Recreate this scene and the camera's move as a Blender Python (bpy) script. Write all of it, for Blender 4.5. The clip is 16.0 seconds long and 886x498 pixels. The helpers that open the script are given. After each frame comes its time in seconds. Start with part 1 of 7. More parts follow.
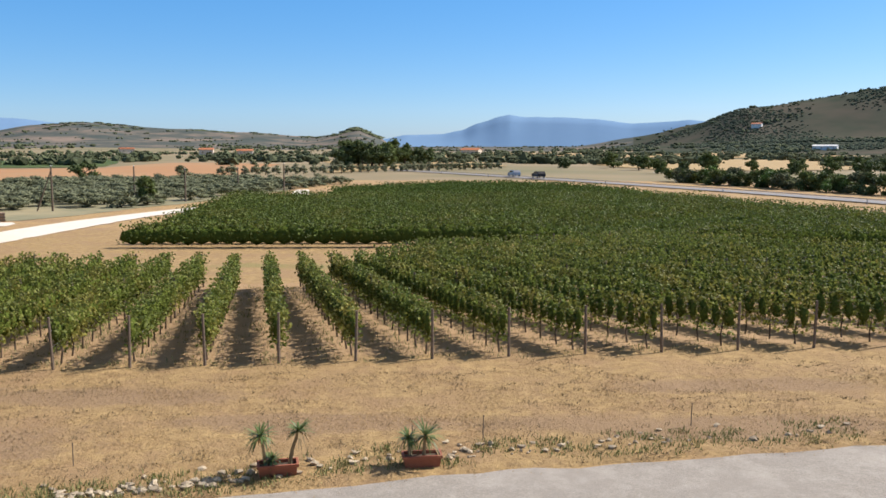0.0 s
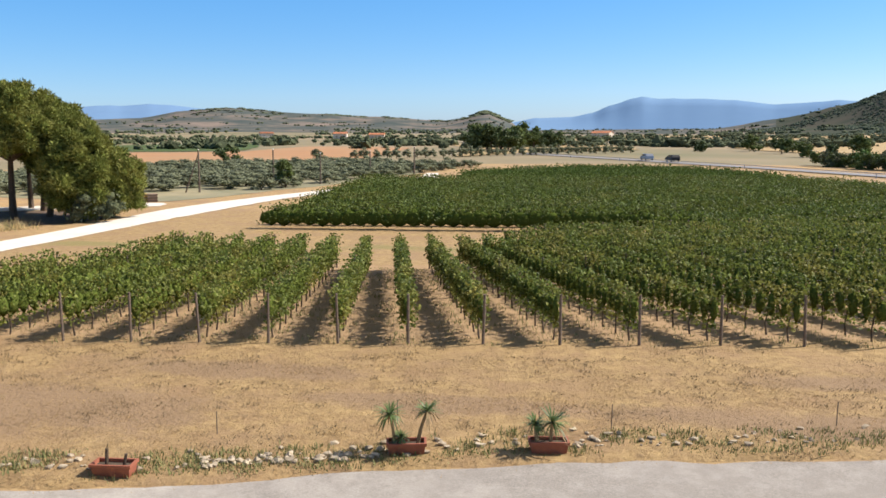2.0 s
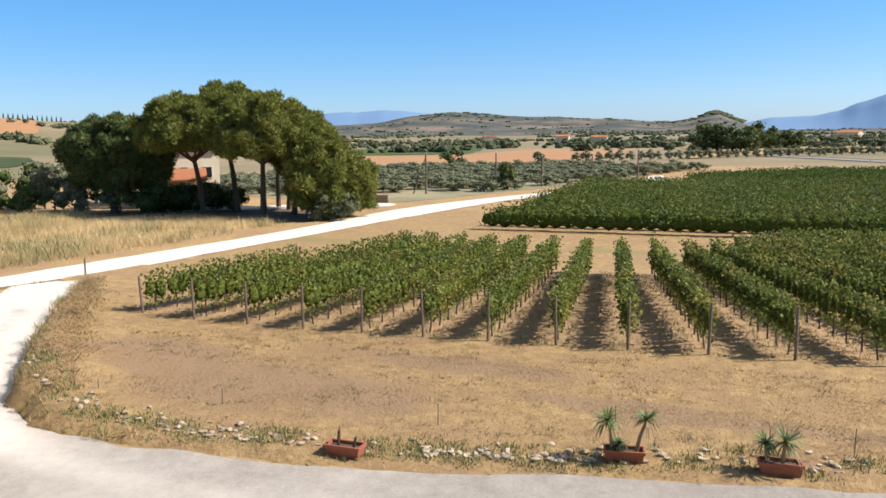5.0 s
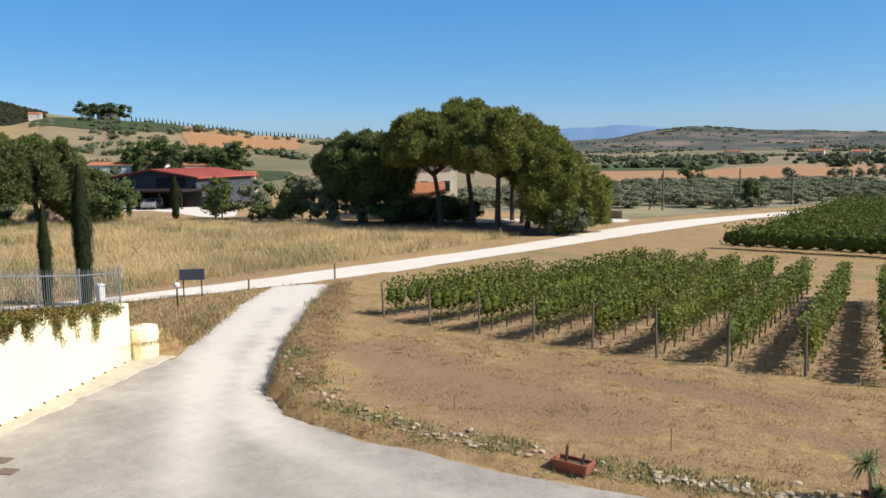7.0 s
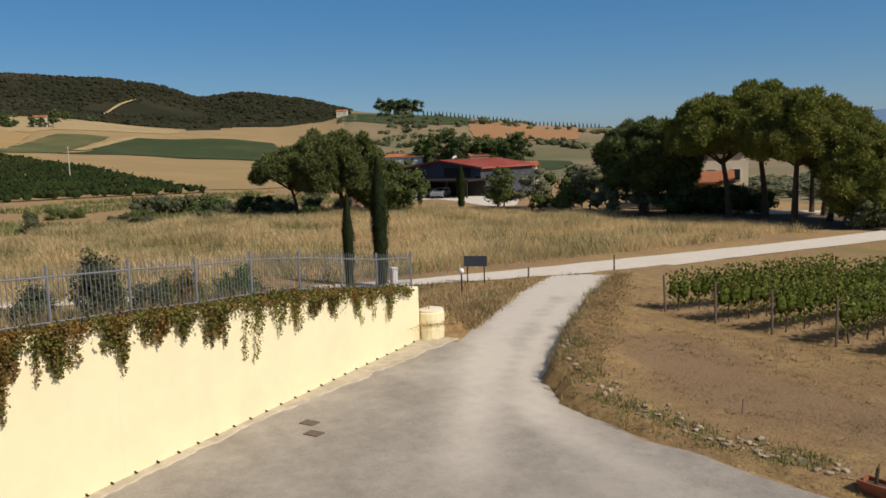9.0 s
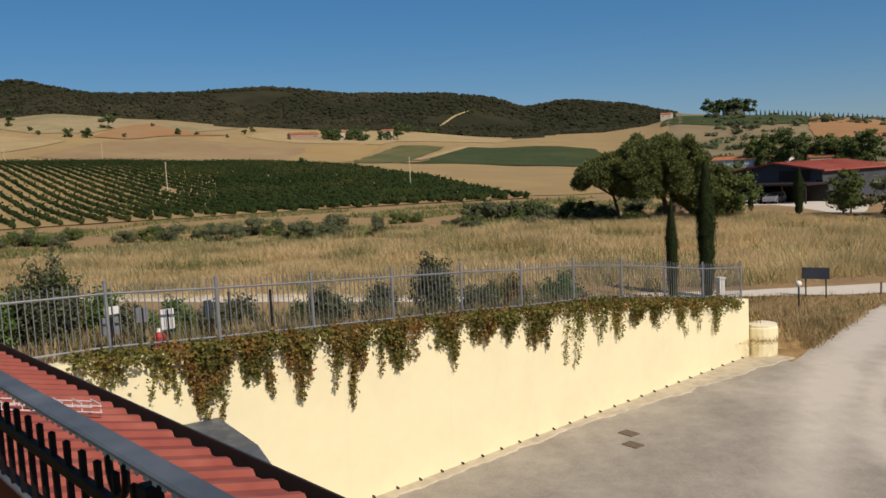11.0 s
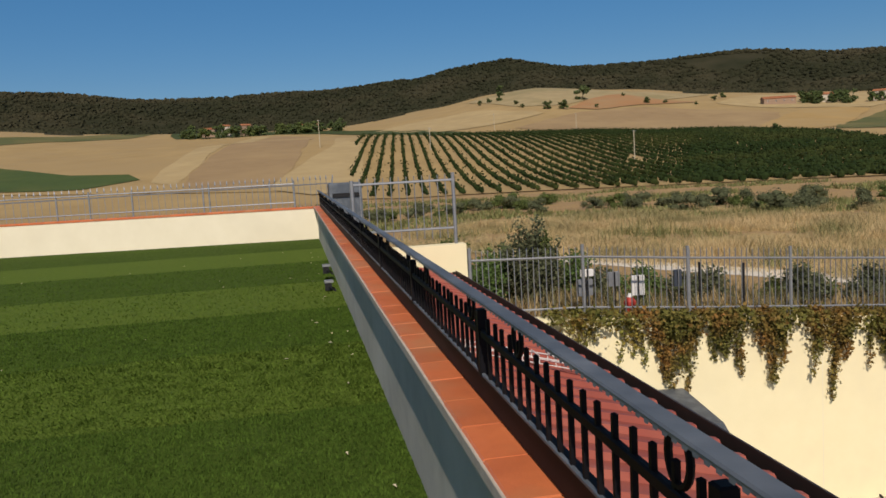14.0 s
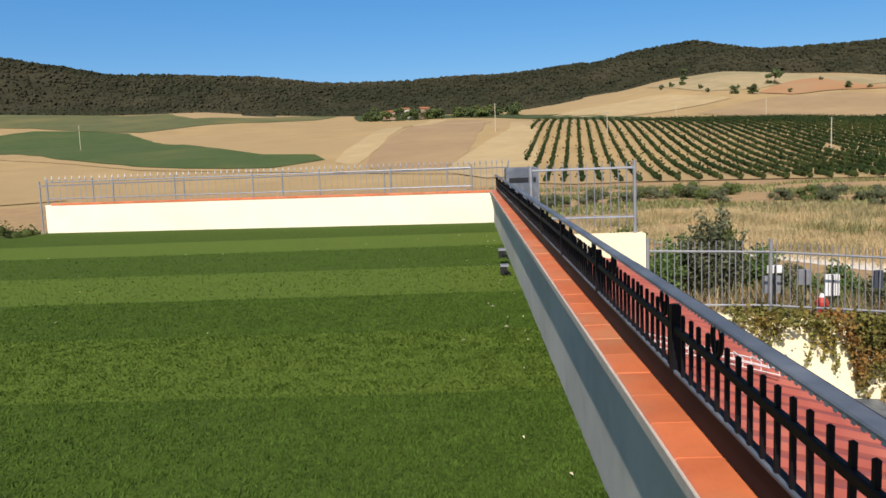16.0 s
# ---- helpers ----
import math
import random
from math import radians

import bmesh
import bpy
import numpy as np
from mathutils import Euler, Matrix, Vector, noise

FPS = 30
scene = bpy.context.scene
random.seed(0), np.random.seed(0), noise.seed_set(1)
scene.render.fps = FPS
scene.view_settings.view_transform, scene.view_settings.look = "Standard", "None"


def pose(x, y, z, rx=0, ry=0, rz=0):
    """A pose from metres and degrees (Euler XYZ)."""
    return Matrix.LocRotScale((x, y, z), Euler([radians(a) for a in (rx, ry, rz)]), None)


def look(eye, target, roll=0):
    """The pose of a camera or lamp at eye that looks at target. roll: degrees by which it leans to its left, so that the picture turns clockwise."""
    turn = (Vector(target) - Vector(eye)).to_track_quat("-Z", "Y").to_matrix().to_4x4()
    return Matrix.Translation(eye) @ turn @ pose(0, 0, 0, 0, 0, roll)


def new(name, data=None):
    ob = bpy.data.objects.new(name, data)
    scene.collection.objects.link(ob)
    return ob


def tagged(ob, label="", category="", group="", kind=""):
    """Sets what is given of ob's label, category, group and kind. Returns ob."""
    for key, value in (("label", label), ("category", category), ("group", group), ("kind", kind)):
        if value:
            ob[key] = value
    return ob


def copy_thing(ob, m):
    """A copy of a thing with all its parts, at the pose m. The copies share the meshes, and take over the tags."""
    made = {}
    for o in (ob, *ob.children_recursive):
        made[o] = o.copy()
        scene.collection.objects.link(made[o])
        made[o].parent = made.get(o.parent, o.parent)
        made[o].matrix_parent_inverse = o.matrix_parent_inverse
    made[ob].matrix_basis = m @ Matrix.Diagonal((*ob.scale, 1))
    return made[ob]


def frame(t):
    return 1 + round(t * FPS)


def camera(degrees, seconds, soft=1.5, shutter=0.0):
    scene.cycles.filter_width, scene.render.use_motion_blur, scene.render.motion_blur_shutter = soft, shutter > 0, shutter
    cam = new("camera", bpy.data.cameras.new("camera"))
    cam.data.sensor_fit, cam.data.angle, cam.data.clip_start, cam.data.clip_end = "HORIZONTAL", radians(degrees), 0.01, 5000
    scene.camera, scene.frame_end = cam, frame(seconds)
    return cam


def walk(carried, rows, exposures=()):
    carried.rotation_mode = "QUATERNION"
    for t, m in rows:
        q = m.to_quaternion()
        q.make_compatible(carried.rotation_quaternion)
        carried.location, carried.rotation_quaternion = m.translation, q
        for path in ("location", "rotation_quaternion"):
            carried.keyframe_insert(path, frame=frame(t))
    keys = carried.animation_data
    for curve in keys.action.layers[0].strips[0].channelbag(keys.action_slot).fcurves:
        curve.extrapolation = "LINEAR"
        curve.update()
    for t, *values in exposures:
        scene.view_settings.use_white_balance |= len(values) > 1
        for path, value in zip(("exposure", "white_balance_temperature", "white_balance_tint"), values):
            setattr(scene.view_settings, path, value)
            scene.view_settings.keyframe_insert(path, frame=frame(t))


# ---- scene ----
cam = camera(56.9, 16.0, soft=1.6)
# seconds, place, heading, pitch, lean
PATH = [
    (0, 0.289, 0.070, 6.606, 0.00, -7.04, 0.03),
    (0.5, 0.262, 0.076, 6.616, 2.32, -7.66, 0.38),
    (1, 0.219, 0.071, 6.632, 5.72, -8.26, 0.43),
    (1.5, 0.267, 0.096, 6.626, 8.03, -7.98, -0.10),
    (2, 0.230, 0.113, 6.616, 8.97, -8.17, -0.21),
    (2.5, 0.273, 0.130, 6.600, 11.42, -8.36, -0.37),
    (3, 0.219, 0.130, 6.591, 14.09, -8.42, -0.69),
    (5.5, 0.172, 0.043, 6.595, 27.48, -7.48, -0.78),
    (6, 0.135, 0.022, 6.603, 31.15, -7.08, -0.72),
    (6.5, 0.098, 0.040, 6.578, 35.74, -6.86, -0.70),
    (7, 0.108, 0.041, 6.563, 40.53, -6.54, -0.96),
    (7.5, 0.017, 0.056, 6.559, 44.81, -6.22, -0.98),
    (8, -0.027, 0.098, 6.539, 49.94, -6.71, -1.57),
    (10.5, -0.151, 0.087, 6.610, 76.00, -5.73, -2.24),
    (11, -0.173, 0.055, 6.598, 82.19, -5.47, -3.01),
    (11.5, -0.218, -0.000, 6.592, 87.97, -5.43, -2.91),
    (12, -0.261, -0.033, 6.594, 94.27, -5.45, -3.47),
    (12.5, -0.298, -0.070, 6.609, 98.81, -5.83, -3.12),
    (13, -0.307, -0.100, 6.607, 103.53, -6.05, -2.68),
    (13.5, -0.302, -0.124, 6.610, 108.14, -5.96, -2.72),
    (14, -0.308, -0.154, 6.604, 113.93, -5.92, -3.27),
    (14.5, -0.316, -0.186, 6.602, 118.70, -5.79, -3.07),
    (15, -0.304, -0.219, 6.605, 123.22, -5.87, -2.81),
    (15.5, -0.289, -0.228, 6.603, 126.15, -5.78, -2.52),
    (16, -0.240, -0.205, 6.627, 125.94, -6.45, -2.17),
]
EXPOSURES = [(0, 0.58, 6350, 15), (1.5, 0.71, 6400, 15), (3.0, 0.70, 6400, 15), (5.5, 0.72, 6350, 15), (6.5, 0.50, 6250, 15), (7.0, 0.34, 6200, 14), (8.0, -0.08, 6500, 14), (10.5, -0.43, 6800, 15), (12.5, -0.42, 6900, 15), (13.5, -0.45, 6900, 15), (14.5, -0.36, 6700, 15), (15.0, 0.04, 6600, 15), (16.0, 0.22, 6450, 16)]
walk(cam, [(t, pose(x, y, z, 90 + pitch, 0, yaw) @ pose(0, 0, 0, 0, 0, lean)) for t, x, y, z, yaw, pitch, lean in PATH], EXPOSURES)

# ---- light: clear late-morning sun from the east ----
SUN_DIR = Vector((1.0, 0.45, 0.98)).normalized()
world = bpy.data.worlds.new("clear_sky")
scene.world = world
world.use_nodes = True
wn = world.node_tree
sky = wn.nodes.new("ShaderNodeTexSky")
sky.sky_type, sky.sun_disc = "NISHITA", False
sky.sun_elevation = math.asin(SUN_DIR.z)
sky.sun_rotation = math.atan2(SUN_DIR.x, SUN_DIR.y)
sky.air_density, sky.dust_density, sky.ozone_density = 0.85, 0.5, 3.0
wn.nodes["Background"].inputs["Strength"].default_value = 0.085
clear = wn.nodes.new("ShaderNodeHueSaturation")
wn.links.new(sky.outputs[0], clear.inputs["Color"])
# deep blue low down, paler overhead
way = wn.nodes.new("ShaderNodeTexCoord")
axes = wn.nodes.new("ShaderNodeSeparateXYZ")
wn.links.new(way.outputs["Generated"], axes.inputs[0])
fade = wn.nodes.new("ShaderNodeMapRange")
fade.inputs["From Min"].default_value, fade.inputs["From Max"].default_value = 0.22, 0.9
fade.inputs["To Min"].default_value, fade.inputs["To Max"].default_value = 1.42, 0.4
wn.links.new(axes.outputs["Z"], fade.inputs["Value"])
wn.links.new(fade.outputs["Result"], clear.inputs["Saturation"])
haze = wn.nodes.new("ShaderNodeMix")
haze.data_type = "RGBA"
thin = wn.nodes.new("ShaderNodeMapRange")
thin.inputs["From Min"].default_value, thin.inputs["From Max"].default_value = 0.2, 0.8
thin.inputs["To Min"].default_value, thin.inputs["To Max"].default_value = 0.34, 0.0
wn.links.new(axes.outputs["Z"], thin.inputs["Value"])
wn.links.new(thin.outputs["Result"], haze.inputs["Factor"])
haze_in = [i for i in haze.inputs if i.type == "RGBA"]
haze_in[1].default_value = (1.6, 4.5, 8.6, 1)
wn.links.new(clear.outputs[0], haze_in[0])
wn.links.new([o for o in haze.outputs if o.type == "RGBA"][0], wn.nodes["Background"].inputs[0])
sun = new("sun", bpy.data.lights.new("sun", "SUN"))
sun.data.energy, sun.data.angle, sun.data.color = 4.8, radians(0.53), (1.0, 0.94, 0.84)
sun.matrix_world = look((0, 0, 60), (-SUN_DIR.x * 10, -SUN_DIR.y * 10, 60 - SUN_DIR.z * 10))

# ---- materials ----
rng = random.Random(7)


RECIPE = {}


def mat(name, c1, c2=None, scale=4.0, rough=0.85, metal=0.0, bump=0.0, fine=None, c3=None, scale3=0.3, per=0.0, trans=0.0, spec=0.3, stretch=None):
    """A surface of two colours mixed by grain, a third by large stains; per: change from piece to piece."""
    RECIPE[name] = (c1, c2 or c1)
    m = bpy.data.materials.new(name)
    m.use_nodes = True
    nt = m.node_tree
    nd, ln = nt.nodes, nt.links
    b = nd["Principled BSDF"]
    b.inputs["Roughness"].default_value = rough
    b.inputs["Metallic"].default_value = metal
    b.inputs["Specular IOR Level"].default_value = spec
    tc = nd.new("ShaderNodeNewGeometry")
    src = tc.outputs["Position"]
    if stretch:
        mp = nd.new("ShaderNodeMapping")
        mp.inputs["Scale"].default_value = stretch
        ln.new(src, mp.inputs["Vector"])
        src = mp.outputs["Vector"]

    def grain(sc, detail=5.0):
        n = nd.new("ShaderNodeTexNoise")
        n.inputs["Scale"].default_value = sc
        n.inputs["Detail"].default_value = detail
        n.inputs["Roughness"].default_value = 0.65
        ln.new(src, n.inputs["Vector"])
        return n.outputs["Fac"]

    def steep(fac, lo, hi):
        r = nd.new("ShaderNodeMapRange")
        r.inputs["From Min"].default_value, r.inputs["From Max"].default_value = lo, hi
        ln.new(fac, r.inputs["Value"])
        return r.outputs["Result"]

    def mix(fac, a, bb):
        x = nd.new("ShaderNodeMix")
        x.data_type = "RGBA"
        ln.new(fac, x.inputs["Factor"])
        for sock, v in (("A", a), ("B", bb)):
            s = [i for i in x.inputs if i.name == sock and i.type == "RGBA"][0]
            if isinstance(v, tuple):
                s.default_value = (*v, 1)
            else:
                ln.new(v, s)
        return [o for o in x.outputs if o.type == "RGBA"][0]

    col = mix(steep(grain(scale), 0.32, 0.68), c1, c2 or c1)
    if c3:
        col = mix(steep(grain(scale3, 3.0), 0.45, 0.68), col, c3)
    if per:
        info = nd.new("ShaderNodeObjectInfo")
        isl = nd.new("ShaderNodeNewGeometry")
        add = nd.new("ShaderNodeMath")
        add.operation = "ADD"
        ln.new(info.outputs["Random"], add.inputs[0])
        ln.new(isl.outputs["Random Per Island"], add.inputs[1])
        fr = nd.new("ShaderNodeMath")
        fr.operation = "FRACT"
        ln.new(add.outputs[0], fr.inputs[0])
        hs = nd.new("ShaderNodeHueSaturation")
        rg = nd.new("ShaderNodeMapRange")
        rg.inputs["To Min"].default_value, rg.inputs["To Max"].default_value = 1 - per, 1 + per
        ln.new(fr.outputs[0], rg.inputs["Value"])
        ln.new(rg.outputs["Result"], hs.inputs["Value"])
        ln.new(col, hs.inputs["Color"])
        col = hs.outputs["Color"]
    ln.new(col, b.inputs["Base Color"])
    if bump:
        bp = nd.new("ShaderNodeBump")
        bp.inputs["Strength"].default_value = 0.6
        bp.inputs["Distance"].default_value = bump
        ln.new(grain(fine or scale * 4), bp.inputs["Height"])
        ln.new(bp.outputs["Normal"], b.inputs["Normal"])
    if trans:
        t = nd.new("ShaderNodeBsdfTranslucent")
        ln.new(col, t.inputs["Color"])
        ms = nd.new("ShaderNodeMixShader")
        ms.inputs["Fac"].default_value = trans
        ln.new(b.outputs[0], ms.inputs[1])
        ln.new(t.outputs[0], ms.inputs[2])
        ln.new(ms.outputs[0], nd["Material Output"].inputs["Surface"])
    return m


INNER = {}


def inner_shade(material):
    """The second leaf colour and a darker one, shade painted in for the dense inside of a crown, without change from
    leaf to leaf.
    """
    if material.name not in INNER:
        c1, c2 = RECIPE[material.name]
        # inside shade is put into the colour: second leaf colour down to 0.7
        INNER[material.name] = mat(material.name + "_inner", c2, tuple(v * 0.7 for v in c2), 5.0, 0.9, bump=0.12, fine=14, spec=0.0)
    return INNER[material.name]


M = {}
M["dry"] = mat("dry_grass_ground", (0.47, 0.315, 0.135), (0.29, 0.19, 0.085), 2.2, 0.95, bump=0.08, fine=9, c3=(0.30, 0.195, 0.105), scale3=0.22)
M["plain"] = mat("farmland", (0.30, 0.225, 0.125), (0.21, 0.17, 0.09), 0.02, 0.95, c3=(0.15, 0.145, 0.065), scale3=0.006)
M["stubble"] = mat("stubble", (0.42, 0.295, 0.13), (0.335, 0.232, 0.10), 0.045, 0.95, c3=(0.36, 0.255, 0.12), scale3=0.012, bump=0.25, fine=0.9)
M["ochre"] = mat("ploughed_ochre_soil", (0.40, 0.21, 0.09), (0.34, 0.18, 0.08), 0.08, 0.95, c3=(0.36, 0.23, 0.11), scale3=0.02)
M["gravel"] = mat("grey_gravel", (0.352, 0.313, 0.262), (0.220, 0.196, 0.163), 26, 0.95, bump=0.025, fine=60, c3=(0.290, 0.257, 0.215), scale3=0.35)
M["track"] = mat("white_track", (0.74, 0.68, 0.58), (0.64, 0.58, 0.48), 3.0, 0.95, bump=0.02, fine=20, c3=(0.68, 0.60, 0.48), scale3=0.4)
M["asphalt"] = mat("asphalt", (0.26, 0.25, 0.24), (0.20, 0.19, 0.18), 1.5, 0.9)
M["forest"] = mat("scrub_hillside", (0.026, 0.029, 0.015), (0.039, 0.039, 0.022), 0.03, 0.95, c3=(0.063, 0.055, 0.032), scale3=0.0045, bump=2.0, fine=0.1, spec=0.05)
M["grove"] = mat("far_green", (0.052, 0.076, 0.018), (0.032, 0.049, 0.012), 0.15, 0.95, c3=(0.068, 0.083, 0.022), scale3=0.03, bump=0.6, fine=0.4)
M["pasture"] = mat("dry_pasture", (0.120, 0.128, 0.042), (0.087, 0.097, 0.032), 0.1, 0.95, c3=(0.175, 0.150, 0.052), scale3=0.02, bump=0.4, fine=0.5)
# mountain and hazy hill: the haze of distance is painted into the base colours
M["blue"] = mat("hazed_mountain", (0.165, 0.270, 0.405), (0.15, 0.25, 0.385), 0.002, 1.0, spec=0.0)
M["hazehill"] = mat("hazy_hill", (0.067, 0.084, 0.078), (0.101, 0.110, 0.098), 0.016, 1.0, c3=(0.235, 0.185, 0.147), scale3=0.0085, spec=0.0)
M["maquis"] = mat("maquis_hillside", (0.055, 0.066, 0.049), (0.078, 0.084, 0.062), 0.02, 1.0, c3=(0.108, 0.094, 0.073), scale3=0.006, spec=0.0)
M["vine"] = mat("vine_leaf", (0.178, 0.208, 0.043), (0.105, 0.135, 0.028), 1.2, 0.6, per=0.5, trans=0.35, c3=(0.248, 0.222, 0.052), scale3=0.5, spec=0.2)
M["vinemid"] = mat("vine_leaf_dense", (0.123, 0.162, 0.034), (0.079, 0.108, 0.021), 0.8, 0.6, per=0.45, trans=0.25, c3=(0.150, 0.159, 0.034), scale3=0.2, spec=0.2)
M["vinefar"] = mat("vine_leaf_far", (0.092, 0.132, 0.029), (0.070, 0.104, 0.023), 0.5, 0.7, per=0.25, trans=0.25, c3=(0.084, 0.115, 0.024), scale3=0.05, spec=0.1)
M["vinedark"] = mat("vine_leaf_dark", (0.026, 0.044, 0.012), (0.017, 0.030, 0.008), 0.3, 0.8, per=0.2, trans=0.1, c3=(0.045, 0.055, 0.015), scale3=0.03, spec=0.1)
M["bark"] = mat("bark", (0.12, 0.085, 0.055), (0.07, 0.05, 0.035), 8, 0.9, bump=0.02, fine=30)
M["postwood"] = mat("weathered_post", (0.20, 0.15, 0.11), (0.13, 0.098, 0.07), 12, 0.9, bump=0.004, fine=60)
M["cream"] = mat("cream_render", (0.92, 0.82, 0.53), (0.89, 0.79, 0.50), 3.0, 0.9, bump=0.003, fine=50, c3=(0.86, 0.76, 0.49), scale3=0.8)
M["creamt"] = mat("terrace_wall_paint", (0.87, 0.79, 0.60), (0.83, 0.75, 0.56), 2.0, 0.9, bump=0.003, fine=60, c3=(0.80, 0.72, 0.54), scale3=0.7)
M["greyrender"] = mat("grey_render", (0.52, 0.49, 0.41), (0.44, 0.415, 0.35), 5.0, 0.95, bump=0.006, fine=80, c3=(0.56, 0.53, 0.46), scale3=0.9)
M["tile"] = mat("terracotta_tile", (0.648, 0.182, 0.066), (0.540, 0.143, 0.053), 6.0, 0.45, per=0.14, bump=0.002, fine=70, c3=(0.540, 0.209, 0.094), scale3=2.0, spec=0.4)
M["mortar"] = mat("mortar", (0.55, 0.48, 0.40), (0.45, 0.38, 0.31), 20, 0.95)
M["iron"] = mat("black_iron", (0.005, 0.005, 0.007), (0.008, 0.007, 0.009), 20, 0.6, spec=0.15, c3=(0.012, 0.008, 0.008), scale3=5)
M["flashing"] = mat("grey_flashing", (0.13, 0.15, 0.17), (0.10, 0.115, 0.135), 5, 0.5, metal=0.3, c3=(0.20, 0.22, 0.24), scale3=3.0, bump=0.004, fine=12)
M["red"] = mat("red_metal_sheet", (0.338, 0.083, 0.056), (0.273, 0.068, 0.048), 4, 0.5, metal=0.0, c3=(0.390, 0.120, 0.080), scale3=1.5)
M["darkgutter"] = mat("dark_gutter", (0.05, 0.035, 0.03), (0.035, 0.026, 0.024), 6, 0.55, metal=0.3)
M["zinc"] = mat("galvanised_steel", (0.38, 0.39, 0.40), (0.30, 0.31, 0.33), 10, 0.45, metal=0.6)
M["turf"] = mat("turf_blade_dark", (0.070, 0.122, 0.019), (0.045, 0.083, 0.013), 3.0, 0.85, per=0.35, trans=0.2, spec=0.05)
M["turflight"] = mat("turf_blade_light", (0.122, 0.190, 0.031), (0.083, 0.135, 0.022), 3.0, 0.85, per=0.35, trans=0.2, spec=0.05)
M["turfbase"] = mat("turf_mat", (0.085, 0.135, 0.022), (0.033, 0.058, 0.010), 18, 0.95, bump=0.02, fine=90, c3=(0.065, 0.107, 0.016), scale3=1.4, spec=0.05)
M["turfb"] = mat("turf_mat_light", (0.126, 0.187, 0.031), (0.069, 0.108, 0.018), 18, 0.95, bump=0.02, fine=90, c3=(0.105, 0.152, 0.025), scale3=1.4, spec=0.05)
M["creeper"] = mat("creeper_leaf", (0.200, 0.175, 0.050), (0.130, 0.138, 0.038), 2.2, 0.75, per=0.35, trans=0.25, c3=(0.29, 0.150, 0.048), scale3=1.6, spec=0.05)
M["creepergreen"] = mat("creeper_green", (0.24, 0.235, 0.055), (0.16, 0.17, 0.04), 2.2, 0.7, per=0.35, trans=0.25, c3=(0.33, 0.24, 0.06), scale3=2.0, spec=0.1)
M["cypress"] = mat("cypress_leaf", (0.040, 0.056, 0.020), (0.028, 0.040, 0.015), 2.0, 0.8, per=0.4, trans=0.1, spec=0.1)
M["pine"] = mat("pine_needles", (0.190, 0.209, 0.048), (0.126, 0.148, 0.033), 0.6, 0.7, per=0.4, trans=0.2, c3=(0.240, 0.236, 0.061), scale3=0.4, spec=0.1)
M["pinedark"] = mat("dark_pine_needles", (0.097, 0.128, 0.043), (0.067, 0.092, 0.032), 0.6, 0.65, per=0.4, trans=0.15)
M["olive"] = mat("olive_leaf", (0.25, 0.262, 0.16), (0.17, 0.182, 0.105), 1.0, 0.7, per=0.35, trans=0.2, spec=0.1)
M["shrub"] = mat("shrub_leaf", (0.125, 0.155, 0.050), (0.088, 0.115, 0.036), 1.2, 0.7, per=0.35, trans=0.2, spec=0.1)
M["greyshrub"] = mat("grey_shrub_leaf", (0.140, 0.154, 0.085), (0.102, 0.114, 0.060), 1.0, 0.75, per=0.3, trans=0.2, spec=0.1)
M["plainleaf"] = mat("plain_tree_leaf", (0.105, 0.119, 0.063), (0.077, 0.089, 0.048), 0.05, 0.9, per=0.3, spec=0.05)
M["leafgreen"] = mat("fresh_leaf", (0.12, 0.19, 0.05), (0.085, 0.145, 0.035), 1.0, 0.6, per=0.35, trans=0.25)
M["straw"] = mat("dry_straw", (0.532, 0.399, 0.209), (0.437, 0.323, 0.162), 0.6, 0.9, per=0.3, trans=0.4, c3=(0.285, 0.228, 0.104), scale3=0.12)
M["tallgrass"] = mat("tall_dry_grass", (0.80, 0.645, 0.36), (0.66, 0.51, 0.27), 0.35, 0.9, per=0.25, trans=0.5, c3=(0.40, 0.345, 0.165), scale3=0.11)
M["lawn"] = mat("trampled_straw", (0.387, 0.264, 0.125), (0.297, 0.198, 0.095), 0.9, 0.95, per=0.25, trans=0.2, c3=(0.243, 0.167, 0.086), scale3=0.3)
M["lawndark"] = mat("dead_brown_tuft", (0.22, 0.155, 0.085), (0.16, 0.12, 0.06), 0.9, 0.95, per=0.25, trans=0.15)
M["mown"] = mat("mown_straw", (0.48, 0.36, 0.18), (0.41, 0.30, 0.145), 0.1, 0.95, c3=(0.38, 0.28, 0.135), scale3=0.03, bump=0.2, fine=1.2)
M["turned"] = mat("turned_brown_soil", (0.35, 0.24, 0.12), (0.29, 0.195, 0.098), 0.1, 0.95, c3=(0.38, 0.265, 0.13), scale3=0.02, bump=0.2, fine=1.2)
M["weed"] = mat("green_weed", (0.15, 0.18, 0.055), (0.23, 0.22, 0.09), 0.8, 0.8, per=0.35, trans=0.2)
M["bankweed"] = mat("bank_weed", (0.135, 0.150, 0.060), (0.24, 0.20, 0.095), 1.1, 0.8, per=0.4, trans=0.2)
M["terracotta"] = mat("planter_clay", (0.33, 0.115, 0.065), (0.27, 0.09, 0.05), 6, 0.8, bump=0.003, fine=40)
M["yucca"] = mat("yucca_leaf", (0.13, 0.18, 0.055), (0.09, 0.135, 0.04), 3, 0.5, per=0.3, trans=0.15)
M["deadleaf"] = mat("dead_leaf", (0.34, 0.25, 0.13), (0.26, 0.18, 0.09), 4, 0.9, per=0.3)
M["paleleaf"] = mat("bleached_leaf", (0.74, 0.68, 0.52), (0.60, 0.52, 0.36), 4, 0.9, per=0.25)
M["stone"] = mat("pale_stone", (0.459, 0.377, 0.262), (0.344, 0.271, 0.180), 5, 0.9, per=0.25, bump=0.02, fine=14)
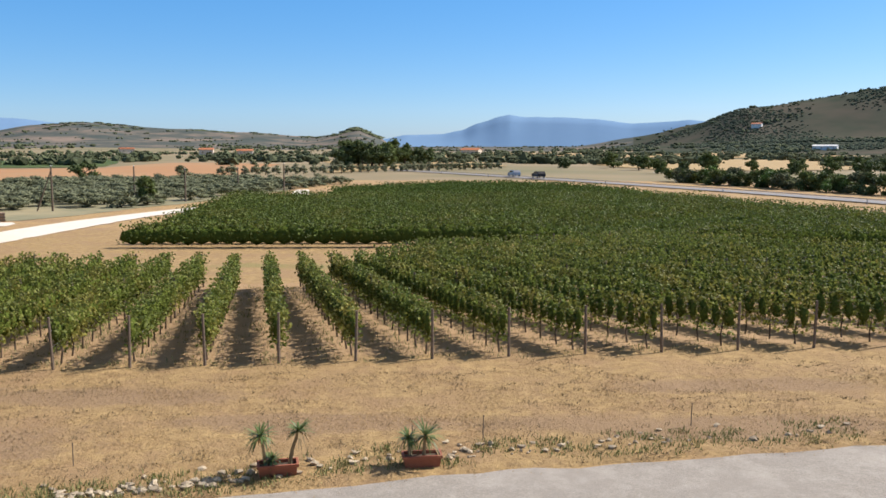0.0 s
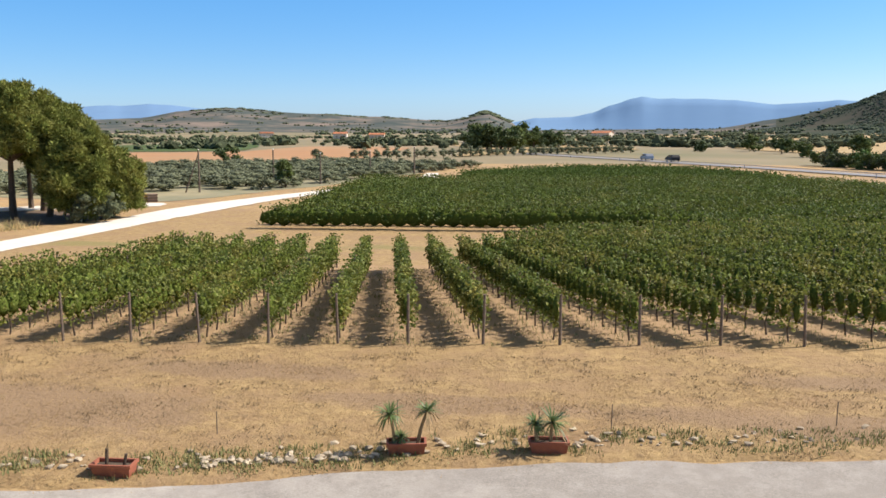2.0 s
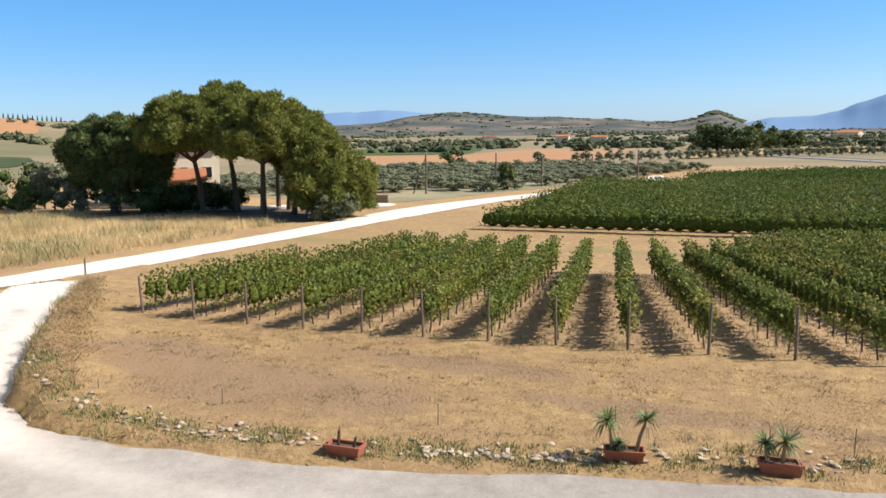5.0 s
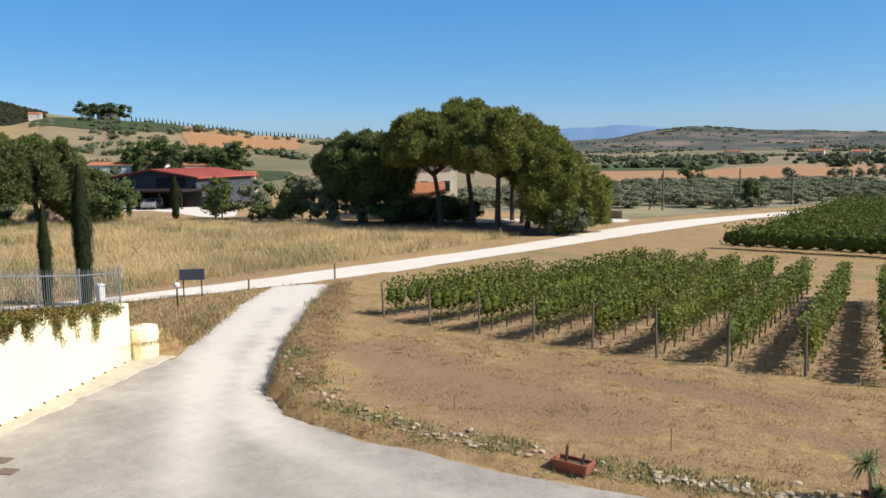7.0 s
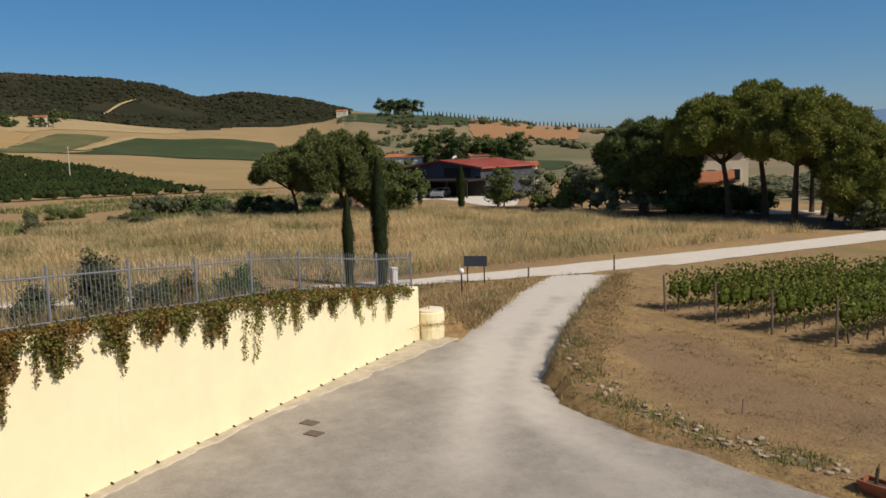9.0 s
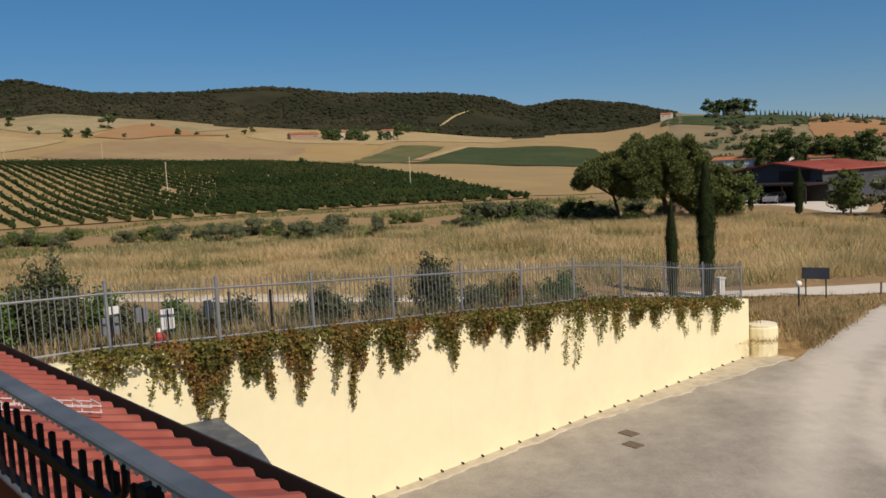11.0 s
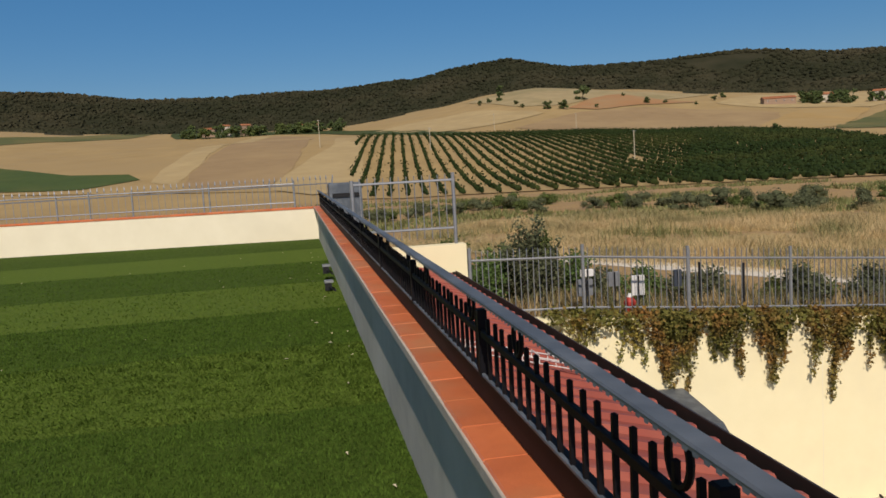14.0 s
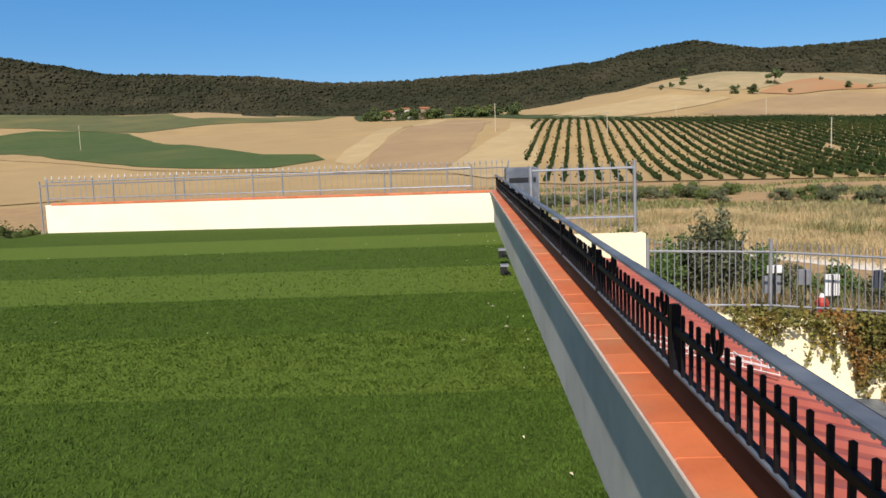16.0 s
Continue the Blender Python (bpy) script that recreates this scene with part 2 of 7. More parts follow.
M["concrete"] = mat("pale_concrete", (0.58, 0.51, 0.38), (0.48, 0.42, 0.31), 4, 0.95, c3=(0.40, 0.35, 0.27), scale3=1.0, bump=0.006, fine=30)
M["panel"] = mat("dark_sign_panel", (0.045, 0.055, 0.075), (0.06, 0.07, 0.09), 3, 0.45)
M["white"] = mat("white_paint", (0.78, 0.77, 0.74), (0.72, 0.71, 0.68), 5, 0.5)
M["black"] = mat("black_plastic", (0.015, 0.015, 0.016), (0.02, 0.02, 0.022), 8, 0.5)
M["redpaint"] = mat("red_paint", (0.42, 0.05, 0.035), (0.36, 0.04, 0.03), 5, 0.5)
M["shedwall"] = mat("grey_shed_wall", (0.075, 0.08, 0.095), (0.06, 0.065, 0.08), 1.0, 0.8, c3=(0.05, 0.052, 0.06), scale3=0.2)
M["shedroof"] = mat("red_shed_roof", (0.40, 0.085, 0.055), (0.34, 0.07, 0.045), 0.6, 0.7, c3=(0.42, 0.12, 0.08), scale3=0.15)
M["claytile"] = mat("clay_roof_tile", (0.46, 0.19, 0.09), (0.38, 0.15, 0.07), 2.0, 0.8, per=0.2)
M["housewall"] = mat("house_render", (0.66, 0.46, 0.24), (0.60, 0.41, 0.21), 0.8, 0.9, c3=(0.55, 0.37, 0.19), scale3=0.3)
M["palehouse"] = mat("pale_house_wall", (0.62, 0.55, 0.44), (0.54, 0.47, 0.37), 0.4, 0.9)
M["stonehouse"] = mat("stone_wall", (0.36, 0.25, 0.17), (0.28, 0.19, 0.13), 3.0, 0.95, bump=0.05, fine=5)
M["glass"] = mat("dark_glass", (0.02, 0.025, 0.03), None, 3, 0.1, spec=0.6)
# near-black base colour in place of the shade inside open buildings
M["shadowgap"] = mat("interior_shade", (0.03, 0.028, 0.026), None, 3, 0.95)
M["carwhite"] = mat("white_car_paint", (0.70, 0.70, 0.70), (0.66, 0.66, 0.67), 2, 0.3, spec=0.5)
M["cargrey"] = mat("silver_car_paint", (0.38, 0.39, 0.41), (0.34, 0.35, 0.37), 2, 0.3, metal=0.4, spec=0.5)
M["rubber"] = mat("rubber", (0.02, 0.02, 0.02), None, 5, 0.9)
M["yellow"] = mat("yellow_paint", (0.55, 0.38, 0.07), (0.45, 0.30, 0.06), 4, 0.7)
M["globe"] = mat("white_globe", (0.80, 0.79, 0.75), None, 4, 0.3)


# ---- building helpers ----
def mesh_of(name, verts, faces, mats=(), slots=None, smooth=False):
    me = bpy.data.meshes.new(name)
    me.from_pydata(verts, [], faces)
    for m in mats:
        me.materials.append(m)
    if slots is not None:
        me.polygons.foreach_set("material_index", slots)
    if smooth:
        me.polygons.foreach_set("use_smooth", [True] * len(me.polygons))
    me.update()
    return me


class Soup:
    """Collects vertices and faces of one mesh."""

    def __init__(self):
        self.v, self.f = [], []

    def add(self, vs, fs):
        n = len(self.v)
        self.v.extend(tuple(p) for p in vs)
        self.f.extend(tuple(n + i for i in f) for f in fs)
        return self

    def box(self, c, s, rz=0.0, taper=1.0, m=None):
        hx, hy, hz = s[0] / 2, s[1] / 2, s[2] / 2
        pts = []
        ca, sa = math.cos(rz), math.sin(rz)
        for z, k in ((-hz, 1.0), (hz, taper)):
            for x, y in ((-hx, -hy), (hx, -hy), (hx, hy), (-hx, hy)):
                x, y = x * k, y * k
                p = Vector((c[0] + x * ca - y * sa, c[1] + x * sa + y * ca, c[2] + z))
                pts.append(m @ p if m else p)
        return self.add(pts, [(3, 2, 1, 0), (4, 5, 6, 7), (0, 1, 5, 4), (1, 2, 6, 5), (2, 3, 7, 6), (3, 0, 4, 7)])

    def chamfer_box(self, c, s, b, rz=0.0):
        """A box with its upper edges cut back by b."""
        x, y, z = s[0] / 2, s[1] / 2, s[2] / 2
        ca, sa = math.cos(rz), math.sin(rz)
        pts = []
        for k, zz in ((0, -z), (0, z - b), (b, z)):
            for px, py in ((-x + k, -y + k), (x - k, -y + k), (x - k, y - k), (-x + k, y - k)):
                pts.append((c[0] + px * ca - py * sa, c[1] + px * sa + py * ca, c[2] + zz))
        fs = [(3, 2, 1, 0), (8, 9, 10, 11)]
        for r in (0, 4):
            for i in range(4):
                j = (i + 1) % 4
                fs.append((r + i, r + j, r + 4 + j, r + 4 + i))
        return self.add(pts, fs)

    def tube(self, pts, radii, n=6, cap=True):
        """A round bar along points; radii: one, or one a point."""
        pts = [Vector(p) for p in pts]
        if not isinstance(radii, (list, tuple)):
            radii = [radii] * len(pts)
        vs, fs = [], []
        for i, p in enumerate(pts):
            d = (pts[min(i + 1, len(pts) - 1)] - pts[max(i - 1, 0)]).normalized()
            a = d.orthogonal().normalized() if abs(d.z) < 0.9 else Vector((1, 0, 0))
            a = (a - d * a.dot(d)).normalized()
            b = d.cross(a)
            for k in range(n):
                w = 2 * math.pi * k / n
                vs.append(p + (a * math.cos(w) + b * math.sin(w)) * radii[i])
        for i in range(len(pts) - 1):
            for k in range(n):
                j = (k + 1) % n
                fs.append((i * n + k, i * n + j, (i + 1) * n + j, (i + 1) * n + k))
        if cap:
            fs.append(tuple(range(n - 1, -1, -1)))
            fs.append(tuple((len(pts) - 1) * n + k for k in range(n)))
        return self.add(vs, fs)

    def hoop(self, c, a, b, ra, rb, t, n=20):
        """A closed ring of round bar in the plane of a and b."""
        k = a.cross(b).normalized()
        vs, fs = [], []
        for i in range(n):
            w = 2 * math.pi * i / n
            d = a * math.cos(w) + b * math.sin(w)
            p = Vector(c) + a * (ra * math.cos(w)) + b * (rb * math.sin(w))
            for j in range(6):
                q = math.pi * j / 3
                vs.append(p + d * (t * math.cos(q)) + k * (t * math.sin(q)))
        for i in range(n):
            for j in range(6):
                fs.append((i * 6 + j, i * 6 + (j + 1) % 6, (i + 1) % n * 6 + (j + 1) % 6, (i + 1) % n * 6 + j))
        return self.add(vs, fs)

    def lathe(self, c, prof, n=12):
        """A turned shape about the upright axis through c; prof: rows of radius, height."""
        vs, fs = [], []
        for r, z in prof:
            for k in range(n):
                w = 2 * math.pi * k / n
                vs.append((c[0] + r * math.cos(w), c[1] + r * math.sin(w), c[2] + z))
        for i in range(len(prof) - 1):
            for k in range(n):
                j = (k + 1) % n
                fs.append((i * n + k, i * n + j, (i + 1) * n + j, (i + 1) * n + k))
        fs.append(tuple(range(n - 1, -1, -1)))
        fs.append(tuple((len(prof) - 1) * n + k for k in range(n)))
        return self.add(vs, fs)

    def leaf(self, p, size, rnd, up=0.35, long=1.0):
        """A small bent leaf of two triangles at p."""
        a = Vector((rnd.gauss(0, 1), rnd.gauss(0, 1), rnd.gauss(0, 1) * 0.8)).normalized()
        b = a.cross(Vector((rnd.gauss(0, 1), rnd.gauss(0, 1), rnd.gauss(0, 1) + up))).normalized()
        s = size * rnd.uniform(0.7, 1.3)
        q = Vector(p)
        l, w = a * s * long, b * s * 0.5
        bend = a.cross(b) * s * 0.18
        return self.add([q - l * 0.5, q + w + bend, q + l * 0.5, q - w + bend], [(0, 1, 2), (0, 2, 3)])

    def needle(self, p, d, size, rnd):
        """A thin spray of needles along d."""
        q, d = Vector(p), Vector(d)
        w = d.cross(Vector((rnd.gauss(0, 1), rnd.gauss(0, 1), rnd.gauss(0, 1)))).normalized() * size * 0.2
        self.v += [tuple(q - w), tuple(q + w), tuple(q + d * size)]
        n = len(self.v)
        self.f.append((n - 3, n - 2, n - 1))
        return self

    def blob(self, c, r, rnd, sub=1, squash=(1, 1, 1), rough=0.25):
        """A lumpy closed clump."""
        bm = ICO[sub]
        ph = Vector((rnd.uniform(0, 50), rnd.uniform(0, 50), rnd.uniform(0, 50)))
        vs = []
        for v in bm[0]:
            k = r * (1 + rough * noise.noise(v * 1.7 + ph) * 1.6)
            vs.append((c[0] + v.x * k * squash[0], c[1] + v.y * k * squash[1], c[2] + v.z * k * squash[2]))
        return self.add(vs, bm[1])

    def mesh(self, name, material, smooth=False):
        return mesh_of(name, self.v, self.f, (material,), smooth=smooth)


ICO = {}
for level in (1, 2, 3):
    bm0 = bmesh.new()
    bmesh.ops.create_icosphere(bm0, subdivisions=level, radius=1)
    bm0.verts.index_update()
    ICO[level] = ([v.co.copy() for v in bm0.verts], [tuple(v.index for v in f.verts) for f in bm0.faces])
    bm0.free()


def thing(name, label, category, group="", at=(0, 0, 0), rz=0.0):
    e = new(name)
    e.empty_display_size = 0.1
    e.matrix_world = pose(*at, 0, 0, rz)
    return tagged(e, label, category, group)


def part(name, soup, material, parent, label="", smooth=False):
    ob = new(name, soup.mesh(name, material, smooth) if isinstance(soup, Soup) else soup)
    ob.parent = parent
    if label:
        ob["label"] = label
    return ob


def solid(name, soup, material, label="", category="", group="", kind="", smooth=False):
    ob = new(name, soup.mesh(name, material, smooth))
    return tagged(ob, label, category, group, kind)


def lerp_table(rows, x):
    if x <= rows[0][0]:
        return rows[0][1]
    for (a, p), (b, q) in zip(rows, rows[1:]):
        if x <= b:
            k = (x - a) / (b - a)
            k = k * k * (3 - 2 * k) * 0.5 + k * 0.5
            return p + (q - p) * k
    return rows[-1][1]


# ---- lie of the land: height by distance and bearing (degrees left of north) ----
EYE = 6.6
NEAR_RISE = [(-180, -0.9), (48, -0.9), (55, -0.8), (62, -0.6), (70, -0.4), (76, 0.0), (82, 0.5), (90, 1.0), (98, 1.33), (104, 1.67), (111, 1.87), (119, 2.13), (126, 2.2), (133, 1.9), (140, 1.5), (147, 1.3), (154, 1.1), (170, 0.5), (180, -0.5)]
MID_RISE = [(-180, -0.44), (-30, -0.44), (28, -0.44), (35, 0.0), (40, 0.6), (45, 0.9), (49, 1.2), (53, 1.5), (56, 2.0), (60, 2.45), (63, 2.6), (66, 2.75), (68, 2.2), (71, 1.9), (77, 2.0), (85, 2.9), (90, 3.2), (95, 3.6), (101, 4.25), (107, 4.75), (110, 4.5), (114, 3.75), (120, 2.9), (127, 2.72), (133, 2.85), (137, 3.05), (142, 3.45), (147, 3.4), (154, 3.45), (170, 2.0), (180, 0.0)]
SKYLINE = [(-180, 2.0), (-45, 3.4), (-34, 4.2), (-28.1, 3.6), (-24.4, 3.25), (-20.4, 2.6), (-16.6, 1.5), (-13, 0.7), (-9, 0.1), (3.5, 0.1), (4.5, 0.8), (6.0, 1.42), (7.6, 0.9), (9, 0.72), (13.6, 1.0), (17.3, 1.25), (20, 1.3), (23.4, 1.6), (26.3, 1.35), (29, 0.9), (35, 0.7), (45, 0.8), (53, 1.2), (62, 2.5), (65.5, 2.95), (69.7, 3.75), (73.3, 4.2), (76, 4.05), (78.5, 4.85), (82, 5.3), (87.6, 5.45), (93.3, 6.2), (98.3, 5.9), (104.5, 5.95), (108.8, 6.65), (112.1, 6.35), (115.1, 5.8), (120.8, 5.5), (127, 5.2), (134, 5.25), (140, 5.75), (147, 5.95), (151, 6.4), (153.5, 6.8), (170, 7.0), (180, 5.0)]
SKY_R = [(-180, 1500), (-20, 1500), (-8, 2300), (30, 2600), (50, 1900), (70, 1700), (180, 1700)]
R1, R2, R3 = 160.0, 420.0, 850.0


def land(x, y):
    r = math.hypot(x, y)
    az = math.degrees(math.atan2(-x, y))
    if r <= R1:
        return 0.0
    rs = lerp_table(SKY_R, az)
    z2 = EYE + R2 * math.tan(radians(lerp_table(NEAR_RISE, az)))
    z3 = EYE + R3 * math.tan(radians(lerp_table(MID_RISE, az)))
    z4 = EYE + rs * math.tan(radians(lerp_table(SKYLINE, az)))
    rp = R3 + (rs - R3) * 0.45
    zp = z3 + (z4 - z3) * 0.18
    rows = ((R1, 0.0), (R2, z2), (R3, z3), (rp, zp), (rs, z4), (rs * 1.5, z4 * 0.5), (5200, -20.0))
    for (a, p), (b, q) in zip(rows, rows[1:]):
        if r <= b:
            k = (r - a) / (b - a)
            s = k * k * (3 - 2 * k)
            z = p + (q - p) * (s * 0.7 + k * 0.3)
            if r > 500:
                w = min(1.0, (r - 500) / 800)
                z += w * 7.0 * noise.noise(Vector((x * 0.006, y * 0.006, 0))) * (1.0 if z > 12 else 0.1)
            return z
    return -20.0

from mathutils.geometry import tessellate_polygon


# the retaining wall's line, and the raised ground behind it
WA, WD, WN = Vector((-24.88, 13.38, 0)), Vector((0.5538, -0.8327, 0)), Vector((-0.8327, -0.5538, 0))
WALL_TOP = [(0, 1.93), (9.2, 3.02), (14.5, 3.43), (18.3, 3.72), (20.8, 3.92), (26, 4.1)]
BANK_TOP = [(-9, 0.0), (-3, 0.5), (0, 1.5), (3, 2.0), (9.2, 2.85), (20.8, 3.75), (60, 4.0)]
BANK_RUN = [(-9, 5), (0, 6), (8, 10), (16, 20), (24, 34), (60, 40)]


def wall_pt(s, d, z):
    p = WA + WD * s + WN * d
    return (p.x, p.y, z)


def bank(s, d):
    run = lerp_table(BANK_RUN, s)
    k = min(1.0, max(0.0, (d - 1.0) / run))
    return lerp_table(BANK_TOP, s) * (1 - k * k * (3 - 2 * k))


def ground(x, y):
    q = Vector((x, y, 0)) - WA
    s, d = q.dot(WD), q.dot(WN)
    z = land(x, y)
    if d > 0.1 and -9 < s < 60 and d < 60:
        z = max(z, bank(s, d))
    return z


# terrace axes: u along its parapet away from the camera, r to the outside
TU, TR = Vector((-0.828, -0.560, 0)), Vector((-0.560, 0.828, 0))
T_RZ = math.atan2(TU.y, TU.x)
TURF, COPE = 5.0, 5.78


def ter(u, r, z):
    p = TU * u + TR * r
    return (p.x, p.y, z)


# ---- ground: one sheet to the horizon ----
GROUND = {}


def lay(x, y):
    """Height of the built ground sheet, between its corners."""
    rings, azs, zs = GROUND["rings"], GROUND["azs"], GROUND["zs"]
    r, a = math.hypot(x, y), math.degrees(math.atan2(-x, y))
    i = min(max(int(np.searchsorted(rings, r)) - 1, 0), len(rings) - 2)
    j = max(int(np.searchsorted(azs, a, side="right")) - 1, 0)
    k, n = (j + 1) % len(azs), len(azs)
    p = (r - rings[i]) / (rings[i + 1] - rings[i])
    q = (a - azs[j]) / ((azs[k] if k else 180.0) - azs[j])
    low = zs[i * n + j] * (1 - q) + zs[i * n + k] * q
    high = zs[(i + 1) * n + j] * (1 - q) + zs[(i + 1) * n + k] * q
    return low + (high - low) * p


def build_ground():
    rings = [0.5]
    while rings[-1] < 5000:
        r = rings[-1]
        rings.append(r + max(1.5, r * (0.055 if r < 900 else 0.035)))
    azs = []
    a = -180.0
    while a < 180:
        azs.append(a)
        a += 0.75 if -40 <= a < 160 else 4.0
    v, f, slots = [], [], []
    n = len(azs)
    for r in rings:
        for a in azs:
            x, y = -math.sin(radians(a)) * r, math.cos(radians(a)) * r
            v.append((x, y, land(x, y)))
    GROUND.update(rings=rings, azs=azs, zs=[q[2] for q in v])
    for i in range(len(rings) - 1):
        rm = (rings[i] + rings[i + 1]) / 2
        for j in range(n):
            k = (j + 1) % n
            f.append((i * n + j, i * n + k, (i + 1) * n + k, (i + 1) * n + j))
            a = azs[j]
            rs = lerp_table(SKY_R, a)
            if rm < 170:
                m = 0
            elif a > 66:
                edge = R3 * (1.04 + 0.10 * math.sin(a * 0.31) + 0.05 * math.sin(a * 0.9))
                m = 2 if rm > edge else 4
            elif a < -13:
                m = 5 if rm > 850 else 1
            elif a > 55:
                m = 1
            else:
                m = 3 if rm > 1250 else 1
            slots.append(m)
    me = mesh_of("ground", v, f, (M["dry"], M["plain"], M["forest"], M["hazehill"], M["stubble"], M["maquis"]), slots, True)
    tagged(new("ground", me), "dry farmland rolling away to wooded hills", "ground", kind="structure")


def smooth_outline(pts, step=2.0, wob=0.0, closed=True, seed=0):
    """A closed outline through points, rounded and made uneven."""
    n = len(pts)
    out = []
    for i in range(n if closed else n - 1):
        p0, p1, p2, p3 = (Vector((*pts[(i + k) % n if closed else min(max(i + k, 0), n - 1)], 0)) for k in (-1, 0, 1, 2))
        m = max(1, int((p2 - p1).length / step))
        for j in range(m):
            t = j / m
            a, b = p1 + (p2 - p0) * 0.14 * t, p2 - (p3 - p1) * 0.14 * (1 - t)
            q = a.lerp(b, t) if wob >= 0 else p1.lerp(p2, t)
            w = abs(wob)
            if w:
                q = q + Vector((noise.noise(q * 0.8 + Vector((seed, 0, 0))), noise.noise(q * 0.8 + Vector((0, seed, 9))), 0)) * w
            out.append((q.x, q.y))
    return out


def sheet(name, outline, material, lift, cell, label, category, height=ground, kind="structure"):
    """Ground cover laid over the land inside an outline."""
    bm = bmesh.new()
    pts = [Vector((x, y, 0)) for x, y in outline]
    vs = [bm.verts.new(p) for p in pts]
    for tri in tessellate_polygon([pts]):
        bm.faces.new([vs[i] for i in tri])
    xs, ys = [p[0] for p in outline], [p[1] for p in outline]
    for lo, hi, nor in ((min(xs), max(xs), (1, 0, 0)), (min(ys), max(ys), (0, 1, 0))):
        k = lo + cell
        while k < hi:
            co = (k, 0, 0) if nor[0] else (0, k, 0)
            bmesh.ops.bisect_plane(bm, geom=bm.verts[:] + bm.edges[:] + bm.faces[:], plane_co=co, plane_no=nor)
            k += cell
    for v in bm.verts:
        v.co.z = height(v.co.x, v.co.y) + lift
    for fc in bm.faces:
        fc.smooth = True
    bm.normal_update()
    for fc in bm.faces:
        if fc.normal.z < 0:
            fc.normal_flip()
    me = bpy.data.meshes.new(name)
    bm.to_mesh(me)
    bm.free()
    me.materials.append(material)
    return tagged(new(name, me), label, category, kind=kind)


def polar(az, el_or_r):
    return (-math.sin(radians(az)) * el_or_r, math.cos(radians(az)) * el_or_r)


build_ground()

# raised ground behind the retaining wall
v, f = [], []
S_ROW = [-9 + 1.5 * i for i in range(47)]
D_ROW = [0.3, 1, 2, 3, 4.5, 6, 8, 10, 13, 16, 20, 25, 31, 38, 46, 56]
for s in S_ROW:
    for d in D_ROW:
        x, y, _ = wall_pt(s, d, 0)
        v.append((x, y, bank(s, d) + 0.02 - (0.08 if d == D_ROW[-1] else 0) + 0.12 * noise.noise(Vector((x * 0.4, y * 0.4, 3))) * min(1, bank(s, d)) * min(1, d - 0.3)))
nd_ = len(D_ROW)
for i in range(len(S_ROW) - 1):
    for j in range(nd_ - 1):
        f.append((i * nd_ + j, i * nd_ + j + 1, (i + 1) * nd_ + j + 1, (i + 1) * nd_ + j))
tagged(new("embankment", mesh_of("embankment", v, f, (M["dry"],), smooth=True)), "dry grassy bank held by the cream retaining wall", "ground", kind="structure")

# where the wall ends, the bank rolls down to the drive
v, f = [], []
TOE_S = [-9 + 0.6 * i for i in range(16)]
for s in TOE_S:
    run = 0.2 + 1.5 * (s + 9) / 9 if s < -2.2 else 0.12 + 1.2 * max(0.0, (-1.2 - s)) 
    for k in range(7):
        q = k / 6
        x, y, _ = wall_pt(s, 0.3 - run * q, 0)
        v.append((x, y, (bank(s, 0.3) + 0.02) * (1 - q * q * (3 - 2 * q)) + 0.04 * noise.noise(Vector((x, y, 7))) * q * (1 - q) * 4 - 0.01 * q))
for i in range(len(TOE_S) - 1):
    for j in range(6):
        f.append((i * 7 + j + 1, i * 7 + j, (i + 1) * 7 + j, (i + 1) * 7 + j + 1))
n = len(TOE_S) - 1
x, y, _ = wall_pt(0, 0.3, -0.1)
v.append((x, y, -0.1))
f.append(tuple(n * 7 + k for k in range(7)) + (len(v) - 1,))
tagged(new("bank_toe", mesh_of("bank_toe", v, f, (M["dry"],))), "dry earth slope beside the end of the wall", "ground", kind="structure")

# yard and drive
YARD = [(30, 21), (20, 19.6), (10.2, 17.7), (5.3, 16.8), (1.6, 16.2), (-3.9, 14.9), (-6.4, 13.9), (-8.7, 13.4), (-10.6, 13.15), (-13.4, 12.7), (-16.2, 12.9), (-18.0, 13.7), (-20.2, 15.7), (-22.4, 17.8), (-27.7, 23.6), (-31.5, 28.2), (-33.5, 26.0), (-31.9, 23.8), (-29.4, 20.1), (-23.7, 14.2), (-24.0, 12.6), (-10.8, -7.0), (0, 0), (12, 0), (30, 8)]
yard = sheet("gravel_yard", smooth_outline(YARD, 0.5, 0.22, seed=2), M["gravel"], 0.02, 0.6, "grey gravel yard and drive with pale worn tracks", "yard", height=land)
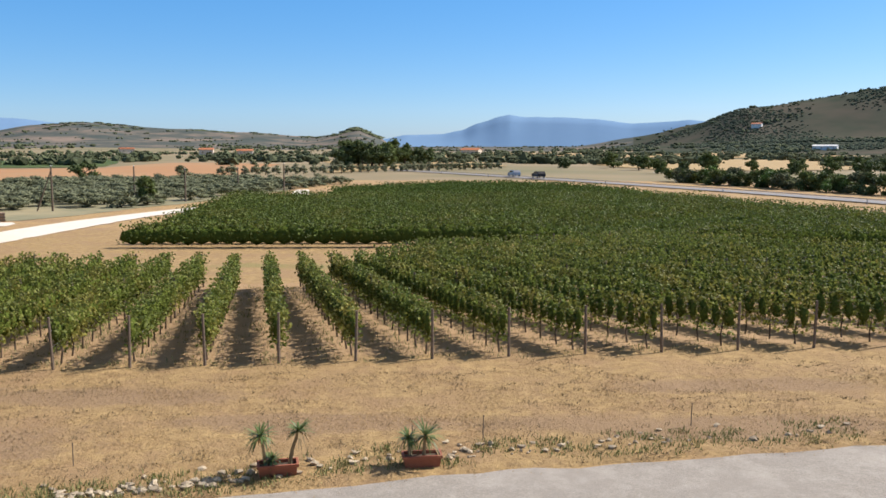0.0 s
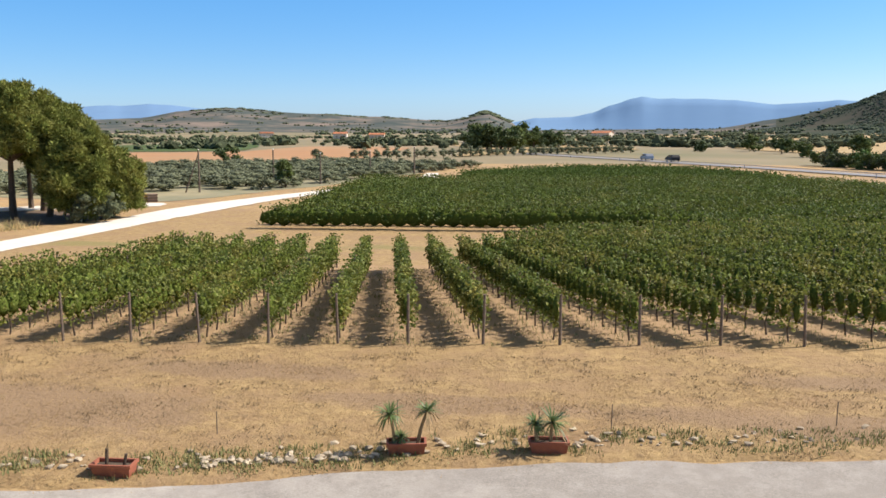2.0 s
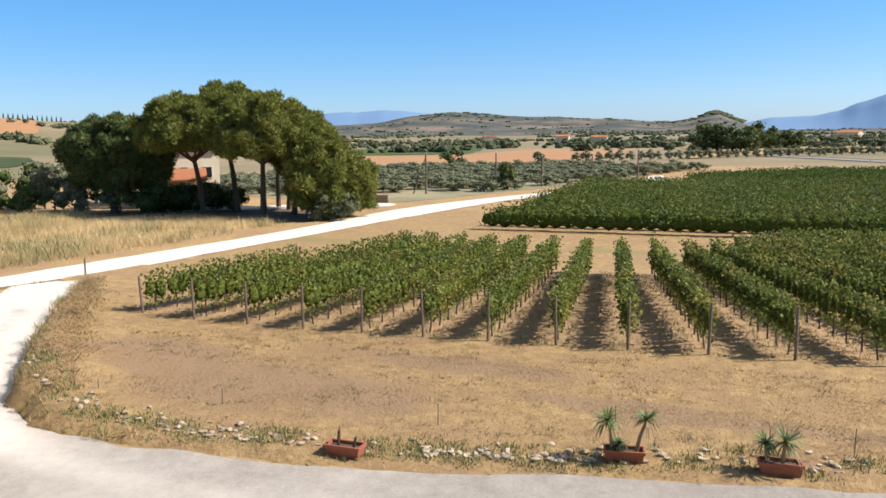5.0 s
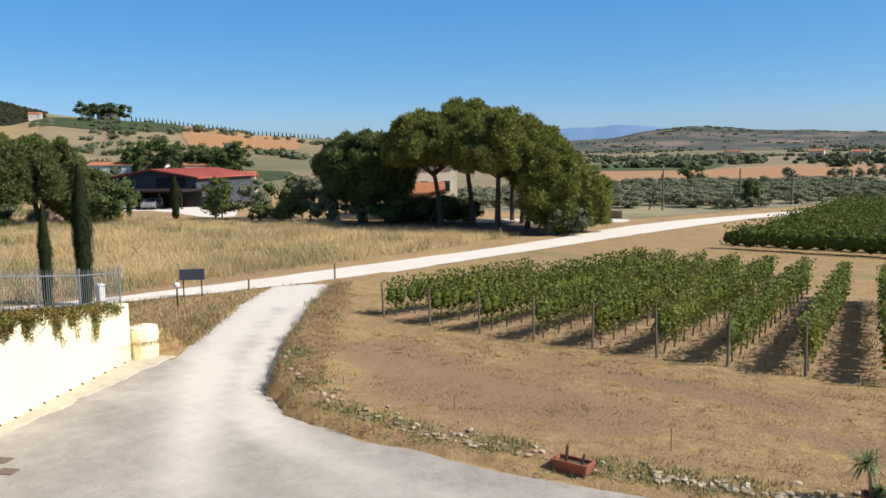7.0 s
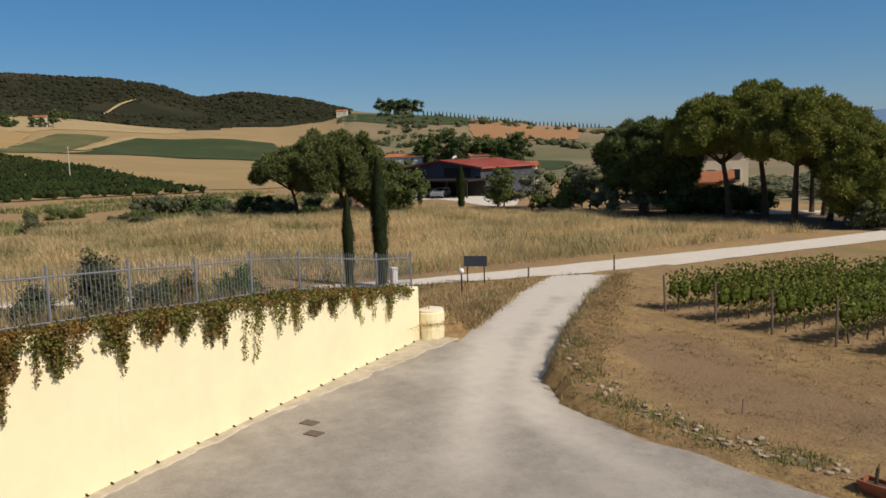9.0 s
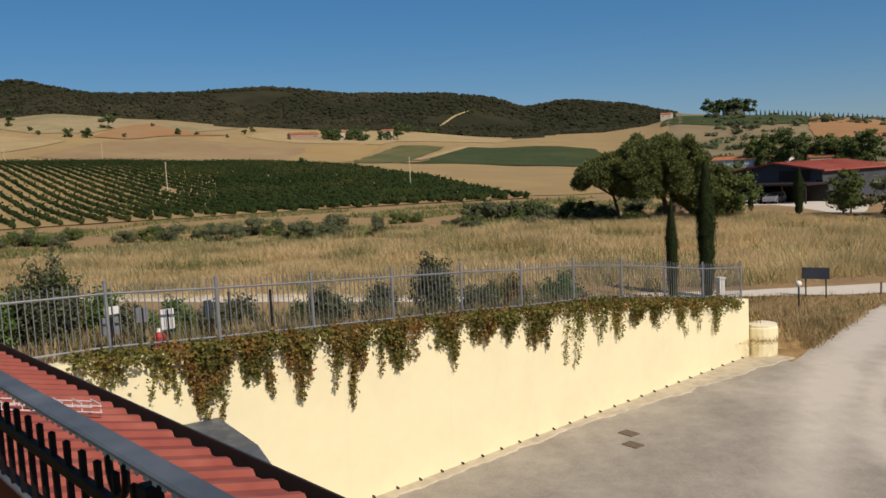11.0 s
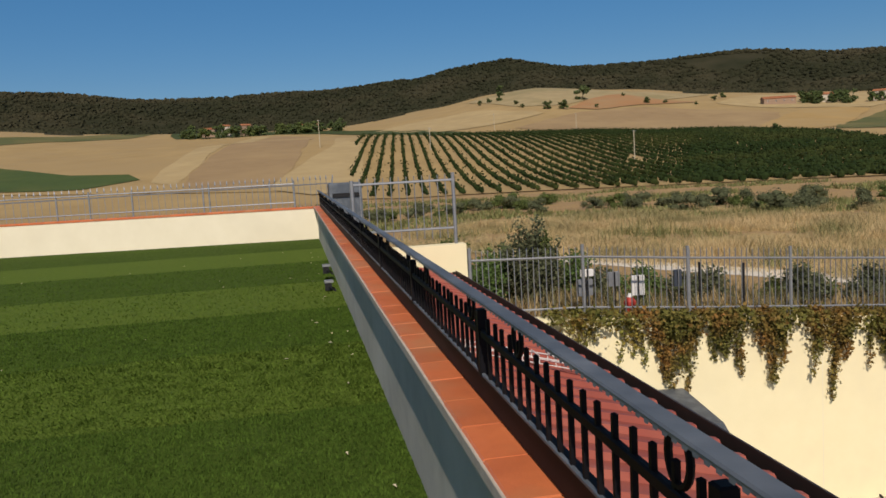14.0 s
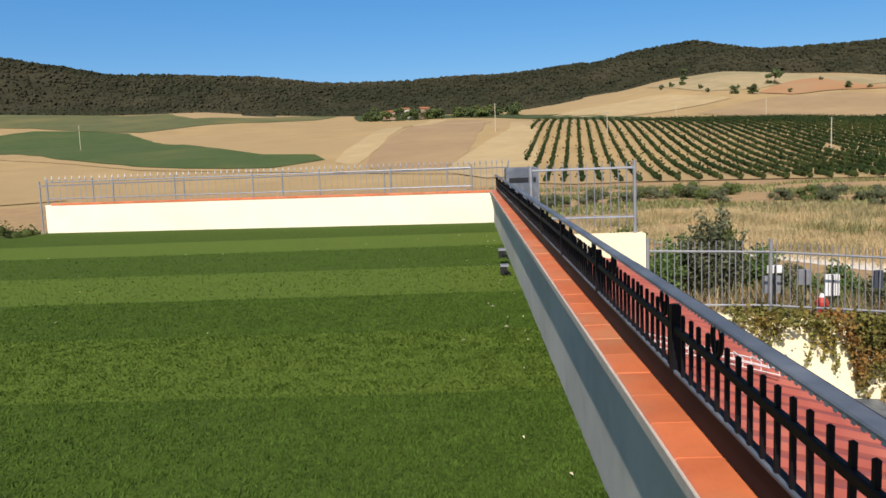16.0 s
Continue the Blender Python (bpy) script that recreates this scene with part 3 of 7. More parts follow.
# pale dust where wheels run, kept as a value at every corner of the gravel
WEAR = [[(-34.0, 27.0), (-29.6, 22.4), (-26.2, 18.4), (-23.0, 15.2), (-20.3, 13.2), (-17.5, 11.0), (-14.0, 8.6)], [(-32.6, 27.4), (-28.2, 23.2), (-24.6, 19.4), (-21.6, 16.4), (-18.4, 13.3), (-15.6, 11.8), (-11.0, 11.2), (-5.0, 12.6)], [(-33.4, 26.6), (-28.9, 22.8)]]
dust = yard.data.attributes.new("dust", "FLOAT", "POINT")
vals = []
for v_ in yard.data.vertices:
    best = 0.0
    for line in WEAR:
        for i in range(len(line) - 1):
            a_, b_ = Vector(line[i]), Vector(line[i + 1])
            p_ = Vector((v_.co.x, v_.co.y))
            t_ = max(0, min(1, (p_ - a_).dot(b_ - a_) / (b_ - a_).length_squared))
            dd_ = (p_ - a_.lerp(b_, t_)).length
            far = max(0.0, min(1.0, (-(v_.co.x) - 11) / 9.0))
            best = max(best, (0.25 + 0.75 * far) * math.exp(-(dd_ / (0.55 + 0.3 * far)) ** 2))
    far = max(0.0, min(1.0, (-(v_.co.x) - 15) / 12.0))
    near_ = max(0.0, min(1.0, (-(v_.co.x) - 1) / 9.0))
    vals.append(min(1.0, max(0.0, best * 0.9 + 0.20 * near_ + 0.10 * far + (0.16 + 0.2 * far) * noise.noise(v_.co * 0.45) + 0.12 * noise.noise(v_.co * 1.3))))
dust.data.foreach_set("value", vals)
nt_ = M["gravel"].node_tree
att = nt_.nodes.new("ShaderNodeAttribute")
att.attribute_name = "dust"
pb = nt_.nodes["Principled BSDF"]
was = pb.inputs["Base Color"].links[0].from_socket
mx = nt_.nodes.new("ShaderNodeMix")
mx.data_type = "RGBA"
streak = nt_.nodes.new("ShaderNodeTexNoise")
streak.inputs["Scale"].default_value, streak.inputs["Detail"].default_value = 1.7, 9.0
streak.inputs["Roughness"].default_value = 0.75
geo_ = nt_.nodes.new("ShaderNodeNewGeometry")
nt_.links.new(geo_.outputs["Position"], streak.inputs["Vector"])
worn = nt_.nodes.new("ShaderNodeMath")
worn.operation = "MULTIPLY_ADD"
nt_.links.new(streak.outputs["Fac"], worn.inputs[0])
worn.inputs[1].default_value = 0.9
nt_.links.new(att.outputs["Fac"], worn.inputs[2])
worn2 = nt_.nodes.new("ShaderNodeMath")
worn2.operation, worn2.use_clamp = "SUBTRACT", True
nt_.links.new(worn.outputs[0], worn2.inputs[0])
worn2.inputs[1].default_value = 0.42
nt_.links.new(worn2.outputs[0], mx.inputs["Factor"])
ins = [i for i in mx.inputs if i.type == "RGBA"]
nt_.links.new(was, ins[0])
ins[1].default_value = (0.66, 0.60, 0.51, 1)
nt_.links.new([o for o in mx.outputs if o.type == "RGBA"][0], pb.inputs["Base Color"])
ROAD_N = [(-60, -24), (-52, -12), (-45, 2), (-39.6, 12), (-37.2, 19.8), (-36.0, 28.2), (-34.9, 40.0), (-34.1, 48), (-34.2, 58), (-34.5, 65), (-33.0, 74), (-29.6, 85.5), (-25.6, 96), (-22.6, 108), (-21.6, 118), (-23.0, 130)]
ROAD_S = [(-21.0, 130), (-19.0, 117), (-20.0, 108), (-23.0, 96), (-25.9, 86.6), (-28.0, 79), (-29.2, 70), (-30.3, 58), (-31.0, 46), (-31.5, 40), (-32.0, 31), (-33.2, 26), (-35.6, 18.6), (-37.4, 12), (-42.5, 1), (-49.5, -13), (-57.5, -25)]
sheet("white_road", smooth_outline(ROAD_N + ROAD_S, 1.5, 0.25, seed=8), M["track"], 0.05, 6.0, "white limestone farm road", "road")

# near ground between drive and vines: dry lawn, trodden earth, tilled soil, and an eroded lip along the drive
def inside(x, y, poly):
    c = False
    n = len(poly)
    for i in range(n):
        (ax, ay), (bx, by) = poly[i], poly[(i + 1) % n]
        if (ay > y) != (by > y) and x < (bx - ax) * (y - ay) / (by - ay) + ax:
            c = not c
    return c


def yard_distance(x, y):
    """Metres outside the yard's edge, less than nothing within it."""
    best = 1e9
    for (ax, ay), (bx, by) in zip(YARD, YARD[1:]):
        dx, dy = bx - ax, by - ay
        t = max(0.0, min(1.0, ((x - ax) * dx + (y - ay) * dy) / (dx * dx + dy * dy)))
        best = min(best, math.hypot(x - ax - dx * t, y - ay - dy * t))
    return -best if inside(x, y, YARD) else best


LIP = [(-32, 0.12), (-29, 0.30), (-24, 0.55), (-18, 0.60), (-15.5, 0.34), (-12, 0.10), (-8, 0.04), (40, 0.03)]


def lawn_z(x, y):
    d = yard_distance(x, y) + 0.16 * noise.noise(Vector((x * 0.9, y * 0.9, 2)))
    k = max(0.0, min(1.0, (d - 0.02) / 0.26))
    z = lerp_table(LIP, x) * k * k * (3 - 2 * k) * math.exp(-max(0.0, d - 0.9) / 2.2)
    z += 0.035 * noise.noise(Vector((x * 0.6, y * 0.6, 1))) + 0.018 * noise.noise(Vector((x * 2.1, y * 2.1, 5)))
    return max(0.014, z + 0.02) if d > 0.1 else z + 0.02 + (d - 0.1) * 0.3


def blend(material, name, colour, grit, low, high):
    """Lay a second colour over a material where the mesh says so, with a ragged edge."""
    nt = material.node_tree
    ln = nt.links
    at_ = nt.nodes.new("ShaderNodeAttribute")
    at_.attribute_name = name
    ns_ = nt.nodes.new("ShaderNodeTexNoise")
    ns_.inputs["Scale"].default_value, ns_.inputs["Detail"].default_value, ns_.inputs["Roughness"].default_value = grit, 8.0, 0.75
    ge = nt.nodes.new("ShaderNodeNewGeometry")
    ln.new(ge.outputs["Position"], ns_.inputs["Vector"])
    sm = nt.nodes.new("ShaderNodeMath")
    ln.new(at_.outputs["Fac"], sm.inputs[0])
    ln.new(ns_.outputs["Fac"], sm.inputs[1])
    mr = nt.nodes.new("ShaderNodeMapRange")
    mr.inputs["From Min"].default_value, mr.inputs["From Max"].default_value = low, high
    ln.new(sm.outputs[0], mr.inputs["Value"])
    mix_ = nt.nodes.new("ShaderNodeMix")
    mix_.data_type = "RGBA"
    bs = nt.nodes["Principled BSDF"].inputs["Base Color"]
    ends = [q for q in mix_.inputs if q.type == "RGBA"]
    ln.new(bs.links[0].from_socket, ends[0])
    ends[1].default_value = (*colour, 1)
    ln.new(mr.outputs["Result"], mix_.inputs["Factor"])
    ln.new([q for q in mix_.outputs if q.type == "RGBA"][0], bs)


LAWN = [(-32.4, 30), (-31.7, 42), (-30.8, 56), (-29.6, 66), (48, 66), (48, 23), (30, 20.2), (20, 18.8), (10, 16.9), (1.6, 15.4), (-6.4, 13.0), (-10.6, 12.3), (-13.4, 11.9), (-17.4, 12.4), (-20.8, 14.8), (-28.0, 22.6), (-32.2, 27.6)]
PATCHES = [(-13.5, 17.4, 6.4, 2.6), (-17.6, 18.6, 3.2, 2.4), (-2.5, 19.0, 4.0, 1.0), (6.5, 18.9, 6.0, 1.1), (-8.5, 21.2, 4.5, 1.0), (9.0, 22.4, 5.0, 0.8)]


def build_lawn():
    step = 0.26
    nx, ny = int(85 / step), int(56 / step)
    v, f, ids = [], [], {}
    earth, soil, weed = [], [], []

    def corner(i, j):
        if (i, j) not in ids:
            x, y = -37 + i * step, 11.2 + j * step
            ids[i, j] = len(v)
            v.append((x, y, lawn_z(x, y)))
            e = max(math.exp(-((x - a) / c) ** 2 - ((y - b) / d) ** 2) for a, b, c, d in PATCHES)
            earth.append(e + 0.35 * noise.noise(Vector((x * 0.35, y * 0.9, 4))))
            edge = 24.4 + 0.115 * (x + 4.8) if x < -4.8 else 24.4 + 0.13 * (x + 4.8)
            soil.append(max(0.0, min(1.0, (y - edge) / 1.6, (40.5 + 0.25 * max(0.0, x) - y) / 2.0, (x + 24.5) / 2.0) + 0.25 * noise.noise(Vector((x, y, 8)))))
            track = abs(x - (-23.2 - (y - 30) * 0.06)) if y > 28 else 9.0
            weed.append(0.45 * noise.noise(Vector((x * 0.25, y * 0.5, 14))) + (0.5 * math.exp(-((y - 45.5 - 0.02 * x) / 1.6) ** 2)) - 0.8 * math.exp(-(track / 1.2) ** 2))
        return ids[i, j]
    for i in range(nx):
        for j in range(ny):
            x, y = -37 + (i + 0.5) * step, 11.2 + (j + 0.5) * step
            if inside(x, y, LAWN):
                f.append((corner(i, j), corner(i + 1, j), corner(i + 1, j + 1), corner(i, j + 1)))
    m = mat("dry_lawn_earth", (0.425, 0.29, 0.125), (0.24, 0.155, 0.068), 2.6, 0.95, bump=0.09, fine=9, c3=(0.30, 0.193, 0.096), scale3=0.45)
    blend(m, "earth", (0.27, 0.178, 0.095), 2.4, 0.85, 1.2)
    blend(m, "soil", (0.36, 0.238, 0.122), 1.8, 0.9, 1.15)
    blend(m, "weed", (0.25, 0.20, 0.075), 1.4, 0.78, 1.05)
    me = mesh_of("lawn", v, f, (m,), smooth=True)
    for name, vals in (("earth", earth), ("soil", soil), ("weed", weed)):
        me.attributes.new(name, "FLOAT", "POINT").data.foreach_set("value", vals)
    tagged(new("lawn", me), "dry trampled lawn and tilled soil with brown earth patches", "ground", kind="structure")


build_lawn()

# ---- terrace building ----
U0, U1 = -7.0, 20.0
body = Soup()
body.add([ter(U0, 0.68, 0), ter(U1 + 0.4, 0.68, 0), ter(21.9, -11.3, 0), ter(U0, -13, 0), ter(U0, 0.68, TURF - 0.06), ter(U1 + 0.4, 0.68, TURF - 0.06), ter(21.9, -11.3, TURF - 0.06), ter(U0, -13, TURF - 0.06)],
         [(3, 2, 1, 0), (4, 5, 6, 7), (0, 1, 5, 4), (1, 2, 6, 5), (2, 3, 7, 6), (3, 0, 4, 7)])
solid("winery_building", body, M["cream"], "cream rendered building under the grassed roof terrace", "building", kind="structure")
turf = Soup().add([ter(U0, 0.62, TURF), ter(U1, 0.62, TURF), ter(21.6, -11.2, TURF), ter(U0, -12.9, TURF)], [(0, 1, 2, 3)])
solid("turf_floor", turf, M["turfbase"], "striped green artificial turf of the roof terrace", "turf", kind="structure")

par = Soup()
par.add([ter(U0, 0.578, TURF - 0.1), ter(U1, 0.578, TURF - 0.1), ter(U1, 0.66, TURF - 0.1), ter(U0, 0.66, TURF - 0.1), ter(U0, 0.578, COPE - 0.04), ter(U1, 0.578, COPE - 0.04), ter(U1, 0.66, COPE - 0.04), ter(U0, 0.66, COPE - 0.04)],
        [(3, 2, 1, 0), (4, 5, 6, 7), (0, 1, 5, 4), (1, 2, 6, 5), (2, 3, 7, 6), (3, 0, 4, 7)])
parapet = solid("parapet_wall", par, M["greyrender"], "grey-green rendered terrace parapet topped with terracotta tiles", "wall", kind="structure")
# far parapet, across the end of the terrace
FA, FB = Vector(ter(U1, 0.66, 0)), Vector(ter(21.62, -11.2, 0))
FD = (FB - FA).normalized()
FN = Vector((-FD.y, FD.x, 0))
if FN.dot(TU) < 0:
    FN = -FN


def far_pt(s, d, z):
    p = FA + FD * s + FN * d
    return (p.x, p.y, z)


FLEN = (FB - FA).length
fp = Soup()
fp.add([far_pt(0.0, 0, TURF - 0.1), far_pt(FLEN, 0, TURF - 0.1), far_pt(FLEN, 0.15, TURF - 0.1), far_pt(0.0, 0.15, TURF - 0.1), far_pt(0.0, 0, COPE - 0.04), far_pt(FLEN, 0, COPE - 0.04), far_pt(FLEN, 0.15, COPE - 0.04), far_pt(0.0, 0.15, COPE - 0.04)],
       [(3, 2, 1, 0), (4, 5, 6, 7), (0, 1, 5, 4), (1, 2, 6, 5), (2, 3, 7, 6), (3, 0, 4, 7)])
parapet_end = solid("parapet_wall_end", fp, M["creamt"], "cream painted end wall of the roof terrace", "wall", kind="structure")

# ---- retaining wall ----
rw = Soup()
SS = [0, 3, 6, 9.2, 12, 14.5, 18.3, 20.8, 24.6]
for s0, s1 in zip(SS, SS[1:]):
    z0, z1 = lerp_table(WALL_TOP, s0), lerp_table(WALL_TOP, s1)
    n = len(rw.v)
    rw.add([wall_pt(s0, 0, -0.1), wall_pt(s1, 0, -0.1), wall_pt(s1, 0.35, -0.1), wall_pt(s0, 0.35, -0.1), wall_pt(s0, 0, z0), wall_pt(s1, 0, z1), wall_pt(s1, 0.35, z1), wall_pt(s0, 0.35, z0)],
           [(4, 5, 6, 7), (0, 1, 5, 4), (2, 3, 7, 6)] + ([(3, 0, 4, 7)] if s0 == 0 else []))
retaining = solid("retaining_wall", rw, M["cream"], "long cream rendered retaining wall under a steel fence", "wall", kind="structure")


for k in range(1, 8):
    q = 2.75 * k - 0.6
    part("joint", Soup().add([wall_pt(q, -0.002, 0.1), wall_pt(q + 0.012, -0.002, 0.1), wall_pt(q + 0.012, -0.002, lerp_table(WALL_TOP, q) - 0.03), wall_pt(q, -0.002, lerp_table(WALL_TOP, q) - 0.03)], [(0, 1, 2, 3)]), M["creamt"], retaining)


# ---- red canopy roof beside the terrace ----
def build_canopy():
    e = thing("canopy_roof", "red ribbed metal canopy roof sloping to a dark gutter", "roof")
    E0, E1 = 2.0, 11.6
    RA, ZA, RB, ZB = 0.70, 5.42, 2.14, 5.06
    s = Soup()
    pitch, rise = 0.25, 0.032
    prof = []
    for i in range(int((E1 - E0) / pitch)):
        a = E0 + i * pitch
        prof += [(a, 0), (a + pitch * 0.60, 0), (a + pitch * 0.70, rise), (a + pitch * 0.88, rise), (a + pitch * 0.98, 0)]
    for a, h in prof:
        s.v += [ter(a, RA, ZA + h), ter(a, RB, ZB + h), ter(a, RA, ZA + h - 0.02), ter(a, RB, ZB + h - 0.02)]
    for i in range(len(prof) - 1):
        s.f += [(4 * i, 4 * i + 1, 4 * i + 5, 4 * i + 4), (4 * i + 2, 4 * i + 6, 4 * i + 7, 4 * i + 3), (4 * i + 1, 4 * i + 3, 4 * i + 7, 4 * i + 5)]
    part("roof_sheet", s, M["red"], e)
    g = Soup()
    prof = [(2.10, 5.07), (2.11, 4.98), (2.14, 4.95), (2.20, 4.95), (2.24, 4.99), (2.245, 5.09), (2.225, 5.095), (2.215, 5.0), (2.15, 4.98)]
    n = len(prof)
    for a in (E0, E1):
        g.v += [ter(a, r, z) for r, z in prof]
    g.f += [(j, j + 1, n + j + 1, n + j) for j in range(n - 1)]
    g.add([ter(E1, *q) for q in prof[:6]], [tuple(range(6))])
    part("gutter", g, M["darkgutter"], e, "dark brown eaves gutter")
    part("wall", Soup().add([ter(E0, 2.0, -0.05), ter(E1, 2.0, -0.05), ter(E1, 2.0, 5.03), ter(E0, 2.0, 5.03), ter(E0, 1.8, -0.05), ter(E1, 1.8, -0.05), ter(E1, 1.8, 5.05), ter(E0, 1.8, 5.05)],
                            [(0, 1, 2, 3), (7, 6, 5, 4), (3, 2, 6, 7), (1, 5, 6, 2), (0, 3, 7, 4)]), M["cream"], e)


build_canopy()


# ---- vines ----


TRUNKS = []
for i in range(3):
    j = (0.05, -0.06, 0.03)[i]
    TRUNKS.append(Soup().tube([(0, 0, -0.03), (j, j * 0.5, 0.4), (-j * 0.5, 0, 0.85)], [0.034, 0.027, 0.02], 5).mesh("trunk", M["bark"]))


def vine_ends(k):
    """Both ends of a row: the rows draw together a little towards the back."""
    if k <= 0:
        a, b = Vector((-4.8 + 2.2 * k, 24.8 + 0.24 * k, 0)), Vector((-7.9 + 1.6 * k, 38.4, 0))
        return a, a.lerp(b, 0.56) if k == -8 else b
    a, b = Vector((-4.8 + 2.3 * k + 0.025 * k * k, 24.8 + 0.28 * k, 0)), Vector((-7.9 + 1.42 * k, 38.2 + 0.35 * k, 0))
    return a, a.lerp(b, 1 + min(0.3, 0.06 * max(0, k - 2)))


def vine_row(k):
    A, B = vine_ends(k)
    x0, y0 = A.x, A.y
    length = (B - A).length
    ROW_D = (B - A) / length
    rnd = random.Random(100 + k)
    e = thing("vine_row", "row of leafy green grapevines on wires with wooden posts", "grapevine", "rows of the near vineyard")
    leaves = Soup()
    core = Soup()
    near = 260 if -9 <= k <= 9 else 130
    n = int(length * near)
    for i in range(n):
        t = rnd.random() * length
        lump = 0.75 + 0.5 * noise.noise(Vector((t * 0.9, k * 7.1, 0)))
        h = 0.36 + 1.46 * rnd.betavariate(1.5, 1.35)
        top = 1.70 + 0.20 * noise.noise(Vector((t * 0.8, k * 3.3, 5)))
        h = min(h, top + rnd.random() * 0.12)
        w = (0.21 if h > 0.8 else 0.15) * lump
        p = Vector((x0, y0, 0)) + ROW_D * t + Vector((max(-2 * w, min(2 * w, rnd.gauss(0, w))), rnd.gauss(0, 0.05), h))
        leaves.leaf(p, 0.12, rnd)
    m = int(length / 0.5)
    for i in range(m):
        t = (i + 0.5) * length / m
        p = Vector((x0, y0, 0)) + ROW_D * t
        core.blob((p.x, p.y, 1.08), 0.33, rnd, 1, (0.36, 0.95, 1.25), 0.4)
    part("foliage", leaves, M["vine"], e)
    part("inner_foliage", core, inner_shade(M["vine"]), e, smooth=True)
    for i in range(int(length / 0.95)):
        q = Vector((x0, y0, 0)) + ROW_D * (0.5 + i * 0.95)
        ob = new("trunk", TRUNKS[i % 3])
        ob.parent = e
        ob.matrix_world = pose(q.x, q.y, 0, 0, 0, rnd.uniform(0, 360))
    for t in (-0.15, length * 0.5, length + 0.1):
        p = Vector((x0, y0, 0)) + ROW_D * t
        lean = rnd.uniform(-0.06, 0.06)
        part("post", Soup().tube([(p.x, p.y, -0.05), (p.x + lean, p.y - 0.04, 1.62)], [0.05, 0.042], 6), M["postwood"], e)
    for z in (0.7, 1.2):
        a, b = Vector((x0, y0, z)) - ROW_D * 0.15, Vector((x0, y0, z)) + ROW_D * length
        part("wire", Soup().tube([a, b], 0.006, 3), M["zinc"], e)


for k in range(-8, 21):
    vine_row(k)


def vine_block(name, rows, leaf, per_m, label, material, height=1.75, wide=0.33):
    """Many rows of far vines; rows: pairs of end points."""
    rnd = random.Random(len(rows) * 13 + int(leaf * 100))
    s, core = Soup(), Soup()
    for (ax, ay), (bx, by) in rows:
        L = math.hypot(bx - ax, by - ay)
        for i in range(int(L * per_m)):
            t = rnd.random()
            x, y = ax + (bx - ax) * t, ay + (by - ay) * t
            h = 0.2 + (height - 0.2) * rnd.betavariate(1.7, 1.0) * (0.93 + 0.2 * noise.noise(Vector((x * 0.5, y * 0.5, 1))))
            s.leaf((x + rnd.gauss(0, wide), y + rnd.gauss(0, wide), land(x, y) + h), leaf, rnd)
        n = max(1, int(L / 0.9))
        for i in range(n):
            t = (i + 0.5) / n
            x, y = ax + (bx - ax) * t, ay + (by - ay) * t
            core.blob((x, y, land(x, y) + height * 0.45), height * 0.32, rnd, 1, (1.7, 0.6, 1.0), 0.2)
    ob = solid(name, s, material, label, "vineyard", kind="stuff")
    part("inner_foliage", core, inner_shade(material), ob, smooth=True)
    return ob


# second block: rows across the view, its western edge slanting; east side along the main road
EAST = [(50, 44), (68, 37.5), (85, 31), (107, 24), (122, 18.5), (129, 9)]
rows = []
y = 49.5
while y < 97:
    xa = -20.8 if y < 60 else -20.8 - (y - 60) * 0.10 + 3.5 * (1 if 60 < y < 62 else 0)
    if y < 54:
        xa = 8.0 - (y - 49.5) * 1.2
    rows.append(((xa, y + xa * 0.05 + 1.0), (lerp_table(EAST, y), y + lerp_table(EAST, y) * 0.02 + 1.0)))
    y += 2.3
vine_block("vineyard_middle", rows, 0.15, 105, "dense green vineyard beyond a dirt headland", M["vinemid"], 1.75, 0.34)
rows = []
y = 100.5
while y < 129:
    xa = -13.5 - (y - 100) * 0.05 if y < 112 else -14 + (y - 112) * 0.95
    xb = lerp_table(EAST, y)
    if xb > xa:
        rows.append(((xa, y), (xb, y + 1.0)))
    y += 2.4
vine_block("vineyard_far", rows, 0.2, 60, "far green vineyard running to the main road", M["vinefar"], 1.8, 0.5)


# ---- terrace: coping, railing, turf, lamps ----
def slab(u0, u1, r0, r1, z0, z1, b=0.012):
    s = Soup()
    q = [(u0 + 0, r0), (u1, r0), (u1, r1), (u0, r1)]
    k = [(u0 + b, r0 + b), (u1 - b, r0 + b), (u1 - b, r1 - b), (u0 + b, r1 - b)]
    s.add([ter(u, r, z0) for u, r in q] + [ter(u, r, z1 - b) for u, r in q] + [ter(u, r, z1) for u, r in k],
          [(3, 2, 1, 0), (8, 9, 10, 11)] + [(a + i, a + (i + 1) % 4, a + 4 + (i + 1) % 4, a + 4 + i) for a in (0, 4) for i in range(4)])
    return s


TILE = 0.295
part("mortar_bed", slab(-1.5, U1 + 0.05, 0.50, 0.668, COPE - 0.045, COPE - 0.006, 0.003), M["mortar"], parapet)
tile0 = Soup()
w, h, L = 0.18, 0.05, TILE - 0.006
b = 0.012
q = [(0, 0), (L, 0), (L, w), (0, w)]
kq = [(b * 0.2, b), (L - b * 0.2, b), (L - b * 0.2, w - b), (b * 0.2, w - b)]
tile0.add([(x, y, -h) for x, y in q] + [(x, y, -b) for x, y in q] + [(x, y, 0) for x, y in kq], [(3, 2, 1, 0), (8, 9, 10, 11)] + [(a + i, a + (i + 1) % 4, a + 4 + (i + 1) % 4, a + 4 + i) for a in (0, 4) for i in range(4)])
TILE_ME = tile0.mesh("coping_tile", M["tile"])
rz = math.degrees(T_RZ)
u = 2.5 - TILE * 13
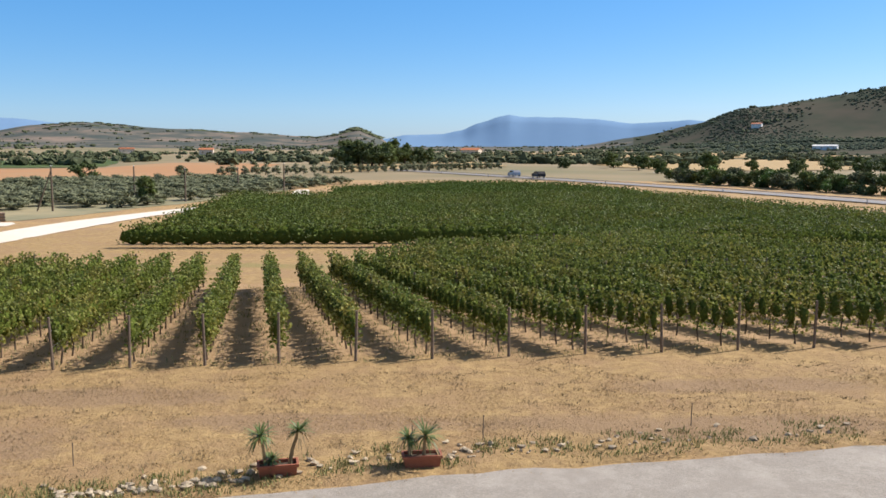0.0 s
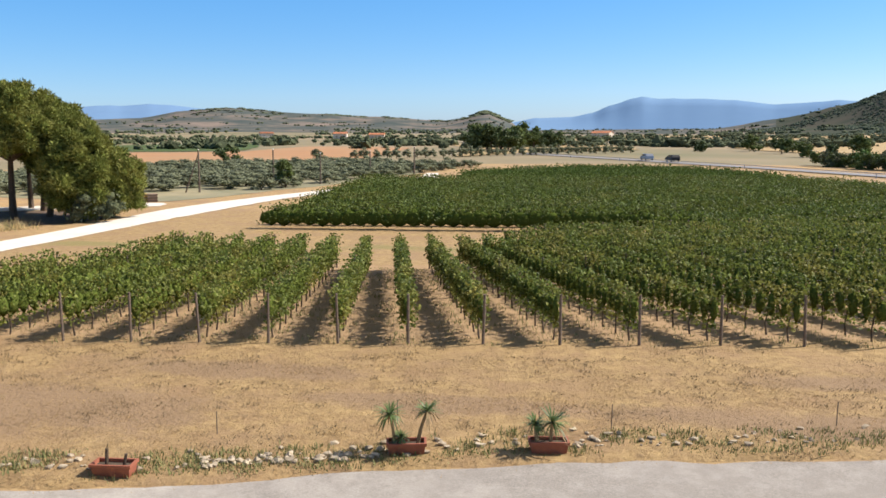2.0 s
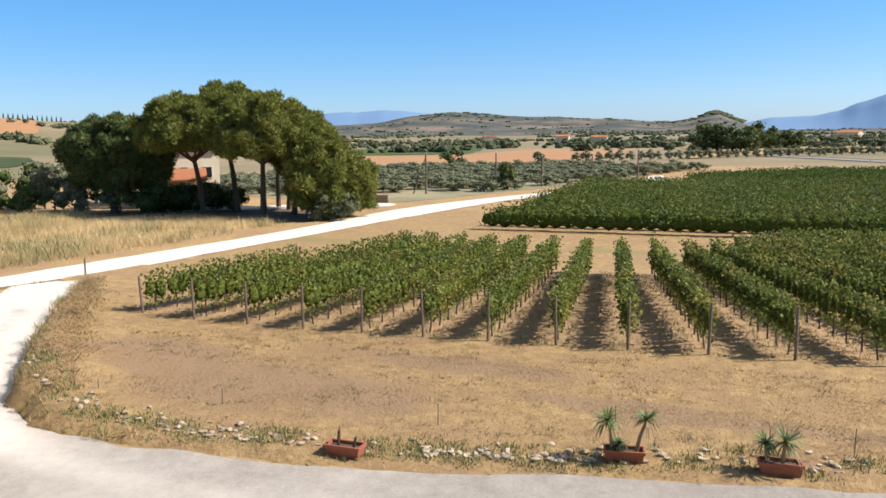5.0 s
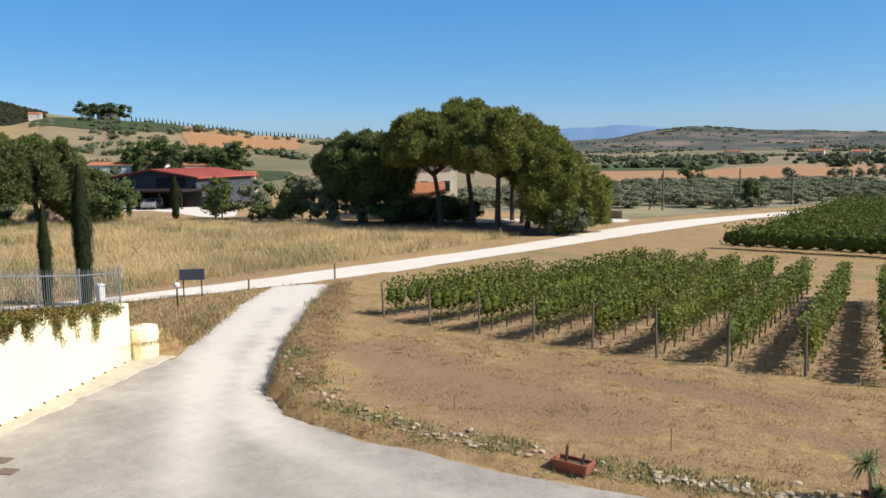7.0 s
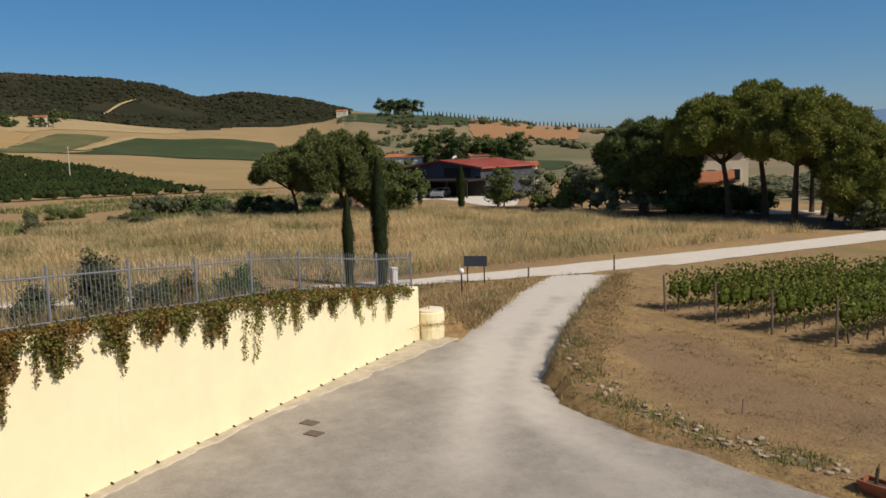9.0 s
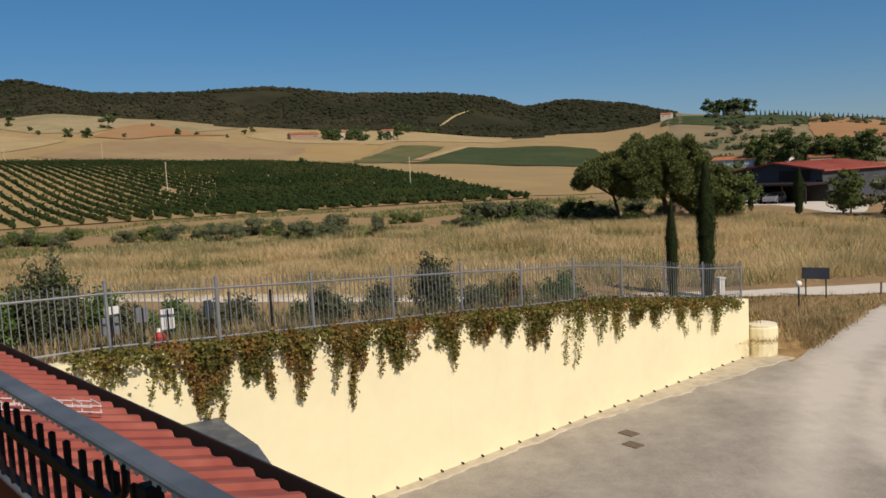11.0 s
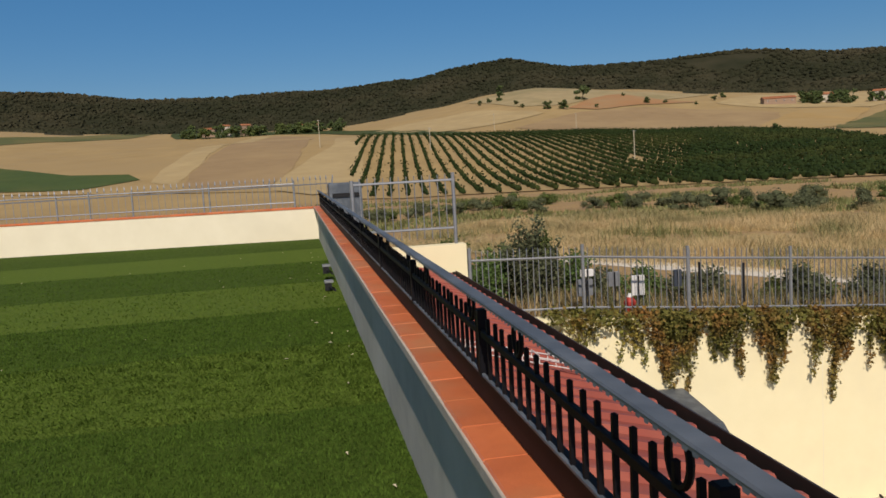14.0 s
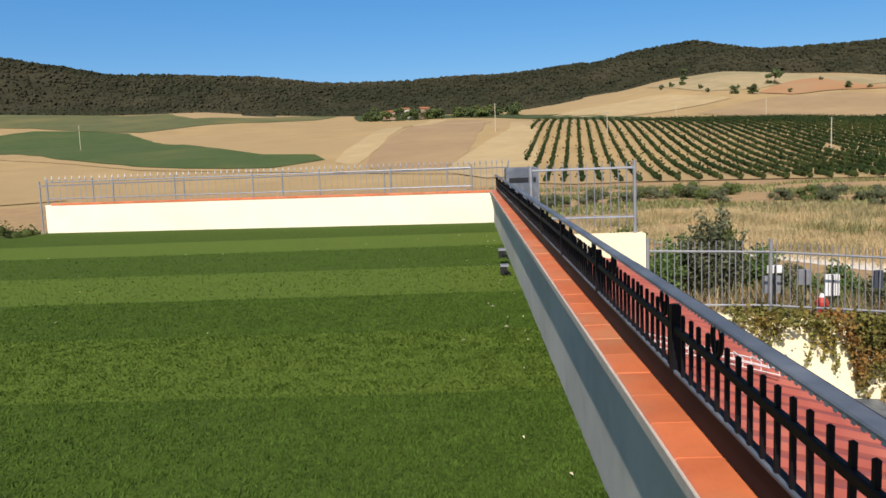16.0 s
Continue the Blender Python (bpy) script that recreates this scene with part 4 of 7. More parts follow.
while u < U1:
    ob = new("coping_tile", TILE_ME)
    ob.parent = parapet
    p = ter(u, 0.683, COPE + rng.uniform(-0.002, 0.002))
    ob.matrix_world = pose(*p, rng.uniform(-0.3, 0.3), rng.uniform(-0.3, 0.3), rz)
    u += TILE
frz = math.degrees(math.atan2(FD.y, FD.x))
s = 0.0
while s + TILE < FLEN + 0.1:
    ob = new("coping_tile", TILE_ME)
    ob.parent = parapet_end
    p = far_pt(s, -0.03, COPE + rng.uniform(-0.002, 0.002)) if Vector((-FD.y, FD.x, 0)).dot(FN) > 0 else far_pt(s, 0.17, COPE)
    ob.matrix_world = pose(*p, 0, 0, frz)
    s += TILE


def railing():
    e = thing("iron_railing", "low black iron picket railing with a grey handrail", "railing", at=ter(2, 0.63, COPE))
    inv = e.matrix_world.inverted()

    def put(name, soup, mat_):
        ob = part(name, soup, mat_, e)
        ob.matrix_parent_inverse = inv
        return ob
    R = 0.638
    put("rail", slab(-0.6, 19.5, 0.638, 0.668, 5.788, 5.888, 0.005), M["iron"])
    put("rail", slab(-0.6, 19.5, R - 0.009, R + 0.009, 6.02, 6.044, 0.004), M["iron"])
    put("handrail", slab(-0.6, 19.5, R - 0.042, R + 0.004, 6.160, 6.171, 0.004), M["flashing"])
    tooth = Soup()
    u = -0.6
    while u < 12.0:
        tooth.add([ter(u, R - 0.0415, 6.165), ter(u + 0.026, R - 0.0415, 6.165), ter(u + 0.02, R - 0.044, 6.156), ter(u + 0.006, R - 0.044, 6.156)], [(0, 1, 2, 3)])
        u += 0.034
    put("rail_edging", tooth, M["flashing"])
    pk = Soup()
    pk.box((0, 0, 0.10), (0.012, 0.012, 0.20))
    pk.add([(-0.007, -0.007, 0.20), (0.007, -0.007, 0.20), (0.007, 0.007, 0.20), (-0.007, 0.007, 0.20), (0, 0, 0.205)], [(0, 1, 4), (1, 2, 4), (2, 3, 4), (3, 0, 4)])
    me = pk.mesh("picket", M["iron"])
    posts = [1.42 + 1.59 * i for i in range(-1, 12)]
    u = 1.662 - 0.0885 * 24
    while u < 19.5:
        if min(abs(u - p) for p in posts) > 0.035:
            ob = new("picket", me)
            ob.parent = e
            ob.matrix_parent_inverse = inv
            ob.matrix_world = pose(*ter(u, R, 5.892), rng.uniform(-0.6, 0.6), rng.uniform(-0.6, 0.6), rz)
        u += 0.0885
    for p in posts:
        put("post", slab(p - 0.018, p + 0.018, R - 0.014, R + 0.018, 5.880, 6.112, 0.004), M["iron"])
        for du in (0.14, 1.125):
            c = Vector(ter(p + du, R, 6.102))
            put("ring", Soup().hoop(c, TU, Vector((0, 0, 1)), 0.040, 0.050, 0.0075), M["iron"])
    # paler strip added to draw the bottom rail's sunlit top edge
    put("rail_lip", slab(-0.6, 19.5, 0.628, 0.640, 5.884, 5.893, 0.002), M["flashing"])


railing()


def end_railing():
    e = thing("steel_railing", "galvanised steel railing along the terrace end wall", "railing", at=far_pt(5, 0.075, COPE))
    inv = e.matrix_world.inverted()

    def put(name, soup):
        part(name, soup, M["zinc"], e).matrix_parent_inverse = inv
    for z in (5.90, 6.34):
        put("rail", Soup().tube([far_pt(0.6, 0.075, z), far_pt(FLEN, 0.075, z)], 0.016, 6))
    for s in (0.6, 2.6, 5.4, 8.3, 10.6, FLEN - 0.05):
        put("post", Soup().tube([far_pt(s, 0.075, COPE - 0.02), far_pt(s, 0.075, 6.42)], 0.020, 6))


end_railing()



def palisade():
    """Spear-topped fence on the slope behind the end wall."""
    A, B = Vector((-26.0, -15.8, 0)), Vector((-14.4, -26.8, 0))
    zb = 4.3
    e = thing("palisade_fence", "grey spear-topped steel palisade fence behind the terrace", "fence", at=(A.x, A.y, ground(A.x, A.y)))
    inv = e.matrix_world.inverted()
    L = (B - A).length
    d = (B - A) / L
    for k in range(8):
        p = A + d * (L * k / 7)
        part("post", Soup().tube([(p.x, p.y, ground(p.x, p.y) - 0.2), (p.x, p.y, 6.3)], 0.03, 5), M["zinc"], e).matrix_parent_inverse = inv
    for z in (5.1, 6.15):
        part("rail", Soup().tube([(A.x, A.y, z), (B.x, B.y, z)], 0.025, 4), M["zinc"], e).matrix_parent_inverse = inv
    me = Soup().tube([(0, 0, 0), (0, 0, 2.0), (0, 0, 2.03), (0, 0, 2.06), (0, 0, 2.17)], [0.011, 0.011, 0.032, 0.03, 0.003], 4).mesh("picket", M["zinc"])
    n = int(L / 0.205)
    for i in range(n):
        p = A + d * (L * i / n)
        ob = new("picket", me)
        ob.parent = e
        ob.matrix_parent_inverse = inv
        ob.matrix_world = pose(p.x, p.y, zb, rng.uniform(-0.5, 0.5), rng.uniform(-0.5, 0.5), 0)


palisade()

# turf in rolled strips laid across the terrace, nap one way and the other
EDGES = [-6.8, -4.7, -2.6, -0.45, 1.65, 3.75, 5.80, 7.88, 9.95, 12.30, 15.10, 17.5, 20.02]
turf_ob = bpy.data.objects["turf_floor"]
strip_n = 0
for a, c in zip(EDGES, EDGES[1:]):
    c = min(c, 20.02)
    lean = 1 if strip_n % 2 else -1
    rnd = random.Random(900 + strip_n)
    wig = 0.012 * rnd.uniform(-1, 1)
    s = Soup().add([ter(a, 0.590, TURF + 0.004), ter(c, 0.590, TURF + 0.004), ter(min(c + wig + 0.012 * c, 21.4), -12.2, TURF + 0.004), ter(min(a - wig + 0.012 * a, 21.2), -12.2, TURF + 0.004)], [(0, 1, 2, 3)])
    light = strip_n % 2 == 0
    part("turf_strip", s, M["turfb"] if light else M["turfbase"], turf_ob)
    if 1.0 < c and a < 15:
        bl = Soup()
        den = 52000 if a < 6 else (30000 if a < 9 else 9000)
        for i in range(den):
            r = 0.59 - 6.2 * (rnd.random() ** 1.3) * (1.0 if a < 8 else 1.6)
            uu = rnd.uniform(a, c)
            uu += -r * 0.012 * uu / 12
            p = Vector(ter(uu, r, TURF))
            hgt = rnd.uniform(0.010, 0.026) * (1 + 0.6 * noise.noise(p * 6))
            d = TU * lean * hgt * 0.5 + Vector((rnd.gauss(0, 0.012), rnd.gauss(0, 0.012), hgt))
            side = Vector((rnd.gauss(0, 1), rnd.gauss(0, 1), 0)).normalized() * (0.0035 + 0.0007 * max(0.0, uu))
            bl.add([p - side, p + side, p + d], [(0, 1, 2)])
        ob = part("pile", bl, M["turflight"] if light else M["turf"], turf_ob)
        ob["kind"] = "stuff"
    strip_n += 1
rnd = random.Random(31)
fl = Soup()
for i in range(60):
    u, r = rnd.uniform(2.2, 17), rnd.uniform(-9, 0.5)
    if i % 2:
        r = 0.5 - abs(rnd.gauss(0, 0.35))
    p = Vector(ter(u, r, TURF + 0.032))
    a = rnd.uniform(0, 6.28)
    d, w = Vector((math.cos(a), math.sin(a), 0)) * rnd.uniform(0.010, 0.030), Vector((-math.sin(a), math.cos(a), 0)) * 0.007
    fl.add([p - d, p + w + Vector((0, 0, 0.008)), p + d, p - w + Vector((0, 0, 0.008))], [(0, 1, 2), (0, 2, 3)])
solid("fallen_leaves", fl, M["paleleaf"], "scattered pale dry leaves on the turf", "leaves", kind="stuff")


def floodlight(u, r, z):
    e = thing("floodlight", "small black and white floodlight by the parapet", "lamp", "terrace floodlights", at=ter(u, r, z), rz=rz)
    part("housing", Soup().chamfer_box((0, 0, 0.04), (0.15, 0.09, 0.10), 0.015), M["black"], e)
    part("hood", Soup().chamfer_box((0, -0.01, 0.105), (0.17, 0.12, 0.025), 0.009), M["zinc"], e)
    part("bracket", Soup().tube([(-0.11, 0, 0.05), (-0.11, -0.09, -0.02), (0.11, -0.09, -0.02), (0.11, 0, 0.05)], 0.01, 5), M["black"], e)


floodlight(12.4, 0.44, 5.12)
floodlight(11.3, 0.42, 5.03)

# short cream pier at the end of the canopy, with a steel screen on it
pier = Soup().add([ter(11.62, 1.36, 4.0), ter(11.62, 2.40, 4.0), ter(11.86, 2.40, 4.0), ter(11.86, 1.36, 4.0), ter(11.62, 1.36, 5.47), ter(11.62, 2.40, 5.47), ter(11.86, 2.40, 5.47), ter(11.86, 1.36, 5.47)],
                  [(3, 2, 1, 0), (4, 5, 6, 7), (0, 1, 5, 4), (1, 2, 6, 5), (2, 3, 7, 6), (3, 0, 4, 7)])
solid("pier_wall", pier, M["cream"], "short cream pier wall at the canopy end", "wall", kind="structure")


def screen():
    e = thing("fence_panel", "galvanised steel picket screen on the cream pier", "fence", at=ter(11.74, 1.6, 5.47))
    inv = e.matrix_world.inverted()

    def put(name, soup):
        part(name, soup, M["zinc"], e).matrix_parent_inverse = inv
    put("post", Soup().tube([ter(11.74, 2.28, 5.45), ter(11.74, 2.28, 6.48)], 0.026, 6))
    put("post", Soup().tube([ter(11.9, 0.86, 5.5), ter(11.9, 0.86, 6.44)], 0.03, 6))
    for z in (5.70, 6.38):
        put("rail", Soup().tube([ter(11.9, 0.86, z), ter(11.74, 2.28, z)], 0.018, 5))
    for i in range(1, 13):
        k = i / 13
        a = ter(11.9 - 0.16 * k, 0.86 + 1.42 * k, 5.56)
        put("picket", Soup().tube([a, (a[0], a[1], 6.46)], 0.008, 4))


screen()
vent = thing("vent_box", "grey sheet-metal ventilation box with a dark slot", "vent", at=ter(19.9, 1.25, 4.4), rz=rz)
part("body", Soup().chamfer_box((0, 0, 0.95), (0.9, 0.75, 1.9), 0.03), M["flashing"], vent)
part("slot", Soup().box((-0.46, 0.0, 1.62), (0.03, 0.62, 0.10)), M["black"], vent)

# plastic rack lying on the red sheets
rack = thing("wire_rack", "long white wire rack lying on the red roof", "rack", at=ter(5.55, 1.75, 5.25))
inv = rack.matrix_world.inverted()


def on_roof(u, k, lift):
    return ter(u, 1.0 + (2.10 - 1.0) * k, 5.37 + (5.095 - 5.37) * k + lift)


for du in (-0.09, 0.09):
    for dz in (0.04, 0.08):
        part("rod", Soup().tube([on_roof(5.55 + du, 0.0, dz), on_roof(5.45 + du, 0.80, dz)], 0.0035, 4), M["white"], rack).matrix_parent_inverse = inv
for i in range(9):
    k = 0.80 * i / 8
    part("crossbar", Soup().tube([on_roof(5.46 - 0.1 * k, k, 0.04), on_roof(5.46 - 0.1 * k, k, 0.09), on_roof(5.64 - 0.1 * k, k, 0.09), on_roof(5.64 - 0.1 * k, k, 0.04)], 0.004, 4), M["white"], rack).matrix_parent_inverse = inv

# grey sheet-metal hood on the retaining wall beside the canopy
hood = Soup()
P = [wall_pt(17.6, -0.04, 1.35), wall_pt(18.6, -0.04, 2.52), wall_pt(19.6, -0.04, 2.56), wall_pt(19.6, -0.04, 1.30), wall_pt(17.9, -1.6, 0.9), wall_pt(18.7, -1.6, 2.40), wall_pt(19.6, -1.6, 2.44), wall_pt(19.6, -1.6, 0.9)]
hood.add(P, [(0, 1, 2, 3), (7, 6, 5, 4), (0, 4, 5, 1), (1, 5, 6, 2), (2, 6, 7, 3), (3, 7, 4, 0)])
solid("metal_hood", hood, M["flashing"], "sloping grey sheet-metal hood against the cream wall", "hood")


# ---- fence on the retaining wall ----
def top_at(s):
    return lerp_table(WALL_TOP, s)


def wall_fence():
    e = thing("steel_fence", "galvanised steel picket fence on the cream retaining wall", "fence", at=wall_pt(10, 0.17, top_at(10)))
    inv = e.matrix_world.inverted()

    def put(name, me):
        ob = part(name, me, M["zinc"], e)
        ob.matrix_parent_inverse = inv
        return ob
    ss = [0.16, 2.45, 4.5, 6.57, 8.6, 10.55, 12.5, 14.45, 16.4, 18.35, 20.25, 22.2]
    for s in ss:
        put("post", Soup().tube([wall_pt(s, 0.17, top_at(s) - 0.08), wall_pt(s, 0.17, top_at(s) + 1.24)], 0.032, 6))
    for a, c in zip(ss, ss[1:]):
        for dz in (0.16, 1.03):
            put("rail", Soup().tube([wall_pt(a, 0.17, top_at(a) + dz), wall_pt(c, 0.17, top_at(c) + dz)], 0.02, 5))
    me = Soup().tube([(0, 0, 0.05), (0, 0, 1.16), (0, 0, 1.21)], [0.009, 0.009, 0.002], 4).mesh("picket", M["zinc"])
    s = 0.28
    while s < 22.2:
        ob = new("picket", me)
        ob.parent = e
        ob.matrix_parent_inverse = inv
        ob.matrix_world = pose(*wall_pt(s, 0.17, top_at(s)), rng.uniform(-0.5, 0.5), rng.uniform(-0.5, 0.5), 0)
        s += 0.108


wall_fence()


# ---- creepers hanging over the wall ----
def creeper(s, length, width, green):
    rnd = random.Random(int(s * 100))
    e = thing("hanging_creeper", "hanging creeper with green and rust leaves over the wall" if not green else "trailing yellow-green creeper strands over the wall", "plant", "creepers on the retaining wall", at=wall_pt(s, -0.05, top_at(s)))
    inv = e.matrix_world.inverted()
    lv, st = Soup(), Soup()
    strands = max(6, int(width * (26 if not green else 13)))
    for i in range(strands):
        s0 = s + rnd.uniform(-width, width) * 0.6
        k = max(0.0, 1 - abs(s0 - s) / width)
        ln = length * ((0.28 + 0.50 * k) * rnd.uniform(0.6, 1.0) if rnd.random() < 0.68 else (0.33 + 0.88 * k * rnd.uniform(0.65, 1.0)))
        if rnd.random() < 0.2:
            ln *= 0.5
        pts = []
        out = rnd.uniform(0.04, 0.16)
        n = max(3, int(ln / 0.12))
        sw = rnd.gauss(0, 0.05)
        for j in range(n + 1):
            f_ = j / n
            pts.append(Vector(wall_pt(s0 + sw * f_ * 2 + 0.04 * math.sin(f_ * 6 + i), 0.12 - (0.12 + out) * min(1, f_ * 4), top_at(max(0, s0)) + 0.03 - ln * f_)))
        st.tube(pts, 0.006, 3, False)
        for q in pts:
            for _ in range(19 if not green else 13):
                sp = 0.085 * (1.25 - 0.95 * (pts[0].z - q.z) / max(ln, 0.1))
                o = q + Vector((rnd.gauss(0, sp), rnd.gauss(0, sp), rnd.gauss(0, 0.05)))
                d = (o - WA).dot(WN)
                if d > -0.015 and o.z < top_at(max(0, s0)) + 0.02:
                    o -= WN * (d + 0.03)
                lv.leaf(o, 0.055, rnd, 0.6)
    part("foliage", lv, M["creepergreen"] if green else M["creeper"], e).matrix_parent_inverse = inv
    part("woody_stem", st, M["bark"], e).matrix_parent_inverse = inv


for s, ln, w, gr in ((20.4, 0.75, 0.30, True), (19.5, 1.05, 0.35, True), (18.7, 1.35, 0.75, False), (17.8, 1.0, 0.55, False), (17.0, 1.05, 0.5, False), (15.75, 1.35, 0.65, False), (14.5, 1.3, 0.7, False), (13.1, 1.35, 0.45, False), (12.1, 0.85, 0.5, False), (11.2, 0.6, 0.35, False), (10.2, 1.05, 0.6, False), (8.9, 1.55, 0.55, True), (7.9, 1.1, 0.4, True), (7.1, 1.4, 0.35, True), (6.2, 0.7, 0.4, False), (5.4, 0.75, 0.4, False), (4.1, 1.2, 0.4, True), (3.2, 0.7, 0.35, True), (2.1, 0.85, 0.3, True), (0.9, 0.45, 0.25, True)):
    creeper(s, ln, w, gr)
rnd = random.Random(77)
fr = Soup()
for i in range(8000):
    s = rnd.uniform(1.2, 21.0)
    k = 0.5 + 0.5 * noise.noise(Vector((s * 1.1, 0, 3)))
    d = rnd.gauss(0.02, 0.16)
    z = top_at(s) + 0.07 + rnd.gauss(0, 0.06) - (0.34 * k * rnd.random() if d < 0 else 0)
    p = Vector(wall_pt(s, d - (0.05 if d < 0 else 0), z))
    fr.leaf(p, 0.075, rnd, 0.6)
solid("creeper_fringe", fr, M["creeper"], "rusty creeper mat along the wall's top", "plant", kind="stuff")

# concrete strip and plastic drain pipes at the wall's foot
strip = Soup()
n = 120
for i in range(n + 1):
    s = -0.6 + 21.6 * i / n
    w = 0.25 + 0.85 * max(0, 1 - s / 9.0) + 0.22 * noise.noise(Vector((s * 1.1, 4, 0))) + 0.16 * noise.noise(Vector((s * 3.7, 9, 0)))
    strip.v += [wall_pt(s, 0.0, 0.05), wall_pt(s, -w, 0.045), wall_pt(s, -w - 0.06, 0.01)]
for i in range(n):
    for j in (0, 1):
        strip.f.append((i * 3 + j, i * 3 + j + 1, i * 3 + j + 4, i * 3 + j + 3))
solid("concrete_footing", strip, M["concrete"], "uneven pale concrete footing along the wall", "kerb", kind="structure")
s = 0.5
while s < 20:
    ob = solid("weep_pipe", Soup().tube([wall_pt(s, 0.02, 0.09), wall_pt(s, -0.07, 0.07)], 0.022, 6), M["black"], "short black drain pipe at the wall's foot", "pipe", "weep pipes of the wall")
    s += 0.62
tank = thing("water_tank", "round cream plastic water tank beside the wall", "tank", at=(-25.07, 13.9, 0.0))
part("body", Soup().lathe((0, 0, 0), [(0.50, -0.05), (0.52, 0.35), (0.50, 0.55), (0.53, 0.60), (0.53, 0.95), (0.47, 1.0)], 18), M["cream"], tank, smooth=False)
part("lid", Soup().lathe((0, 0, 1.0), [(0.50, 0), (0.50, 0.05), (0.2, 0.09)], 18), M["creamt"], tank)
for q in ((-18.7, 6.9), (-17.9, 6.7)):
    solid("drain_cover", Soup().chamfer_box((q[0], q[1], 0.035), (0.42, 0.30, 0.03), 0.008, 0.5), M["postwood"], "small rusty iron drain cover in the gravel", "cover", "drain covers in the yard")


# ---- trees ----
M["pineumb"] = mat("umbrella_pine_needles", (0.140, 0.160, 0.046), (0.095, 0.115, 0.034), 0.6, 0.65, per=0.4, trans=0.15)
def crown_leaves(lv, c, rad, n, leaf, rnd, shell=0.45):
    """Leaves in a clump about c, thicker towards its outside."""
    for i in range(n):
        d = Vector((rnd.gauss(0, 1), rnd.gauss(0, 1), rnd.gauss(0, 1))).normalized()
        k = shell + (1.05 - shell) * rnd.random() ** 0.6
        lv.leaf((c[0] + d.x * rad[0] * k, c[1] + d.y * rad[1] * k, c[2] + d.z * rad[2] * k), leaf, rnd)


def tree(name, label, pos, trunk_h, trunk_r, crown, clumps, clump_r, leaves, leaf, material, seed, lean=(0, 0), core=True, cat_="tree", group="", dome=0.0, z=None, limbs=6):
    """crown: centre height, half width, half depth, half height; dome: how far clumps keep to the upper side."""
    rnd = random.Random(seed)
    zc, rx, ry, rzz = crown
    z0 = ground(*pos) if z is None else z
    e = thing(name, label, cat_, group, at=(pos[0], pos[1], z0))
    tr = Soup()
    top = Vector((lean[0], lean[1], trunk_h))
    if trunk_r:
        tr.tube([(0, 0, -0.15), (lean[0] * 0.2 + trunk_r * 0.4, lean[1] * 0.2, trunk_h * 0.35), (lean[0] * 0.6, lean[1] * 0.6, trunk_h * 0.7), top], [trunk_r * 1.25, trunk_r, trunk_r * 0.85, trunk_r * 0.6], 8)
    lv, heart = Soup(), Soup()
    cs = []
    for i in range(clumps):
        for _ in range(30):
            d = Vector((rnd.uniform(-1, 1), rnd.uniform(-1, 1), rnd.uniform(-1, 1)))
            if 0.15 < d.length < 1 and (dome == 0 or d.z > -1 + dome * (1.0 + 0.4 * rnd.random())):
                break
        c = Vector((lean[0] + d.x * rx, lean[1] + d.y * ry, zc + d.z * rzz))
        cs.append(c)
        cr = clump_r * rnd.uniform(0.7, 1.25)
        crown_leaves(lv, c, (cr, cr, cr * 0.72), leaves, leaf, rnd)
        if core:
            heart.blob(c, cr * 0.66, rnd, 1, (1, 1, 0.72), 0.25)
    if trunk_r:
        for c in cs[:limbs]:
            tr.tube([top * 0.85, top.lerp(c, 0.5) + Vector((0, 0, -0.1)), c], [trunk_r * 0.5, trunk_r * 0.35, trunk_r * 0.15], 5, False)
        part("trunk", tr, M["bark"], e)
    cw = part("crown", lv, material, e)
    if heart.v:
        part("inner_foliage", heart, inner_shade(material), cw, smooth=True)
    return e


M["oakleaf"] = mat("oak_leaf", (0.125, 0.160, 0.050), (0.085, 0.115, 0.036), 0.6, 0.65, per=0.4, trans=0.15)
# stone pines in front of the farmhouse
PG = "stone pines by the road"
PL = "tall stone pine with a broad domed green crown"


